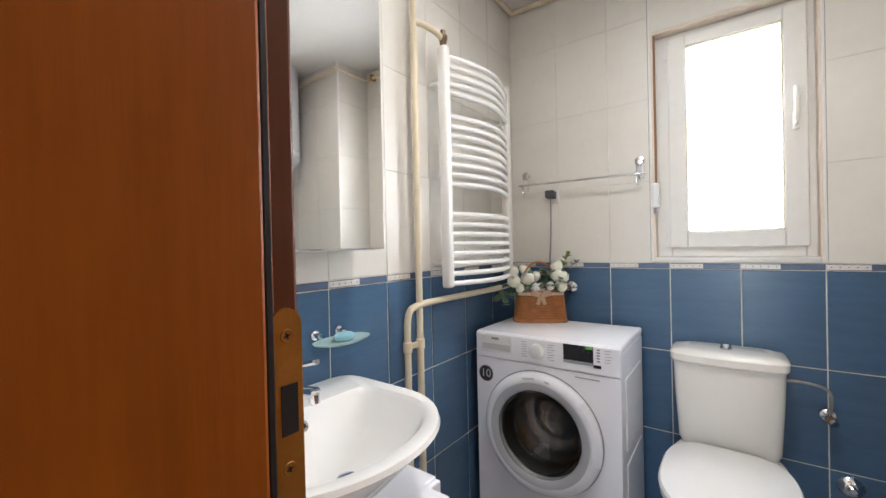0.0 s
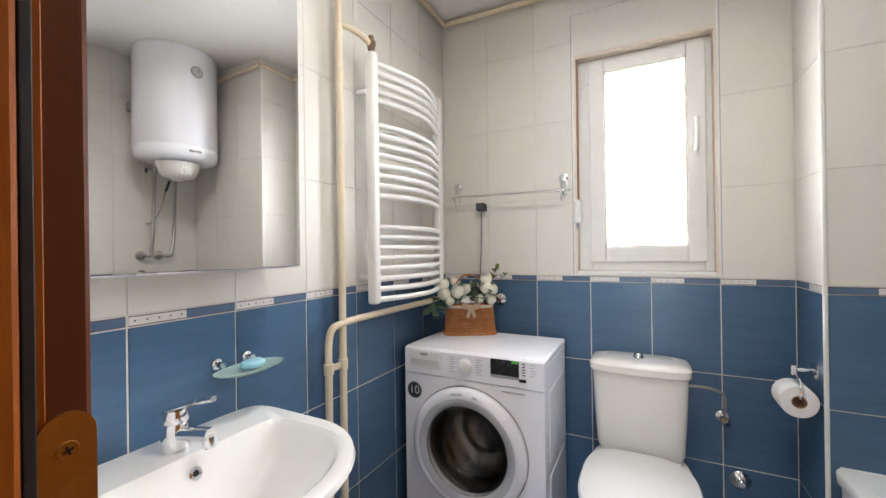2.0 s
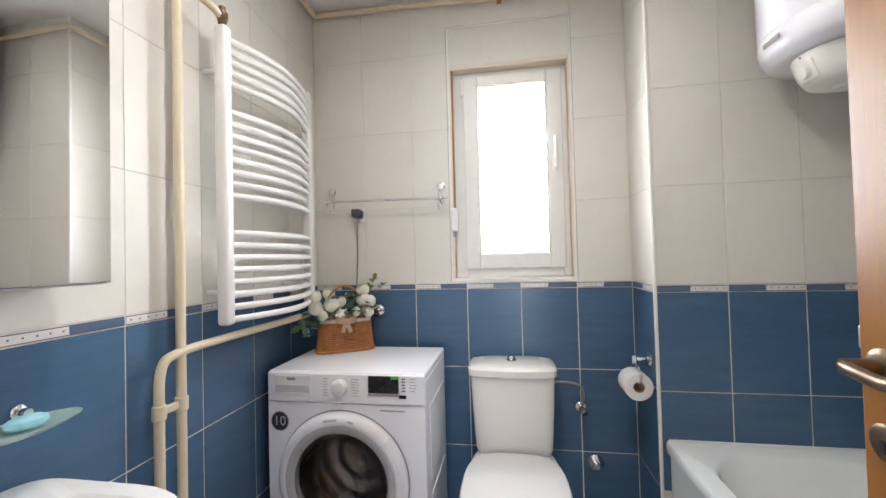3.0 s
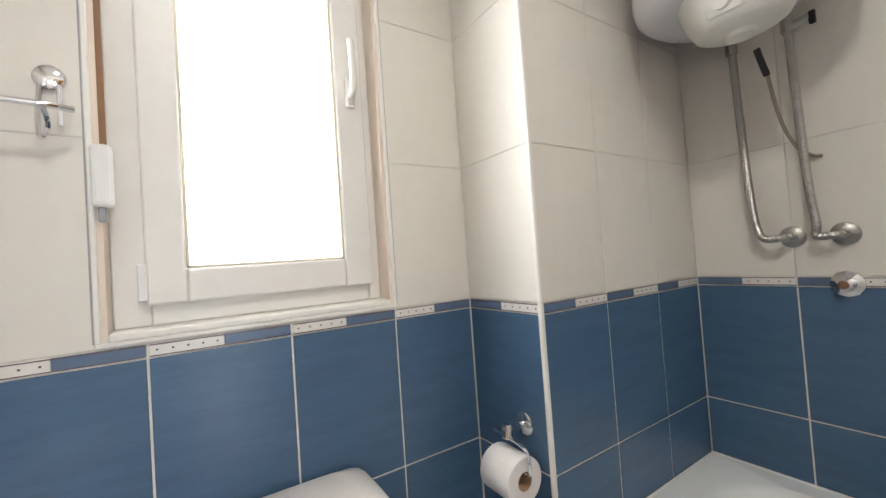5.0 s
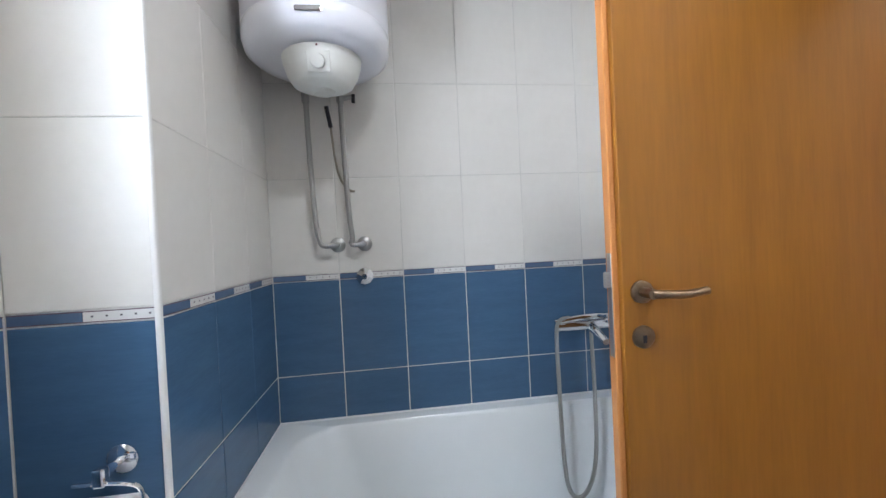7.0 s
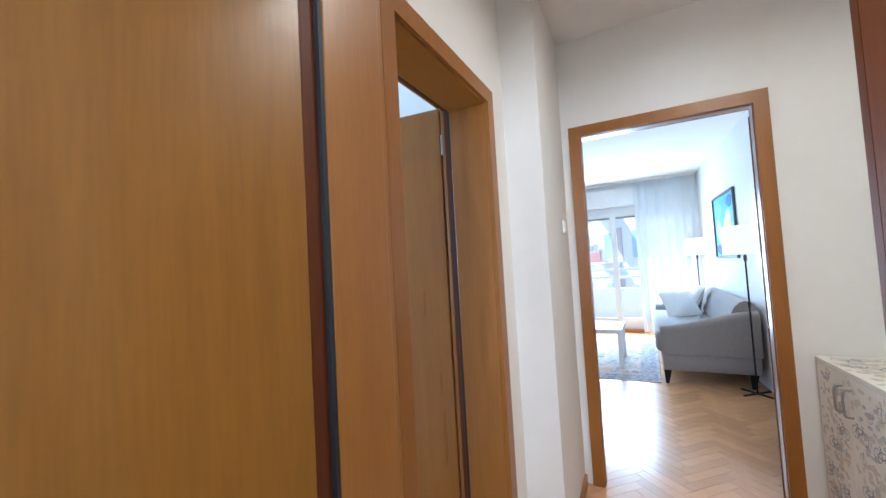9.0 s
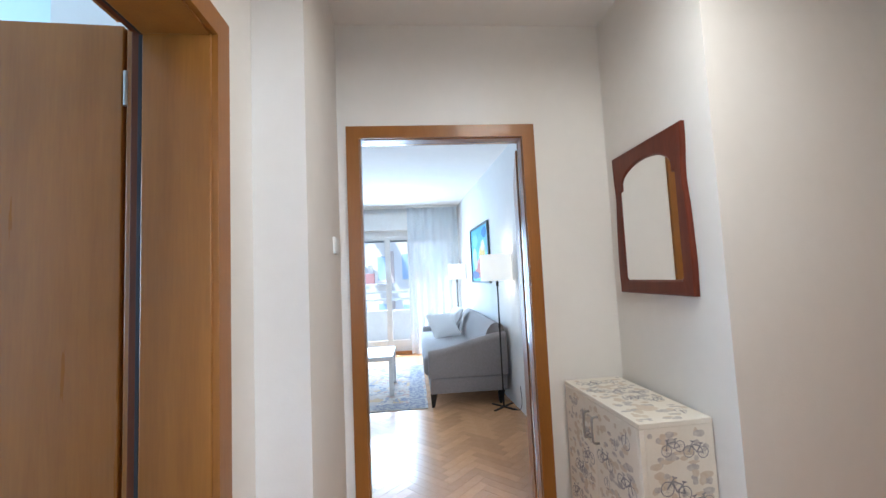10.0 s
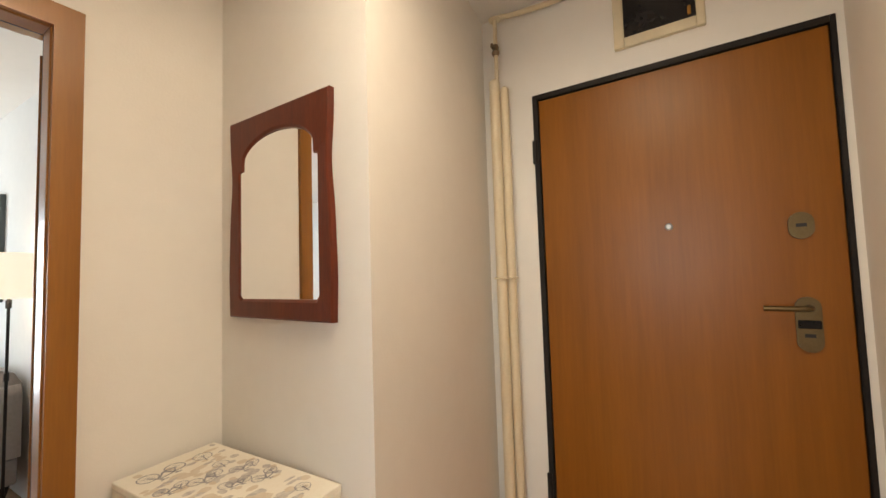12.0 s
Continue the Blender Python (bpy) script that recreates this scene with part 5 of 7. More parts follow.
for k in range(17):
    z = 0.006 + k * 0.0077
    u = k / 17
    hw, hd = 0.1135 - 0.012 * u, 0.0565 - 0.009 * u
    ring = bask(hw, hd, z, 64)
    pts = []
    for i, p in enumerate(ring + ring[:1]):
        d = (p - (BR @ Vector((0, 0, z))))
        d.z = 0
        pts.append(p + d.normalized() * 0.0016 * (1 if (i // 2 + k) % 2 else -1))
    part("weave", tube(pts, 0.0034, 5), WICKER, bk)
for i, p in enumerate(bask(0.115, 0.0585, 0.0, 30)):
    q = bask(0.103, 0.049, 0.137, 30)[i]
    part("stake", tube([p, q], 0.0026, 5), WICKER, bk)
part("rim", tube(bask(0.103, 0.049, 0.137, 48) + bask(0.103, 0.049, 0.137, 48)[:1], 0.006, 8), WICKER, bk)
part("foot_rim", tube(bask(0.117, 0.06, 0.006, 48) + bask(0.117, 0.06, 0.006, 48)[:1], 0.006, 8), WICKER, bk)
for o in (-0.008, 0.012):
    part("handle", tube(smooth_line([BR @ Vector((0.088 * math.cos(a), o, 0.13 + 0.14 * math.sin(a))) for a in [math.pi * i / 10 for i in range(11)]]), 0.0042, 8), WICKER, bk, "", True)
LINEN = material("cream lining cloth", (0.68, 0.62, 0.55), 0.95, scale=40, bump=0.4, bump_scale=200)
part("lining", loft([bask(0.106, 0.052, 0.121, 40), bask(0.108, 0.054, 0.133, 40), bask(0.1, 0.047, 0.144, 40), bask(0.093, 0.04, 0.13, 40)], False), LINEN, bk, "cream cloth lining", True)
BOW = material("beige bow ribbon", (0.5, 0.36, 0.25), 0.85, scale=40, bump=0.3, bump_scale=300)


def ribbon(pts, w, name):
    rows = []
    for i, p in enumerate(pts):
        p = Vector(p)
        n = Vector((0, -0.0015, 0))
        d = (Vector(pts[min(i + 1, len(pts) - 1)]) - Vector(pts[max(i - 1, 0)])).normalized()
        s = d.cross(Vector((0, -1, 0))).normalized() * w
        rows.append([BR @ (p + s + n), BR @ (p - s + n), BR @ (p - s - n), BR @ (p + s - n)])
    part(name, loft(rows), BOW, bk, "beige satin bow")


for s in (-1, 1):
    ribbon([(0.004 * s, -0.064, 0.126), (0.018 * s, -0.07, 0.137), (0.036 * s, -0.068, 0.141), (0.042 * s, -0.066, 0.132), (0.024 * s, -0.066, 0.124), (0.004 * s, -0.065, 0.124)], 0.0065, "bow_loop")
    ribbon([(0.003 * s, -0.066, 0.122), (0.009 * s, -0.069, 0.105), (0.016 * s, -0.07, 0.083)], 0.008, "bow_tail")
part("bow_knot", moved(bx(-0.006, 0.006, -0.075, -0.064, 0.117, 0.131, 0.004, 2), BR), BOW, bk)
LEAF = material("eucalyptus green leaf", (0.18, 0.27, 0.19), 0.6, second=(0.08, 0.15, 0.09), scale=20, per_object=0.35)
LEAF2 = material("yellow green sprig", (0.24, 0.3, 0.08), 0.6, second=(0.14, 0.2, 0.05), scale=20, per_object=0.3)
PETAL = material("ivory silk petals", (0.93, 0.92, 0.83), 0.8, second=(0.9, 0.88, 0.74), scale=30, sheen=0.2)
STAR = material("white silk star petals", (0.9, 0.9, 0.88), 0.75, second=(0.85, 0.85, 0.82), scale=30)


def petal_mesh(L, W, curl, m, bm):
    """One cupped petal or leaf."""
    rows = []
    for i in range(5):
        u = i / 4
        w = W * math.sin(math.pi * (0.12 + 0.8 * u)) ** 0.8
        z = curl * u * u * L
        rows.append([bm.verts.new(m @ Vector((s * w, u * L, z + abs(s) * 0.25 * w))) for s in (-1, 0, 1)])
    for a, c in zip(rows, rows[1:]):
        for j in range(2):
            bm.faces.new((a[j], a[j + 1], c[j + 1], c[j]))


def rose(at, r, tilt, turn):
    """A full round bloom: shells of cupped petals round a closed heart."""
    m0 = Matrix.Translation(BR @ Vector(at)) @ Matrix.Rotation(radians(turn), 4, "Z") @ Matrix.Rotation(radians(tilt), 4, "X")
    bm = bmesh.new()
    for rad, n, top, half in ((1.0, 5, 62, 46), (0.9, 5, 44, 48), (0.78, 4, 28, 55), (0.64, 3, 14, 64)):
        for i in range(n):
            a0 = 360 * (i + rng.uniform(-0.12, 0.12)) / n + rad * 170
            grid = []
            for j in range(6):
                v = j / 5
                row = []
                for k in range(5):
                    w = k / 2 - 1
                    pol = radians(165 - (165 - top - 10 * w * w + rng.uniform(-3, 3)) * v)
                    az = radians(a0 + half * w * (0.75 + 0.25 * v))
                    q = r * rad * (1 + 0.06 * w * w + 0.1 * max(0, v - 0.75) + 0.02 * i)
                    row.append(bm.verts.new(m0 @ Vector((q * math.sin(pol) * math.cos(az), q * math.sin(pol) * math.sin(az), q * math.cos(pol) + r * 0.55))))
                grid.append(row)
            for p, q in zip(grid, grid[1:]):
                for k in range(4):
                    bm.faces.new((p[k], p[k + 1], q[k + 1], q[k]))
    f = part("flower", bm, PETAL, bk, "round ivory silk bloom", True)
    part("bud", lathe([(0, 0), (r * 0.4, r * 0.3), (r * 0.48, r * 0.7), (r * 0.3, r * 1.05), (0, r * 1.12)], m0, 10), PETAL, f, "", True)


def star(at, r, turn, tilt):
    bm = bmesh.new()
    m0 = Matrix.Translation(BR @ Vector(at)) @ Matrix.Rotation(radians(turn), 4, "Z") @ Matrix.Rotation(radians(tilt), 4, "X")
    for i in range(6):
        petal_mesh(r, r * 0.26, 0.15, m0 @ Matrix.Rotation(2 * math.pi * i / 6, 4, "Z") @ Matrix.Rotation(radians(12), 4, "X"), bm)
    part("small_flower", bm, STAR, bk, "white star flower")


for at, r, ti, tu in (((-0.118, -0.03, 0.222), 0.028, 45, 10), ((-0.116, -0.045, 0.182), 0.03, 65, 20), ((-0.15, 0.0, 0.245), 0.024, 35, 30), ((-0.05, -0.045, 0.19), 0.031, 60, -5), ((0.08, -0.025, 0.243), 0.027, 50, -10), ((0.078, -0.035, 0.208), 0.028, 62, -15), ((0.11, -0.03, 0.196), 0.027, 68, -30), ((0.1, -0.045, 0.157), 0.024, 75, -20), ((-0.065, 0.02, 0.225), 0.026, 30, 60), ((0.02, 0.03, 0.205), 0.025, 35, 120), ((-0.09, -0.058, 0.155), 0.021, 80, 10), ((0.045, -0.052, 0.162), 0.02, 78, -10), ((-0.015, -0.03, 0.2), 0.023, 55, 0)):
    rose(at, r, ti, tu)
for i in range(13):
    star((rng.uniform(-0.1, 0.115), rng.uniform(-0.065, 0.0), rng.uniform(0.145, 0.19)), rng.uniform(0.018, 0.026), rng.uniform(-60, 60), rng.uniform(50, 95))


def sprig(p0, p1, n, size, mat, name):
    p0, p1 = BR @ Vector(p0), BR @ Vector(p1)
    mid = (p0 + p1) / 2 + Vector((0, 0, 0.025))
    line = smooth_line([p0, mid, p1], 2)
    st = part("stem", tube(line, 0.0014, 5), LEAF, bk)
    for i in range(n):
        p = line[min(len(line) - 1, int(len(line) * (0.25 + 0.75 * i / n)))]
        bm = bmesh.new()
        m = Matrix.Translation(p) @ Matrix.Rotation(rng.uniform(0, 6.28), 4, "Z") @ Matrix.Rotation(rng.uniform(-0.5, 0.9), 4, "X")
        petal_mesh(size * rng.uniform(0.7, 1.2), size * rng.uniform(0.36, 0.5), rng.uniform(0, 0.4), m, bm)
        part("leaf", bm, mat, st)


sprig((-0.08, -0.03, 0.14), (-0.19, -0.06, 0.15), 15, 0.042, LEAF, "a")
sprig((-0.08, -0.03, 0.13), (-0.2, -0.085, 0.1), 15, 0.04, LEAF, "b")
sprig((-0.08, -0.03, 0.13), (-0.165, -0.09, 0.085), 12, 0.036, LEAF, "b")
sprig((-0.03, -0.05, 0.14), (-0.07, -0.08, 0.15), 7, 0.036, LEAF, "b")
sprig((0.0, -0.04, 0.14), (0.02, -0.06, 0.17), 8, 0.036, LEAF, "b")
sprig((0.02, -0.01, 0.14), (0.02, -0.02, 0.23), 10, 0.034, LEAF, "b")
sprig((0.05, -0.04, 0.14), (0.05, -0.075, 0.16), 7, 0.03, LEAF, "b")
sprig((0.07, -0.02, 0.14), (0.13, -0.01, 0.3), 16, 0.026, LEAF2, "c")
sprig((0.08, -0.02, 0.16), (0.165, -0.02, 0.265), 9, 0.024, LEAF, "c")
sprig((0.06, 0.01, 0.14), (0.09, 0.03, 0.25), 10, 0.026, LEAF, "d")
for i in range(14):
    x = rng.uniform(-0.1, 0.11)
    sprig((x * 0.7, rng.uniform(-0.03, 0.02), 0.13), (x, rng.uniform(-0.07, 0.04), rng.uniform(0.15, 0.23)), 5, 0.034, LEAF, "e")
# chrome cap behind the basket
cv2 = thing("wall_valve", (-0.469, Y1, 1.005), "chrome stop valve half hidden behind flowers", "valve")
part("rosette", lathe([(0, 0), (0.03, 0), (0.03, 0.003), (0.02, 0.014), (0.013, 0.016), (0.013, 0.045), (0, 0.045)], axis((-0.469, Y1 - 0.0005, 1.005), (-0.469, 0, 1.005)), 26), CHROME, cv2, "", True)

# ---------- hall ----------
# framed mirror
hm = thing("wall_mirror", (MX, -1.25, 1.54), "wall mirror in dark red mahogany frame, arched top", "mirror")
cy, cz, hw_, hh_ = -1.25, 1.537, 0.245, 0.325


def mirror_inner(a):
    """Radius of the opening: straight sides and foot, an arched top on two small shoulders."""
    c, s = math.cos(a), math.sin(a)
    best = 9
    ix, il, it = 0.19, 0.265, 0.215
    if abs(c) > 1e-6:
        best = min(best, ix / abs(c))
    if s < 0:
        best = min(best, il / -s)
    else:
        # arch: ellipse of half width 0.165 standing on z = it - 0.03
        lo, hi = 0.0, best
        for _ in range(40):
            r = (lo + hi) / 2
            x, z = abs(r * c), r * s
            inside = z < 0.15 or (x < 0.172 and z < 0.15 + 0.012 + 0.095 * math.sqrt(max(0, 1 - (x / 0.178) ** 2)))
            lo, hi = (r, hi) if inside else (lo, r)
        best = min(best, lo)
    return best


angs = sorted([2 * math.pi * i / 96 for i in range(96)] + [math.atan2(sz * hh_, sy * hw_) % (2 * math.pi) for sy in (-1, 1) for sz in (-1, 1)])
inn, out_ = [], []
for a in angs:
    c, s = math.cos(a), math.sin(a)
    r = mirror_inner(a)
    inn.append((r * c, r * s))
    ro = min(hw_ / max(1e-6, abs(c)), hh_ / max(1e-6, abs(s)))
    y, z = ro * c, ro * s
    if abs(abs(y) - hw_) < 1e-4:
        y *= 1 - 0.05 * math.exp(-((z - 0.12) / 0.1) ** 2) + 0.02 * math.exp(-((z + 0.2) / 0.1) ** 2)
    out_.append((y, z))


def mring(pts, x, g=1.0):
    return [(x, cy + y * g, cz + z * g) for y, z in pts]


part("frame", loft([mring(out_, MX + 0.001), mring(out_, MX + 0.018), mring(out_, MX + 0.022, 0.985), mring(inn, MX + 0.02, 1.03), mring(inn, MX + 0.014), mring(inn, MX + 0.001)], False), MAHOGANY, hm, "", False)
askew = Matrix.Translation((MX + 0.006, cy, cz)) @ Matrix.Rotation(radians(2.1), 4, "Z") @ Matrix.Translation((-MX - 0.006, -cy, -cz))
part("mirror", moved(loft([mring(inn, MX + 0.004, 1.01), mring(inn, MX + 0.008, 1.01)]), askew), MIRROR, hm, "silvered mirror glass")

# shoe cabinet with bicycle print
CX0, CX1, CY0, CY1, CZ = MX + 0.004, -0.53, -1.574, -0.997, 0.795
PRINTED = material("cream printed foil", (0.82, 0.78, 0.69), 0.35, second=(0.76, 0.71, 0.61), scale=14)
INK = material("grey blue print ink", (0.17, 0.17, 0.2), 0.5, second=(0.36, 0.35, 0.36), scale=40, amount=0.3)
TAN = material("tan print patches", (0.6, 0.49, 0.36), 0.45, second=(0.68, 0.62, 0.53), scale=45)
SMUDGE = material("grey print smudges", (0.42, 0.39, 0.38), 0.45, second=(0.64, 0.6, 0.54), scale=70, amount=0.3)
sc = thing("shoe_cabinet", (-0.665, -1.29, 0), "cream shoe cabinet covered with bicycle print foil", "cabinet")
part("body", bx(CX0, CX1 - 0.02, CY0, CY1, 0.03, CZ - 0.018, 0.002), PRINTED, sc)
topp = part("top", bx(CX0, CX1, CY0, CY1 + 0.001, CZ - 0.018, CZ, 0.002), PRINTED, sc)
part("plinth", bx(CX0, CX1 - 0.04, CY0 + 0.01, CY1 - 0.01, 0, 0.03), PRINTED, sc)
ymid = -1.31
drs = []
for y0, y1 in ((CY0 + 0.001, ymid - 0.0015), (ymid + 0.0015, CY1 - 0.016)):
    drs.append(part("door", bx(CX1 - 0.0195, CX1 - 0.001, y0, y1, 0.035, CZ - 0.02, 0.002), PRINTED, sc, "printed cabinet door"))
part("side_edge", bx(CX1 - 0.0195, CX1 - 0.001, CY1 - 0.0145, CY1, 0.035, CZ - 0.02, 0.002), PRINTED, sc)
for d, y in ((drs[0], ymid - 0.035), (drs[1], ymid + 0.035)):
    part("handle", tube(smooth_line([(CX1 - 0.003, y, 0.725), (CX1 + 0.024, y, 0.725), (CX1 + 0.027, y, 0.7), (CX1 + 0.027, y, 0.645), (CX1 + 0.024, y, 0.62), (CX1 - 0.003, y, 0.62)]), 0.0045, 8), STEEL, d, "brushed steel bow handle", True)


def flat(pts, fn, lift, bm):
    vs = [bm.verts.new(fn(u, v, lift)) for u, v in pts]
    return bm.faces.new(vs)


def stroke(bm, fn, a, b, w, lift=0.0006):
    d = Vector((b[0] - a[0], b[1] - a[1]))
    if d.length < 1e-6:
        return
    n = Vector((-d.y, d.x)).normalized() * w
    flat([(a[0] + n.x, a[1] + n.y), (a[0] - n.x, a[1] - n.y), (b[0] - n.x, b[1] - n.y), (b[0] + n.x, b[1] + n.y)], fn, lift, bm)


def ringprint(bm, fn, c, r, w, spokes=9):
    n = 22
    for i in range(n):
        p = [(c[0] + q * math.cos(2 * math.pi * k / n), c[1] + q * math.sin(2 * math.pi * k / n)) for k in (i, i + 1) for q in (r, r - w)]
        flat([p[0], p[1], p[3], p[2]], fn, 0.0006, bm)
    for i in range(spokes):
        a = math.pi * i / spokes
        stroke(bm, fn, (c[0] - (r - w) * math.cos(a), c[1] - (r - w) * math.sin(a)), (c[0] + (r - w) * math.cos(a), c[1] + (r - w) * math.sin(a)), 0.0002)


def bicycle(bm, fn, u, v, s, ang):
    ca, sa = math.cos(ang), math.sin(ang)

    def at(x, y):
        return (u + s * (x * ca - y * sa), v + s * (x * sa + y * ca))
    for w in ((-0.55, 0), (0.55, 0)):
        ringprint(bm, fn, at(*w), 0.42 * s, 0.055 * s)
    lw = 0.04 * s
    for a, b in (((-0.55, 0), (-0.3, 0.42)), ((-0.3, 0.42), (0.3, 0.48)), ((-0.3, 0.42), (-0.05, -0.02)), ((-0.05, -0.02), (0.32, 0.42)), ((-0.55, 0), (-0.05, -0.02)), ((0.55, 0), (0.28, 0.68)), ((0.28, 0.68), (0.12, 0.72)), ((0.28, 0.68), (0.44, 0.74)), ((-0.3, 0.42), (-0.36, 0.58)), ((-0.5, 0.6), (-0.22, 0.59))):
        stroke(bm, fn, at(*a), at(*b), lw)


def printed(name, parent, u0, u1, v0, v1, fn, n, seed):
    """Bicycles, lone wheels and pale patches on one face of the cabinet."""
    g = random.Random(seed)
    ink, tan = bmesh.new(), bmesh.new()
    placed = []
    for i in range(n * 40):
        s = g.uniform(0.045, 0.075)
        u, v = g.uniform(u0 + s, u1 - s), g.uniform(v0 + s, v1 - s)
        if all(math.hypot(u - a, v - b) > (s + c) * 0.78 for a, b, c in placed):
            placed.append((u, v, s))
            k = len(placed) % 4
            if k in (0, 1):
                bicycle(ink, fn, u, v - s * 0.3, s * 0.95, g.uniform(-0.35, 0.35))
            elif k == 2:
                ringprint(ink, fn, (u, v), s * 0.42, s * 0.04, 11)
                stroke(ink, fn, (u, v), (u + s * 0.1, v + s * 0.6), s * 0.03)
            else:
                for q in range(3):
                    a, b = u + g.uniform(-0.5, 0.5) * s, v + g.uniform(-0.5, 0.5) * s
                    flat([(a + g.uniform(0.7, 1.1) * 0.3 * s * math.cos(t), b + g.uniform(0.7, 1.1) * 0.3 * s * math.sin(t)) for t in [2 * math.pi * j / 9 for j in range(9)]], fn, 0.0004 + 0.000001 * (len(placed) * 3 + q), tan)
            if len(placed) > n:
                break
    smudge = bmesh.new()
    for i in range(n * 3):
        w, h = (g.uniform(0.01, 0.03), g.uniform(0.006, 0.016)) if i % 3 else (g.uniform(0.008, 0.016), g.uniform(0.008, 0.016))
        u, v = g.uniform(u0 + w, u1 - w), g.uniform(v0 + h, v1 - h)
        flat([(u + w * math.cos(t) * g.uniform(0.75, 1), v + h * math.sin(t) * g.uniform(0.75, 1)) for t in [2 * math.pi * j / 12 for j in range(12)]], fn, 0.0002 + 0.0000012 * i, tan if i % 2 else smudge)
    part("print", smudge, SMUDGE, parent, "grey smudged print motifs", False, "stuff")
    part("print", ink, INK, parent, "grey bicycle print", False, "stuff")
    part("print", tan, TAN, parent, "tan print patches", False, "stuff")


printed("top", topp, CX0 + 0.005, CX1 - 0.005, CY0 + 0.005, CY1 - 0.005, lambda u, v, l: (u, v, CZ + l), 38, 3)
printed("side", sc, CX0 + 0.005, CX1 - 0.025, 0.04, CZ - 0.025, lambda u, v, l: (u, CY1 + l, v), 60, 5)
printed("front", drs[0], CY0 + 0.005, ymid - 0.005, 0.04, CZ - 0.025, lambda u, v, l: (CX1 - 0.001 + l, u, v), 44, 8)
printed("front", drs[1], ymid + 0.005, CY1 - 0.02, 0.04, CZ - 0.025, lambda u, v, l: (CX1 - 0.001 + l, u, v), 44, 9)

SKEW = Matrix.Rotation(radians(2.7), 4, "Z")
PIVOT = Vector((CX0, CY1, 0))
sc.location = PIVOT + SKEW @ (BASE[sc.name] - PIVOT)
sc.rotation_euler = (0, 0, radians(2.7))

# heating pipes beside the front door
hp3 = thing("heating_pipe", (-1.79, -0.93, 0), "pair of cream painted heating pipes with valve", "pipe")
part("riser", cyl((-1.785, -0.952, 0), (-1.785, -0.952, 2.265), 0.026, 20, 0.014), CREAM, hp3, "", True)
part("riser", cyl((-1.8, -0.907, 0), (-1.8, -0.907, 2.225), 0.02, 18, 0.012), CREAM, hp3, "", True)
part("collar", bx(-1.826, -1.756, -0.98, -0.884, 1.296, 1.304, 0.003), CREAM, hp3)
part("neck", cyl((-1.79, -0.94, 2.255), (-1.79, -0.94, 2.56), 0.01, 12), CREAM, hp3, "", True)
part("valve", lathe([(0, 0), (0.014, 0), (0.02, 0.015), (0.014, 0.03), (0.017, 0.04), (0.012, 0.055), (0, 0.057)], pose(-1.79, -0.94, 2.385), 14), BRONZE, hp3, "tarnished vent valve", True)
part("valve_key", bx(-1.777, -1.74, -0.946, -0.934, 2.405, 2.427, 0.003), BRONZE, hp3)
part("rosette", lathe([(0.01, 0), (0.03, 0), (0.028, 0.006), (0.01, 0.008), (0.01, 0)], axis((-1.79, -0.94, 2.57), (-1.79, -0.94, 2.0)), 18), CREAM, hp3, "", True)
part("header", tube(smooth_line([(-1.79, -0.94, 2.545), (-1.79, -0.935, 2.578), (-1.81, -0.87, 2.572), (-1.83, -0.6, 2.568), (-1.83, 0.28, 2.585)]), 0.012, 10), CREAM, hp3, "", True)

# fuse box above the front door
fz = thing("fuse_box", (FX, -0.25, 2.36), "recessed fuse box with cream frame and dark door", "fuse box")
IVORY = material("aged ivory plastic", (0.66, 0.58, 0.42), 0.45, scale=6)
for y0, y1, z0, z1 in ((-0.415, -0.375, 2.255, 2.53), (-0.12, -0.09, 2.255, 2.53), (-0.375, -0.12, 2.255, 2.297), (-0.375, -0.12, 2.5, 2.53)):
    part("frame", bx(FX, FX + 0.022, y0, y1, z0, z1, 0.004, 2), IVORY, fz)
part("door", bx(FX + 0.001, FX + 0.014, -0.375, -0.12, 2.297, 2.5, 0.003), BLACK_GLOSS, fz, "dark smoked door")
part("latch", bx(FX + 0.014, FX + 0.022, -0.148, -0.136, 2.31, 2.345, 0.002), BRASS, fz, "brass latch")
part("hinge", bx(FX + 0.014, FX + 0.02, -0.374, -0.362, 2.34, 2.352, 0.002), RUBBER, fz)

# light switch
sw = thing("light_switch", (LX, -1.42, 1.482), "white rocker light switch on white wall", "light switch")
part("plate", bx(LX - 0.018, LX + 0.002, -1.458, -1.382, 1.444, 1.52, 0.009, 3), PLASTIC, sw)
part("rocker", bx(LX - 0.0205, LX - 0.017, -1.445, -1.395, 1.457, 1.507, 0.0015), PLASTIC, sw)

# hall lamp
hl = thing("ceiling_lamp", (-0.42, -0.32, ZH), "round white ceiling lamp in the hall, lit", "ceiling lamp")
part("base", lathe([(0, 0), (0.1, 0), (0.1, 0.02), (0, 0.02)], pose(-0.42, -0.32, ZH - 0.021), 32), PLASTIC, hl, "", True)

# skirting boards of the hall and the living room
SKIRT = material("oak skirting", (0.4, 0.2, 0.09), 0.4, second=(0.32, 0.15, 0.06), scale=5, stretch=(1, 1, 6))


def skirting(p, q, h=0.06, t=0.014):
    p, q = Vector((*p, 0)), Vector((*q, 0))
    d = (q - p).normalized()
    n = Vector((-d.y, d.x, 0)) * t
    return setting("baseboard", prism([(p + n * 0.05).to_tuple()[:2], (q + n * 0.05).to_tuple()[:2], (q + n).to_tuple()[:2], (p + n).to_tuple()[:2]], 0, h), SKIRT, "oak skirting board along wall", "baseboard")


skirting((LX, HY + 0.02), (LX - 0.02, -0.925))
skirting((LX - 0.02, -0.92), (BX - 0.001, -0.92))
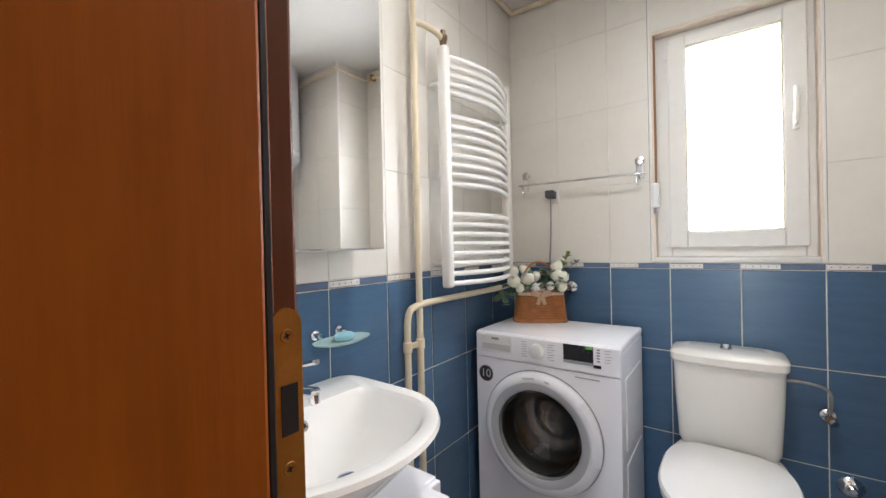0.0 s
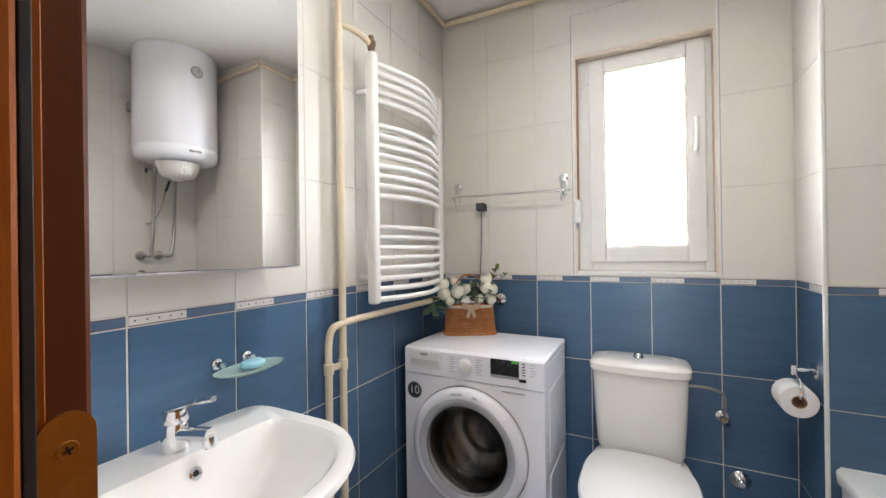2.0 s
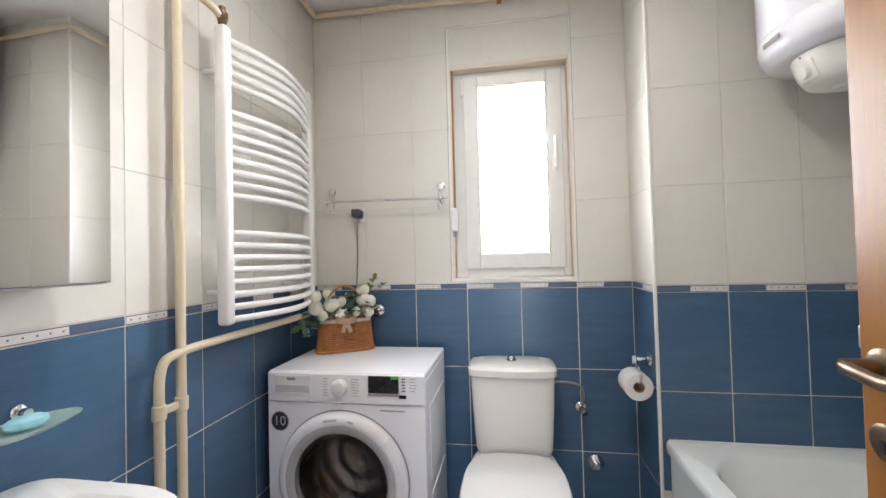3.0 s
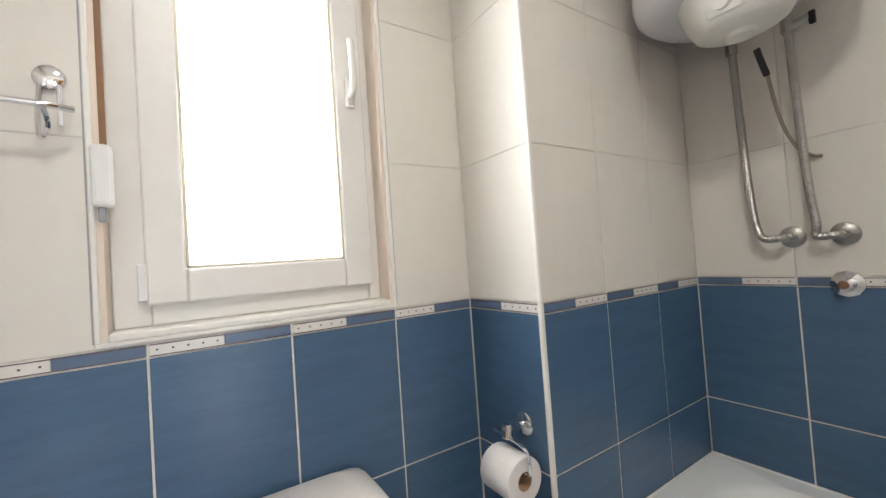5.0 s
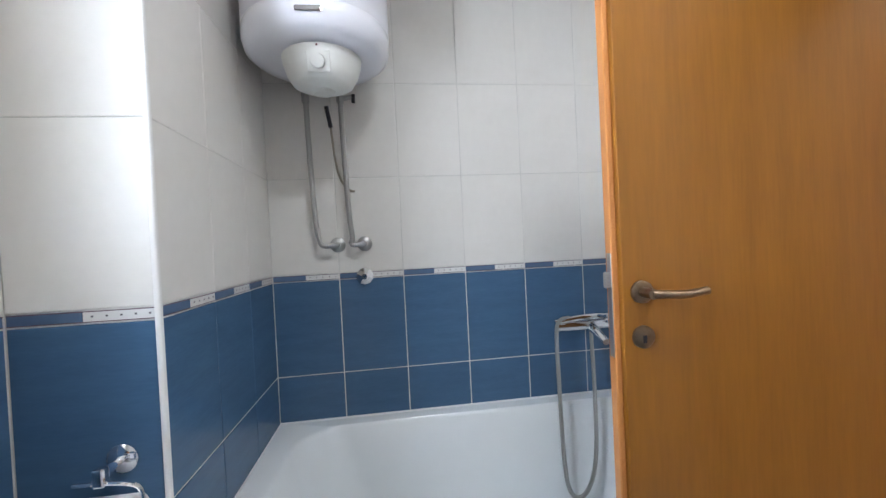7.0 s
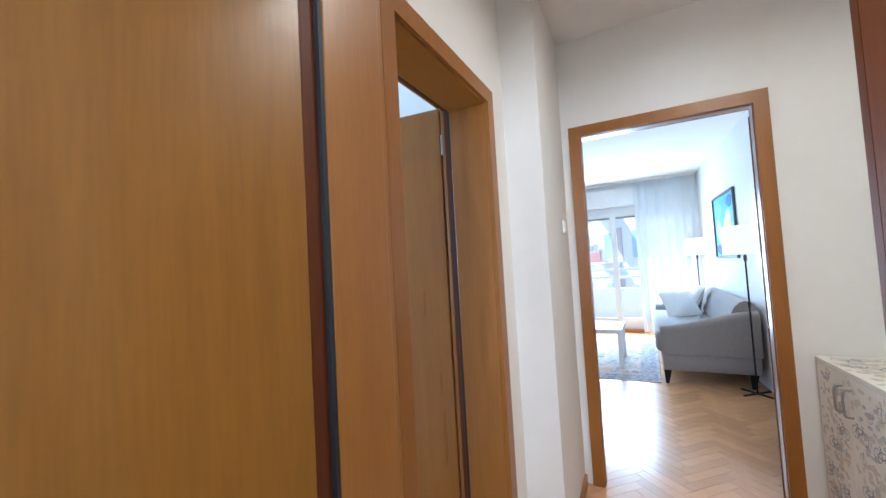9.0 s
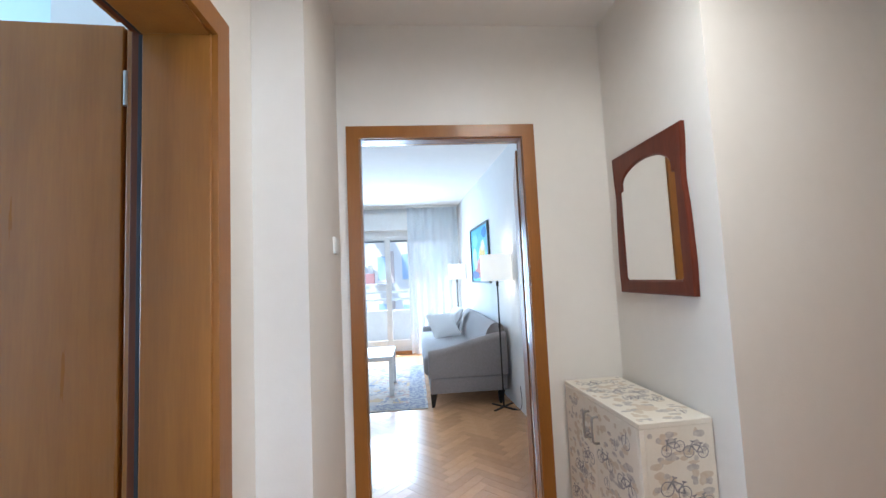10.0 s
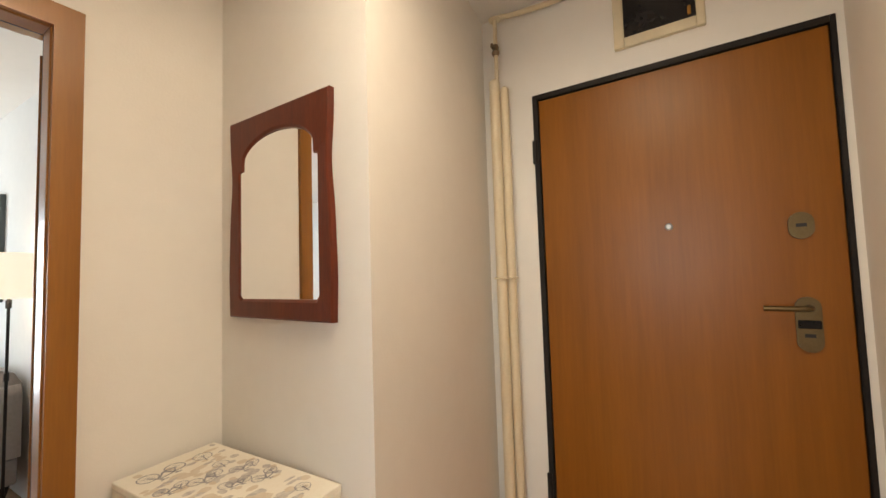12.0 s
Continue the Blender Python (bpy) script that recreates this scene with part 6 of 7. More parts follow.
skirting((LW1[0], LW1[1] + 0.02), (LW0[0], LW0[1] - 0.02))
skirting((FX + 0.001, -1.035), (MX, -0.882))

# ---------- living room ----------
# sofa
SY0, SY1 = -5.88, -3.69
so_ = thing("sofa", (-0.3, -4.8, 0), "grey upholstered three-seat sofa on black legs", "sofa")


def arm(y0, y1):
    """A sloping armrest, rounded on top, higher at the back."""
    rings = []
    for i in range(13):
        u = i / 12
        x = 0.085 - 0.815 * u
        e = u * u * (3 - 2 * u)
        zt = 0.575 + 0.15 * e
        row = [(x, y0, 0.3), (x, y1, 0.3)]
        for k in range(9):
            a = math.pi * k / 8
            row.append((x, (y0 + y1) / 2 + (y1 - y0) / 2 * math.cos(a), zt - 0.06 + 0.06 * math.sin(a)))
        if i == 0:
            rings.append([(x - 0.0, (y0 + y1) / 2 + (q[1] - (y0 + y1) / 2) * 0.86, 0.31 + (q[2] - 0.31) * 0.97) for q in row])
            row = [(q[0] - 0.018, q[1], q[2]) for q in row]
        rings.append(row)
    return loft(rings)


part("armrest", arm(SY1 - 0.13, SY1), FABRIC, so_, "", True)
part("armrest", arm(SY0, SY0 + 0.13), FABRIC, so_, "", True)
part("base", bx(-0.72, 0.075, SY0 + 0.004, SY1 - 0.004, 0.14, 0.298, 0.016, 3), FABRIC, so_, "", True)
part("seat", bx(-0.55, 0.13, SY0 + 0.135, SY1 - 0.135, 0.29, 0.5, 0.05, 4), FABRIC, so_, "rounded seat cushion", True)
bk_rings = []
for y in [SY0 + 0.09 + (SY1 - SY0 - 0.18) * i / 60 for i in range(61)]:
    g = 0.008 * abs(math.sin((y - SY0) * 26)) ** 0.5
    bk_rings.append([(-0.73, y, 0.3), (-0.46 + g, y, 0.42), (-0.5 + g, y, 0.6), (-0.56 + g, y, 0.755), (-0.6, y, 0.8 + g * 0.5), (-0.65, y, 0.815 + g * 0.5), (-0.71, y, 0.79), (-0.745, y, 0.72)])
part("backrest", loft(bk_rings), FABRIC, so_, "channelled backrest", True)
for x in (0.04, -0.66):
    for y in (SY1 - 0.06, SY0 + 0.06):
        part("leg", loft([[(x + 0.012 + sx * 0.014, y + sy * 0.014, 0) for sx, sy in ((-1, -1), (1, -1), (1, 1), (-1, 1))], [(x + sx * 0.035, y + sy * 0.03, 0.14) for sx, sy in ((-1, -1), (1, -1), (1, 1), (-1, 1))]]), BLACK_STEEL, so_, "tapered black leg")


def pillow(name, m, label, mat):
    ob = thing(name, m.translation, label, "cushion", "cushions on the sofa")
    bm = bmesh.new()
    n = 14
    g = {}
    for side in (1, -1):
        for i in range(n + 1):
            for j in range(n + 1):
                u, v = 2 * i / n - 1, 2 * j / n - 1
                h = 0.075 * (max(0, 1 - u * u) * max(0, 1 - v * v)) ** 0.45
                pin = 1 - 0.06 * (1 - abs(u)) * abs(v) - 0.06 * (1 - abs(v)) * abs(u)
                g[side, i, j] = bm.verts.new(m @ Vector((0.22 * u * pin, 0.22 * v * pin, side * h)))
        for i in range(n):
            for j in range(n):
                bm.faces.new((g[side, i, j], g[side, i + 1, j], g[side, i + 1, j + 1], g[side, i, j + 1]))
    bmesh.ops.remove_doubles(bm, verts=bm.verts, dist=0.0005)
    part("cover", bm, mat, ob, "", True)


pillow("cushion", pose(-0.36, -5.45, 0.68, 0, 62, 10), "light grey square cushion on sofa", CUSHION)
pillow("cushion", pose(-0.2, -5.2, 0.63, -50, 0, 25), "light grey square cushion leaning on another", CUSHION)

# floor lamps
SHADE = material("white lamp shade cloth", (0.84, 0.81, 0.76), 0.9, scale=40, emit=(1.0, 0.9, 0.76), emit_strength=0.4)


def floor_lamp(x, y, r, zb, zt, label):
    f = thing("floor_lamp", (x, y, 0), label, "floor lamp", "floor lamps by the sofa")
    for a in (40, 130):
        part("foot", moved(bx(-0.15, 0.15, -0.011, 0.011, 0.0 if a < 90 else 0.0005, 0.012, 0.002), pose(x, y, 0.001, 0, 0, a)), BLACK_STEEL, f, "black cross foot")
    part("pole", cyl((x, y, 0.01), (x, y, zb + 0.1), 0.0075, 12), BLACK_STEEL, f, "slim black pole", True)
    part("joint", cyl((x, y, 0.78), (x, y, 0.83), 0.012, 12, 0.002), BLACK_STEEL, f, "", True)
    part("switch", cyl((x, y, zb - 0.06), (x, y, zb - 0.01), 0.014, 12, 0.002), BLACK_STEEL, f, "", True)
    part("shade", lathe([(r, zb), (r * 0.97, zt), (r * 0.96, zt), (r * 0.99, zb), (r, zb)], pose(x, y, 0), 40), SHADE, f, "white drum lamp shade, lit", True)
    part("shade_ring", tube([(x + r * 0.5 * (1 - 2 * i), y, zt - 0.03) for i in range(2)], 0.003, 6), BLACK_STEEL, f)
    lamp("bulb_floor_lamp", "POINT", pose(x, y, (zb + zt) / 2), 2, (1, 0.8, 0.55), 0.04)
    return f


f1 = floor_lamp(-0.645, -3.6, 0.165, 1.262, 1.525, "lit floor lamp with white drum shade before sofa")
part("cord", tube(smooth_line([(-0.65, -3.6, 0.006), (-0.72, -3.5, 0.006), (-0.77, -3.42, 0.02), (-0.775, -3.38, 0.12), (-0.77, -3.4, 0.25)]), 0.003, 6), RUBBER, f1, "black cord")
floor_lamp(-0.525, -6.15, 0.14, 1.275, 1.525, "lit floor lamp with white shade behind sofa")

# painting
pa = thing("framed_painting", (-0.72, -4.9, 1.6), "framed abstract painting in blue, yellow and red", "painting")
pm = Matrix.Translation((-0.7215, -4.9, 1.608)) @ Matrix.Rotation(math.atan2(0.0436, 1), 4, "Z")
FR = material("grey green picture frame", (0.1, 0.12, 0.12), 0.45, scale=20)
PWH, PHH = 0.545, 0.39
for y0, y1, z0, z1 in ((-PWH, -PWH + 0.025, -PHH, PHH), (PWH - 0.025, PWH, -PHH, PHH), (-PWH + 0.025, PWH - 0.025, -PHH, -PHH + 0.025), (-PWH + 0.025, PWH - 0.025, PHH - 0.025, PHH)):
    part("frame", moved(bx(0.001, 0.03, y0, y1, z0, z1, 0.003), pm), FR, pa, "slim dark picture frame")
CANV = material("painted turquoise canvas", (0.16, 0.5, 0.66), 0.6, second=(0.07, 0.33, 0.58), scale=5, amount=0.4, bump=0.3, bump_scale=60)
part("canvas", moved(bx(0.002, 0.012, -PWH + 0.025, PWH - 0.025, -PHH + 0.025, PHH - 0.025), pm), CANV, pa, "turquoise painted canvas")


def blob(cy_, cz_, ry, rz, col, seed, lift):
    g = random.Random(seed)
    n = 22
    ph = [g.uniform(0, 6.28) for _ in range(3)]
    ring = []
    for i in range(n):
        a = 2 * math.pi * i / n
        k = 1 + 0.12 * math.sin(2 * a + ph[0]) + 0.08 * math.sin(3 * a + ph[1]) + 0.05 * math.sin(5 * a + ph[2])
        ring.append((max(-PWH + 0.03, min(PWH - 0.03, cy_ + ry * k * math.cos(a))), max(-PHH + 0.03, min(PHH - 0.03, cz_ + rz * k * math.sin(a)))))
    part("paint_patch", moved(loft([[(0.0115, y, z) for y, z in ring], [(0.0125 + lift, y, z) for y, z in ring]]), pm), material("paint patch", col, 0.6, second=tuple(c * 0.75 for c in col), scale=9, bump=0.3, bump_scale=60), pa)


for i, (a, b, c, d, col) in enumerate(((0.15, 0.0, 0.2, 0.12, (0.75, 0.55, 0.12)), (0.1, -0.14, 0.28, 0.12, (0.7, 0.28, 0.2)), (-0.1, -0.22, 0.22, 0.1, (0.5, 0.12, 0.08)), (0.2, 0.1, 0.1, 0.08, (0.8, 0.72, 0.4)), (-0.25, 0.2, 0.16, 0.1, (0.25, 0.6, 0.72)), (-0.3, -0.05, 0.14, 0.14, (0.55, 0.7, 0.72)), (0.3, 0.27, 0.14, 0.06, (0.02, 0.2, 0.5)), (-0.3, -0.28, 0.2, 0.06, (0.05, 0.1, 0.3)))):
    blob(a, b, c, d, col, i, 0.0006 * i)

# coffee table
TW = material("white lacquer", (0.82, 0.82, 0.82), 0.3, second=(0.8, 0.8, 0.8), scale=4)
ct = thing("coffee_table", (0.79, -4.53, 0), "white square coffee table on rug", "coffee table")
part("tabletop", bx(0.47, 1.11, -4.86, -4.2, 0.4, 0.45, 0.003), TW, ct)
for x in (0.496, 1.084):
    for y in (-4.834, -4.226):
        part("leg", bx(x - 0.025, x + 0.025, y - 0.025, y + 0.025, 0.009, 0.4, 0.002), TW, ct)

# rug with a faded oriental pattern
RUGM = bpy.data.materials.new("faded oriental rug")
RUGM.use_nodes = True
rn, rl = RUGM.node_tree.nodes, RUGM.node_tree.links
tcr = rn.new("ShaderNodeTexCoord")
vo = rn.new("ShaderNodeTexVoronoi")
vo.inputs["Scale"].default_value = 9
vo.distance = "MANHATTAN"
rl.new(tcr.outputs["Object"], vo.inputs["Vector"])
nz = rn.new("ShaderNodeTexNoise")
nz.inputs["Scale"].default_value = 14
nz.inputs["Detail"].default_value = 6
rl.new(tcr.outputs["Object"], nz.inputs["Vector"])
sepc = rn.new("ShaderNodeSeparateColor")
rl.new(vo.outputs["Color"], sepc.inputs["Color"])
addn = rn.new("ShaderNodeMath")
addn.operation = "ADD"
rl.new(sepc.outputs["Red"], addn.inputs[0])
mul = rn.new("ShaderNodeMath")
mul.operation = "MULTIPLY_ADD"
mul.inputs[1].default_value = 0.8
mul.inputs[2].default_value = -0.4
rl.new(nz.outputs["Fac"], mul.inputs[0])
rl.new(mul.outputs[0], addn.inputs[1])
rr_ = rn.new("ShaderNodeValToRGB")
rr_.color_ramp.interpolation = "CONSTANT"
cols = ((0, (0.55, 0.49, 0.45)), (0.2, (0.24, 0.25, 0.33)), (0.31, (0.6, 0.52, 0.45)), (0.5, (0.5, 0.3, 0.24)), (0.58, (0.64, 0.58, 0.52)), (0.76, (0.34, 0.34, 0.4)), (0.86, (0.6, 0.45, 0.28)))
els = rr_.color_ramp.elements
els[0].position, els[0].color = 0, (*cols[0][1], 1)
els[1].position, els[1].color = cols[1][0], (*cols[1][1], 1)
for p_, c_ in cols[2:]:
    e_ = els.new(p_)
    e_.color = (*c_, 1)
rl.new(addn.outputs[0], rr_.inputs["Fac"])
rl.new(rr_.outputs["Color"], rn["Principled BSDF"].inputs["Base Color"])
rn["Principled BSDF"].inputs["Roughness"].default_value = 0.95
rug = thing("rug", (1.0, -4.7, 0), "faded oriental rug in beige, blue and red", "rug")
part("carpet_body", bx(0.105, 1.9, -5.7, -3.72, 0.001, 0.008, 0.003), RUGM, rug)
RUGB = material("rug border weave", (0.52, 0.48, 0.46), 0.95, second=(0.24, 0.24, 0.31), scale=26, amount=0.15)
part("border", bx(0.135, 0.3, -5.67, -3.75, 0.0081, 0.0095, 0.0005), RUGB, rug, "patterned rug border")
part("border", bx(0.3005, 1.87, -3.915, -3.75, 0.0081, 0.0095, 0.0005), RUGB, rug)

# balcony glazing
GLASS = material("window glass", (0.97, 0.99, 1.0), 0.02, transmission=1.0, ior=1.1, second=(0.96, 0.98, 1.0), scale=2)
bw = thing("window_balcony", (1.1, LY1 - 0.06, 0), "white plastic balcony door with two glazed leaves", "window", "", "structure")
GYa, GYb = LY1 - 0.11, LY1 - 0.04
part("window_frame", bx(-0.4495, 1.9495, GYa, GYb, 2.06, 2.179, 0.004), PVC, bw)
part("window_frame", bx(-0.4495, 1.9495, GYa, GYb, 0.001, 0.1, 0.004), PVC, bw)
part("window_sill", bx(-0.4495, 1.9495, LY1 - 0.039, LY1 + 0.02, 0.001, 0.055, 0.004), WOOD_EDGE, bw, "beech threshold")
for x0, x1 in ((-0.4495, -0.4), (0.2, 0.285), (0.595, 0.69), (1.09, 1.19), (1.88, 1.9495)):
    part("window_frame", bx(x0, x1, GYa, GYb, 0.1, 2.06, 0.004), PVC, bw)
for x0, x1 in ((-0.4, 0.2), (0.285, 0.595), (0.69, 1.09), (1.19, 1.88)):
    for z0, z1 in ((0.1, 0.24), (2.02, 2.06)):
        part("sash", bx(x0, x1, GYa + 0.01, GYb - 0.01, z0, z1, 0.003), PVC, bw)
    p_ = part("pane", bx(x0, x1, (GYa + GYb) / 2 - 0.004, (GYa + GYb) / 2 + 0.004, 0.24, 2.02), GLASS, bw, "clear glass pane")
    p_.visible_shadow = False
    part("roller_shutter", bx(x0, x1, GYa - 0.02, GYa - 0.008, 1.99, 2.06, 0.002), material("grey shutter slat", (0.4, 0.42, 0.43), 0.5), bw)
part("shutter_box", bx(-0.4495, 1.9495, LY1 - 0.039, LY1 + 0.06, 2.182, 2.5, 0.006), PVC, bw, "white roller shutter box")

# sheer curtains hung from a ceiling rail
SHEER = bpy.data.materials.new("white sheer voile")
SHEER.use_nodes = True
sn, sl = SHEER.node_tree.nodes, SHEER.node_tree.links
tl = sn.new("ShaderNodeBsdfTranslucent")
tl.inputs["Color"].default_value = (0.84, 0.9, 0.95, 1)
tp_ = sn.new("ShaderNodeBsdfTransparent")
df = sn.new("ShaderNodeBsdfDiffuse")
df.inputs["Color"].default_value = (0.9, 0.92, 0.95, 1)
wv = sn.new("ShaderNodeTexNoise")
wv.inputs["Scale"].default_value = 300
m1, m2 = sn.new("ShaderNodeMixShader"), sn.new("ShaderNodeMixShader")
m1.inputs[0].default_value = 0.3
sl.new(tl.outputs[0], m1.inputs[1])
sl.new(df.outputs[0], m1.inputs[2])
mr_ = sn.new("ShaderNodeMapRange")
mr_.inputs["To Min"].default_value = 0.14
mr_.inputs["To Max"].default_value = 0.3
sl.new(wv.outputs["Fac"], mr_.inputs["Value"])
sl.new(mr_.outputs["Result"], m2.inputs[0])
sl.new(m1.outputs[0], m2.inputs[1])
sl.new(tp_.outputs[0], m2.inputs[2])
sl.new(m2.outputs[0], sn["Material Output"].inputs["Surface"])


def curtain(x0, x1, label, seed, waves):
    c = thing("curtain", ((x0 + x1) / 2, LY1 + 0.12, 0), label, "curtain", "sheer curtains at the balcony door")
    g = random.Random(seed)
    bm = bmesh.new()
    n, mz = 90, 8
    ph = g.uniform(0, 6)
    grid = []
    for i in range(n + 1):
        u = i / n
        row = []
        for j in range(mz + 1):
            v = j / mz
            off = 0.022 * math.sin(waves * 2 * math.pi * u + ph + 0.4 * math.sin(7 * u)) * (0.6 + 0.4 * v) + 0.008 * math.sin(waves * 5.1 * u + 2 * v)
            row.append(bm.verts.new((x0 + (x1 - x0) * u, LY1 + 0.12 + off, 2.565 - 2.545 * v)))
        grid.append(row)
    for i in range(n):
        for j in range(mz):
            bm.faces.new((grid[i][j], grid[i + 1][j], grid[i + 1][j + 1], grid[i][j + 1]))
    part("cloth", bm, SHEER, c, "", True)


curtain(-0.615, 0.27, "white sheer curtain gathered beside balcony door", 1, 7)
curtain(1.06, 2.4, "white sheer curtain hanging in folds", 2, 10)
cr = thing("curtain_rail", (0.9, LY1 + 0.12, 2.58), "white ceiling curtain rail", "curtain rail")
part("rail", bx(-0.62, 3.0, LY1 + 0.09, LY1 + 0.15, 2.568, 2.599, 0.004), PVC, cr)

# balcony and the house across the street
BALC = material("white balcony render", (0.78, 0.76, 0.73), 0.9, scale=4, bump=0.2, bump_scale=80)
setting("balcony_floor", bx(-1.5, 3.6, LY1 - 1.6, LY1 - 0.251, -0.2, -0.02), BALC, "pale balcony floor", "floor")
pz = thing("balcony_parapet", (1, LY1 - 1.5, 0), "white balcony parapet with metal rails", "parapet", "", "structure")
part("wall", bx(-1.5, 3.6, LY1 - 1.6, LY1 - 1.48, -0.02, 0.66, 0.01), BALC, pz)
WRAIL = material("white painted rail", (0.75, 0.77, 0.78), 0.4)
for z in (0.86, 1.02):
    part("rail", bx(-1.5, 3.6, LY1 - 1.56, LY1 - 1.52, z, z + 0.05, 0.006), WRAIL, pz)
for x in (-1.2, 0.1, 1.45, 2.9):
    part("post", bx(x, x + 0.04, LY1 - 1.56, LY1 - 1.52, 0.66, 1.02, 0.004), WRAIL, pz)
# unseen ground, kept pale to bounce daylight onto the facade
ground = setting("ground", bx(-400, 400, -420, 380, -9.2, -9.0), material("pale grey bounce ground", (0.22, 0.22, 0.21), 0.9, scale=2, bump=0.2), "grey street ground", "ground")
hs_ = thing("apartment_house", (2, -24, -9), "white apartment house across the street with red balconies", "apartment house", "", "structure")
RENDERW = material("white facade render", (0.84, 0.82, 0.8), 0.9, second=(0.8, 0.78, 0.76), scale=0.8, bump=0.1, bump_scale=20)
# red, brick and glass are lightened: bright outdoor haze sits in their colours
RED = material("hazy red balcony panel", (0.6, 0.3, 0.29), 0.6, scale=3)
BRICK = material("hazy pale brick facade", (0.66, 0.57, 0.53), 0.85, scale=5)
WGL = material("hazy blue window glass", (0.45, 0.6, 0.8), 0.5, second=(0.38, 0.52, 0.74), scale=2)
hy = -24.0
part("wall", bx(-14, 18, hy - 9, hy, -9, 9.5), RENDERW, hs_)
part("roof", bx(-14.4, 18.4, hy - 9.4, hy + 0.4, 9.51, 9.9, 0.05), BRICK, hs_)
for fl_ in range(-3, 4):
    z = fl_ * 2.9 + 1.1
    for k in range(-5, 7):
        x = k * 2.45 + 1.2
        wi = part("window", bx(x + 0.35, x + 1.35, hy + 0.001, hy + 0.06, z + 0.1, z + 1.7, 0.01), PVC, hs_)
        part("pane", bx(x + 0.43, x + 1.27, hy + 0.061, hy + 0.075, z + 0.18, z + 1.62), WGL, wi)
        if k % 2 == 0:
            ba = part("balcony", bx(x - 0.1, x + 1.75, hy + 0.002, hy + 1.1, z - 0.12, z - 0.02, 0.02), RENDERW, hs_)
            part("balcony_panel", bx(x + 0.2, x + 1.5, hy + 1.05, hy + 1.1, z, z + 0.6, 0.01), RED, ba, "red balcony panel")
            part("recess", bx(x - 0.3, x + 0.25, hy + 0.001, hy + 0.03, z - 0.02, z + 1.9), BRICK, ba)
        else:
            ac = part("air_conditioner", bx(x - 0.7, x - 0.05, hy + 0.1, hy + 0.45, z + 0.55, z + 1.15, 0.03), PLASTIC, hs_, "white air conditioner unit")
            part("fan_grille", lathe([(0, 0), (0.22, 0), (0.2, 0.02), (0, 0.02)], axis((x - 0.42, hy + 0.45, z + 0.85), (x - 0.42, hy + 1, z + 0.85)), 20), GREY_PLASTIC, ac)
            part("bracket", bx(x - 0.65, x - 0.1, hy + 0.001, hy + 0.3, z + 0.5, z + 0.549), STEEL, ac)
hs_.rotation_euler = (0, 0, radians(-50))

# ---------- tiles and parquet ----------
TILE_MESH = {}


def tile_mesh(w, h, mat, t=T):
    """A thin glazed tile with eased edges, lying in x (width), z (height), face towards -y; shared by all tiles of one size."""
    key = (round(w, 3), round(h, 3), mat.name)
    if key not in TILE_MESH:
        bm = bmesh.new()
        e = 0.0011
        back = [bm.verts.new(p) for p in ((0, 0, 0), (w, 0, 0), (w, 0, h), (0, 0, h))]
        rim = [bm.verts.new(p) for p in ((0, -t + e, 0), (w, -t + e, 0), (w, -t + e, h), (0, -t + e, h))]
        face = [bm.verts.new(p) for p in ((e, -t, e), (w - e, -t, e), (w - e, -t, h - e), (e, -t, h - e))]
        for a, c in ((back, rim), (rim, face)):
            for i in range(4):
                bm.faces.new((a[i], a[(i + 1) % 4], c[(i + 1) % 4], c[i]))
        bm.faces.new(face)
        me = bpy.data.meshes.new("tile")
        bmesh.ops.recalc_face_normals(bm, faces=bm.faces)
        bm.to_mesh(me)
        bm.free()
        me.materials.append(mat)
        TILE_MESH[key] = me
    return TILE_MESH[key]


JOINT = 0.0042
ZROWS = [0.0, 0.019, 0.381, 0.743, 1.105]
ZTOP = [1.131, 1.497, 1.863, 2.229, ZB]


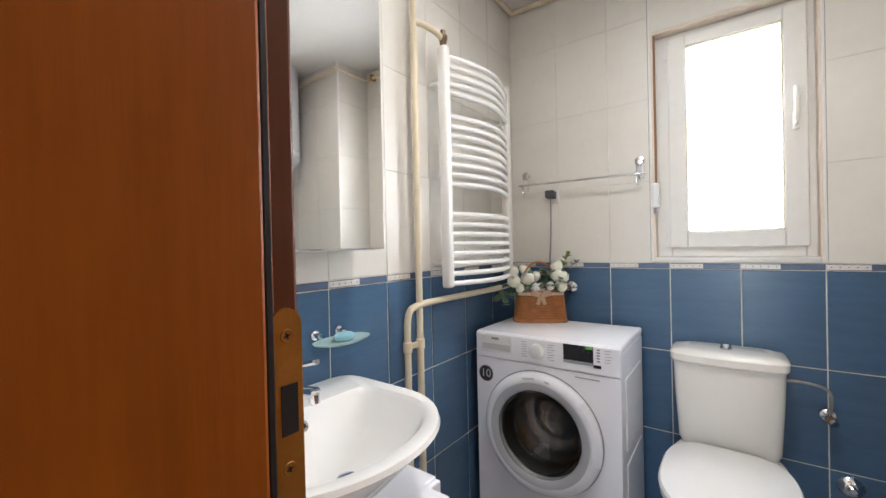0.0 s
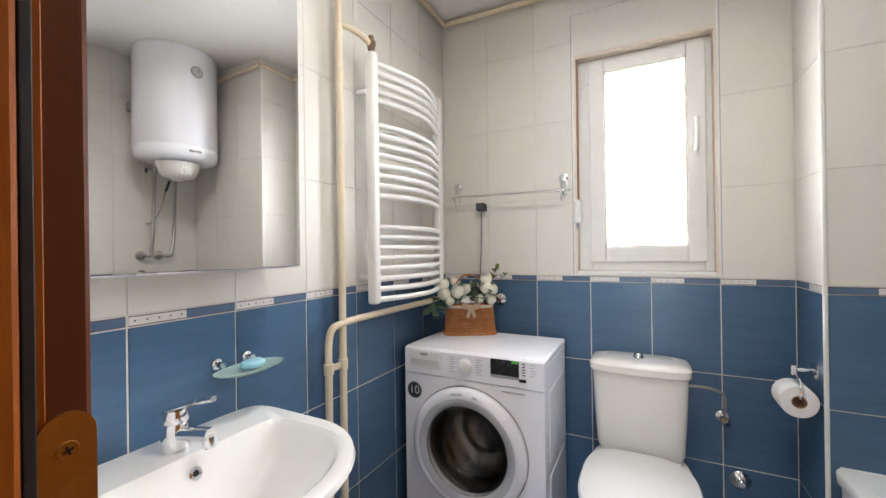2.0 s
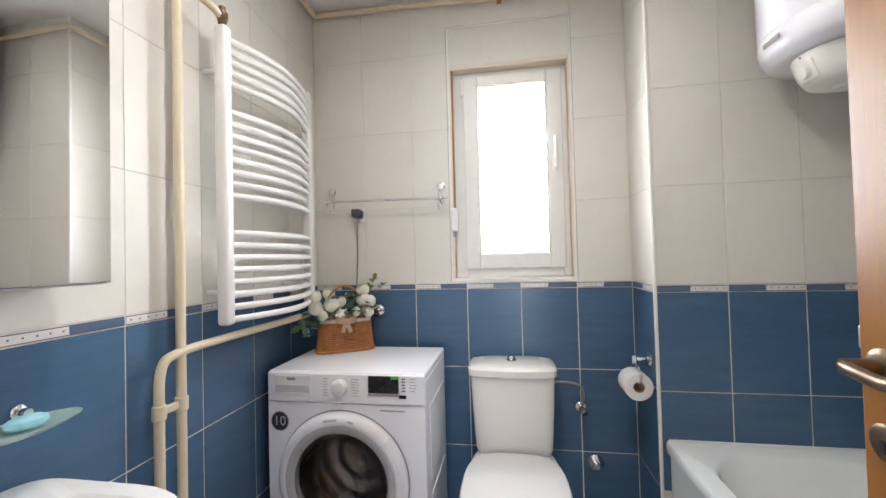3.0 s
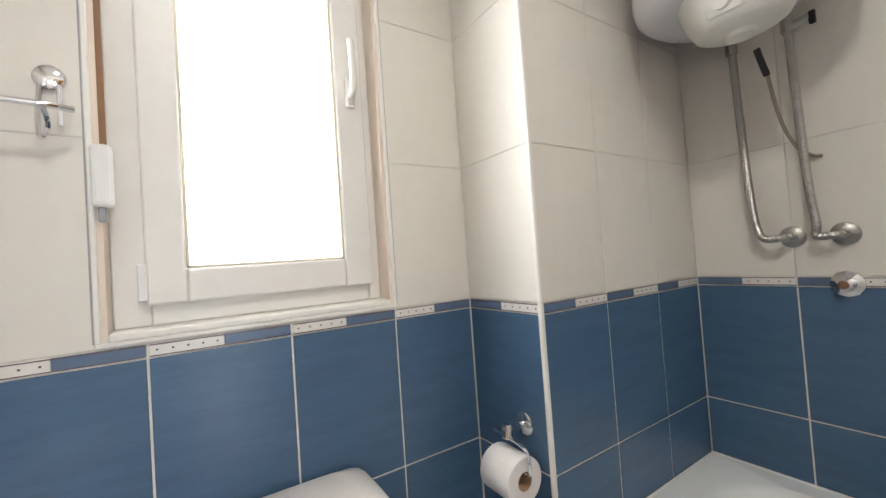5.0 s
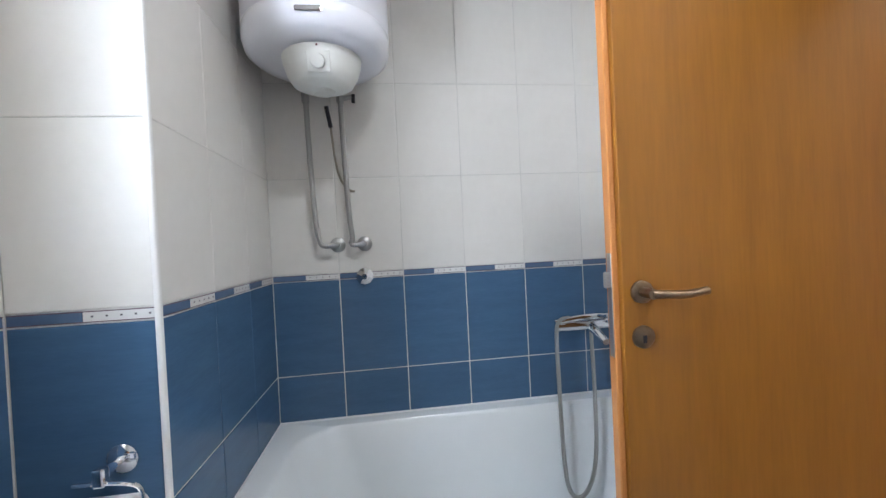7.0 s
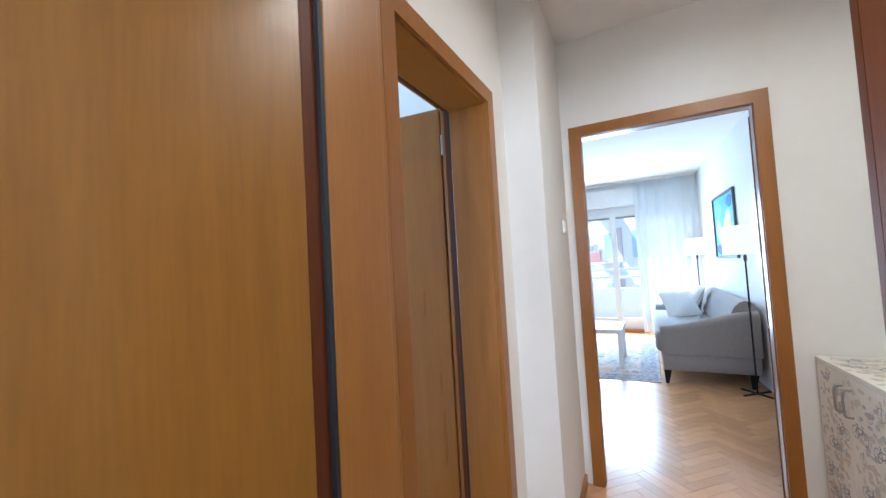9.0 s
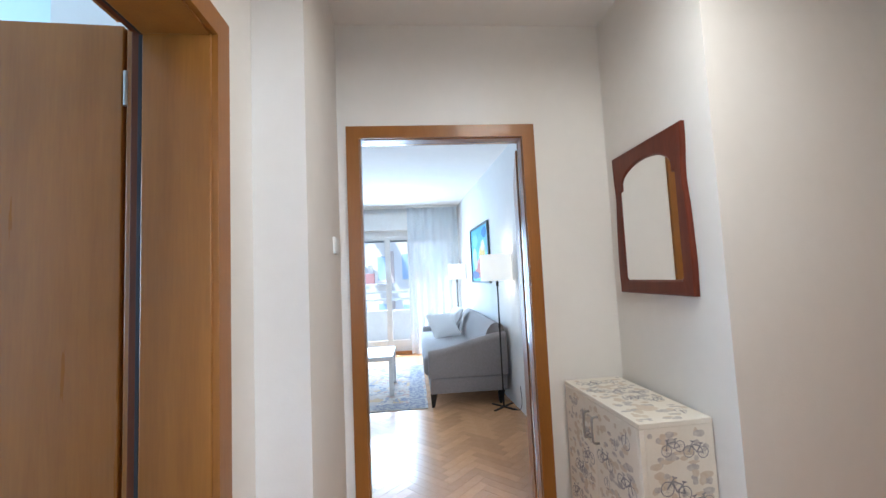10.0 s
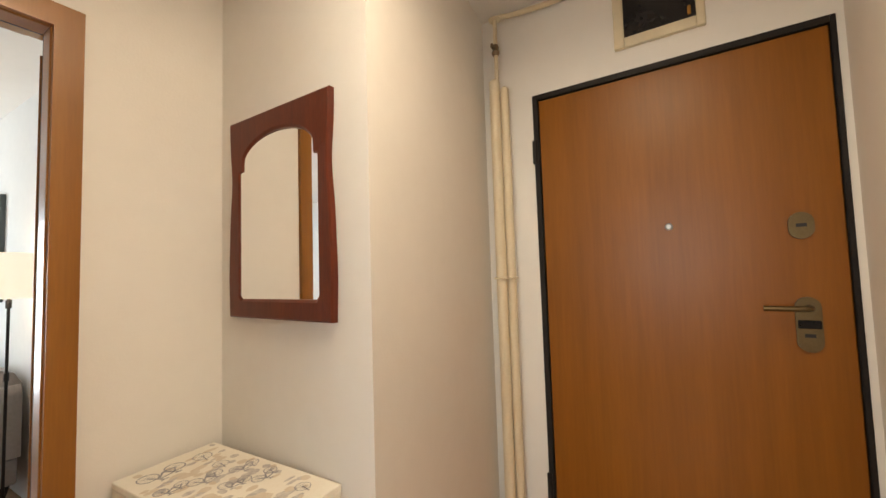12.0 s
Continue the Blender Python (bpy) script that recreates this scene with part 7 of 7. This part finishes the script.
def tile_wall(wall, m, cuts, holes=(), zmin=0.0, top=ZB, white_last=False):
    """Blue tiles, a printed border and ivory tiles on a wall. m lays x along the wall, z up, face to -y; cuts: the joints along it."""
    border_dots, border_lines = bmesh.new(), bmesh.new()

    def put(name, x0, x1, z0, z1, mat):
        pieces = [(x0, x1, z0, z1)]
        for hx0, hx1, hz0, hz1 in holes:
            nxt = []
            for a, b, c, d in pieces:
                if b <= hx0 or a >= hx1 or d <= hz0 or c >= hz1:
                    nxt.append((a, b, c, d))
                    continue
                if a < hx0:
                    nxt.append((a, hx0, c, d))
                if b > hx1:
                    nxt.append((hx1, b, c, d))
                if c < hz0:
                    nxt.append((max(a, hx0), min(b, hx1), c, hz0))
                if d > hz1:
                    nxt.append((max(a, hx0), min(b, hx1), hz1, d))
            pieces = nxt
        for a, b, c, d in pieces:
            if b - a < 0.012 or d - c < 0.008:
                continue
            gap = 0.0022 if mat is WHITE_TILE else JOINT
            me = tile_mesh(b - a - gap, d - c - gap, mat)
            ob = new(name, me)
            ob.parent = wall
            ob.matrix_local = m @ Matrix.Translation((a + gap / 2, 0, c + gap / 2))
    for x0, x1 in zip(cuts, cuts[1:]):
        for z0, z1 in zip(ZROWS, ZROWS[1:]):
            if z1 > zmin:
                put("tile", x0, x1, z0, z1, BLUE)
        for z0, z1 in zip(ZTOP, ZTOP[1:]):
            put("tile", x0, x1, z0, min(z1, top), WHITE_TILE)
        z0, z1 = 1.105, 1.131
        half = x0 + (x1 - x0) * 0.5
        first = half if white_last else x0
        put("border_tile", x0, half, z0, z1, BORDER_BLUE if white_last else BORDER_WHITE)
        put("border_tile", half - JOINT, x1, z0, z1, BORDER_WHITE if white_last else BORDER_BLUE)
        if half - x0 > 0.05:
            for k in range(5):
                u = first + (half - x0) * (k + 0.6) / 5.2
                bx(u - 0.0017, u + 0.0017, -T - 0.001, -T + 0.001, 1.1164, 1.1197, bm=border_dots)
        for z in (1.1076, 1.1276):
            bx(x0 + 0.003, x1 - 0.003, -T - 0.0006, -T + 0.001, z - 0.0009, z + 0.0009, bm=border_lines)
    bed = bmesh.new()
    for a, b in [(cuts[0], cuts[-1])] if not holes else [(cuts[0], holes[0][0]), (holes[0][1], cuts[-1])]:
        bx(a + 0.001, b - 0.001, -0.0006, 0.001, 1.1315, top, bm=bed)
    for nm, b, mt in (("border_dots", border_dots, BORDER_DOT), ("border_lines", border_lines, BORDER_LINE), ("grout_bed", bed, OLD_GROUT)):
        me = bpy.data.meshes.new(nm)
        b.to_mesh(me)
        b.free()
        me.materials.append(mt)
        ob = new(nm, me)
        ob.parent = wall
        ob.matrix_local = m
        ob["kind"] = "stuff"


# window wall
tile_wall(wall_window, Matrix.Translation((0, Y1 + T, 0)), [X0, -0.529, -0.282, -0.035, 0.212, 0.458, JX], holes=((-0.1, 0.459, 1.131, 2.342),))
# basin wall: along +y, facing +x
tile_wall(wall_sink, Matrix.Translation((X0 - T, 0, 0)) @ Matrix.Rotation(radians(90), 4, "Z"), [Y0, 0.543, 0.79, 1.036, 1.282, 1.529, 1.776, 2.023, Y1])
# shaft front and side
tile_wall(shaft, Matrix.Translation((0, JY + T, 0)), [JX, 0.935, 1.18, X1], zmin=0.4, top=2.425, white_last=True)
tile_wall(shaft, Matrix.Translation((JX + T, 0, 0)) @ Matrix.Rotation(radians(-90), 4, "Z"), [-Y1, -JY], top=2.425, white_last=True)
# bath wall: facing -x
tile_wall(wall_bath, Matrix.Translation((X1 + T, 0, 0)) @ Matrix.Rotation(radians(-90), 4, "Z"), [-JY, -1.758, -1.51, -1.26, -1.01, -0.757, -0.508, -Y0], zmin=0.4, white_last=True)

# bathroom floor tiles
for i in range(7):
    for j in range(7):
        x, y = X0 + 0.31 * i, 0.335 + 0.31 * j
        if x + 0.3 < X1 + 0.1 and y + 0.3 < Y1 + 0.2:
            ob = new("tile", tile_mesh(0.306, 0.306, FLOOR_TILE, 0.006))
            ob.parent = floor_bath
            ob.matrix_local = Matrix.Translation((x, y + 0.306, 0)) @ Matrix.Rotation(radians(90), 4, "X") @ Matrix.Rotation(math.pi, 4, "X")

# herringbone parquet
PW, PL = 0.066, 0.33


def plank_mesh():
    bm = bx(0.0005, PL - 0.0005, 0.0005, PW - 0.0005, -0.012, 0.0, 0.0006)
    me = bpy.data.meshes.new("plank")
    bm.to_mesh(me)
    bm.free()
    me.materials.append(PARQUET)
    return me


PLANK = plank_mesh()


def within(p):
    """The point, kept under the walls that bound the floors."""
    p.y = min(max(p.y, LY1 - 0.1), 0.4)
    if p.y > HY - 0.1:
        p.x = max(p.x, FX - 0.09)
    elif (p.x < -0.45 and p.y > LY0 + 0.02) or (p.x < -0.92 and p.y > LY0 - 0.3):
        p.y = HY - 0.1
    return p


def herringbone(areas, near_living, near_hall):
    """Planks laid in one herringbone at 45 degrees; those in the near stretches are pieces of their own, the rest one joined mesh."""
    n = round(PL / PW)
    turn = Matrix.Translation((0.3, -1.7, 0)) @ Matrix.Rotation(radians(45), 4, "Z")
    span = 110
    verts, faces = [], []
    src = [v.co.copy() for v in PLANK.vertices]
    polys = [tuple(p.vertices) for p in PLANK.polygons]
    count = 0
    for k in range(-span, span):
        for m in range(-span // n - 1, span // n + 2):
            for upright in (0, 1):
                a, b = (k + m * n) * PW, (k - m * n) * PW
                mat = turn @ (Matrix.Translation((a + PW, b + PW, 0)) @ Matrix.Rotation(radians(90), 4, "Z") if upright else Matrix.Translation((a, b, 0)))
                c = mat @ Vector((PL / 2, PW / 2, 0))
                if not any(x0 - 0.12 < c.x < x1 + 0.12 and y0 - 0.12 < c.y < y1 + 0.12 for x0, x1, y0, y1 in areas):
                    continue
                at_living = near_living[0] < c.x < near_living[1] and near_living[2] < c.y < near_living[3]
                at_hall = near_hall[0] < c.x < near_hall[1] and near_hall[2] < c.y < near_hall[3]
                if (at_living or at_hall) and count < 420:
                    ob = new("plank", PLANK)
                    ob.parent = floor_living if at_living else floor_hall
                    ob.matrix_local = mat
                    count += 1
                else:
                    o = len(verts)
                    verts += [within(mat @ v) for v in src]
                    faces += [tuple(o + q for q in p) for p in polys]
    me = bpy.data.meshes.new("planks")
    me.from_pydata(verts, [], faces)
    me.materials.append(PARQUET_REST)
    ob = new("planks", me)
    ob.parent = floor_living
    ob["kind"] = "stuff"


PARQUET_REST = PARQUET.copy()
PARQUET_REST.name = "oiled oak parquet field"
for nd in PARQUET_REST.node_tree.nodes:
    if nd.type == "OBJECT_INFO":
        geo = PARQUET_REST.node_tree.nodes.new("ShaderNodeNewGeometry")
        for lk in list(nd.outputs["Random"].links):
            PARQUET_REST.node_tree.links.new(geo.outputs["Random Per Island"], lk.to_socket)
        break
AREA = ((-0.86, 3.25, LY1 + 0.05, LY0), (-0.38, 0.46, LY0, HY), (FX - 0.05, 0.9, HY, 0.33))
herringbone(AREA, (-0.86, 0.9, -3.9, LY0), (0.0, 0.62, LY0, 0.33))
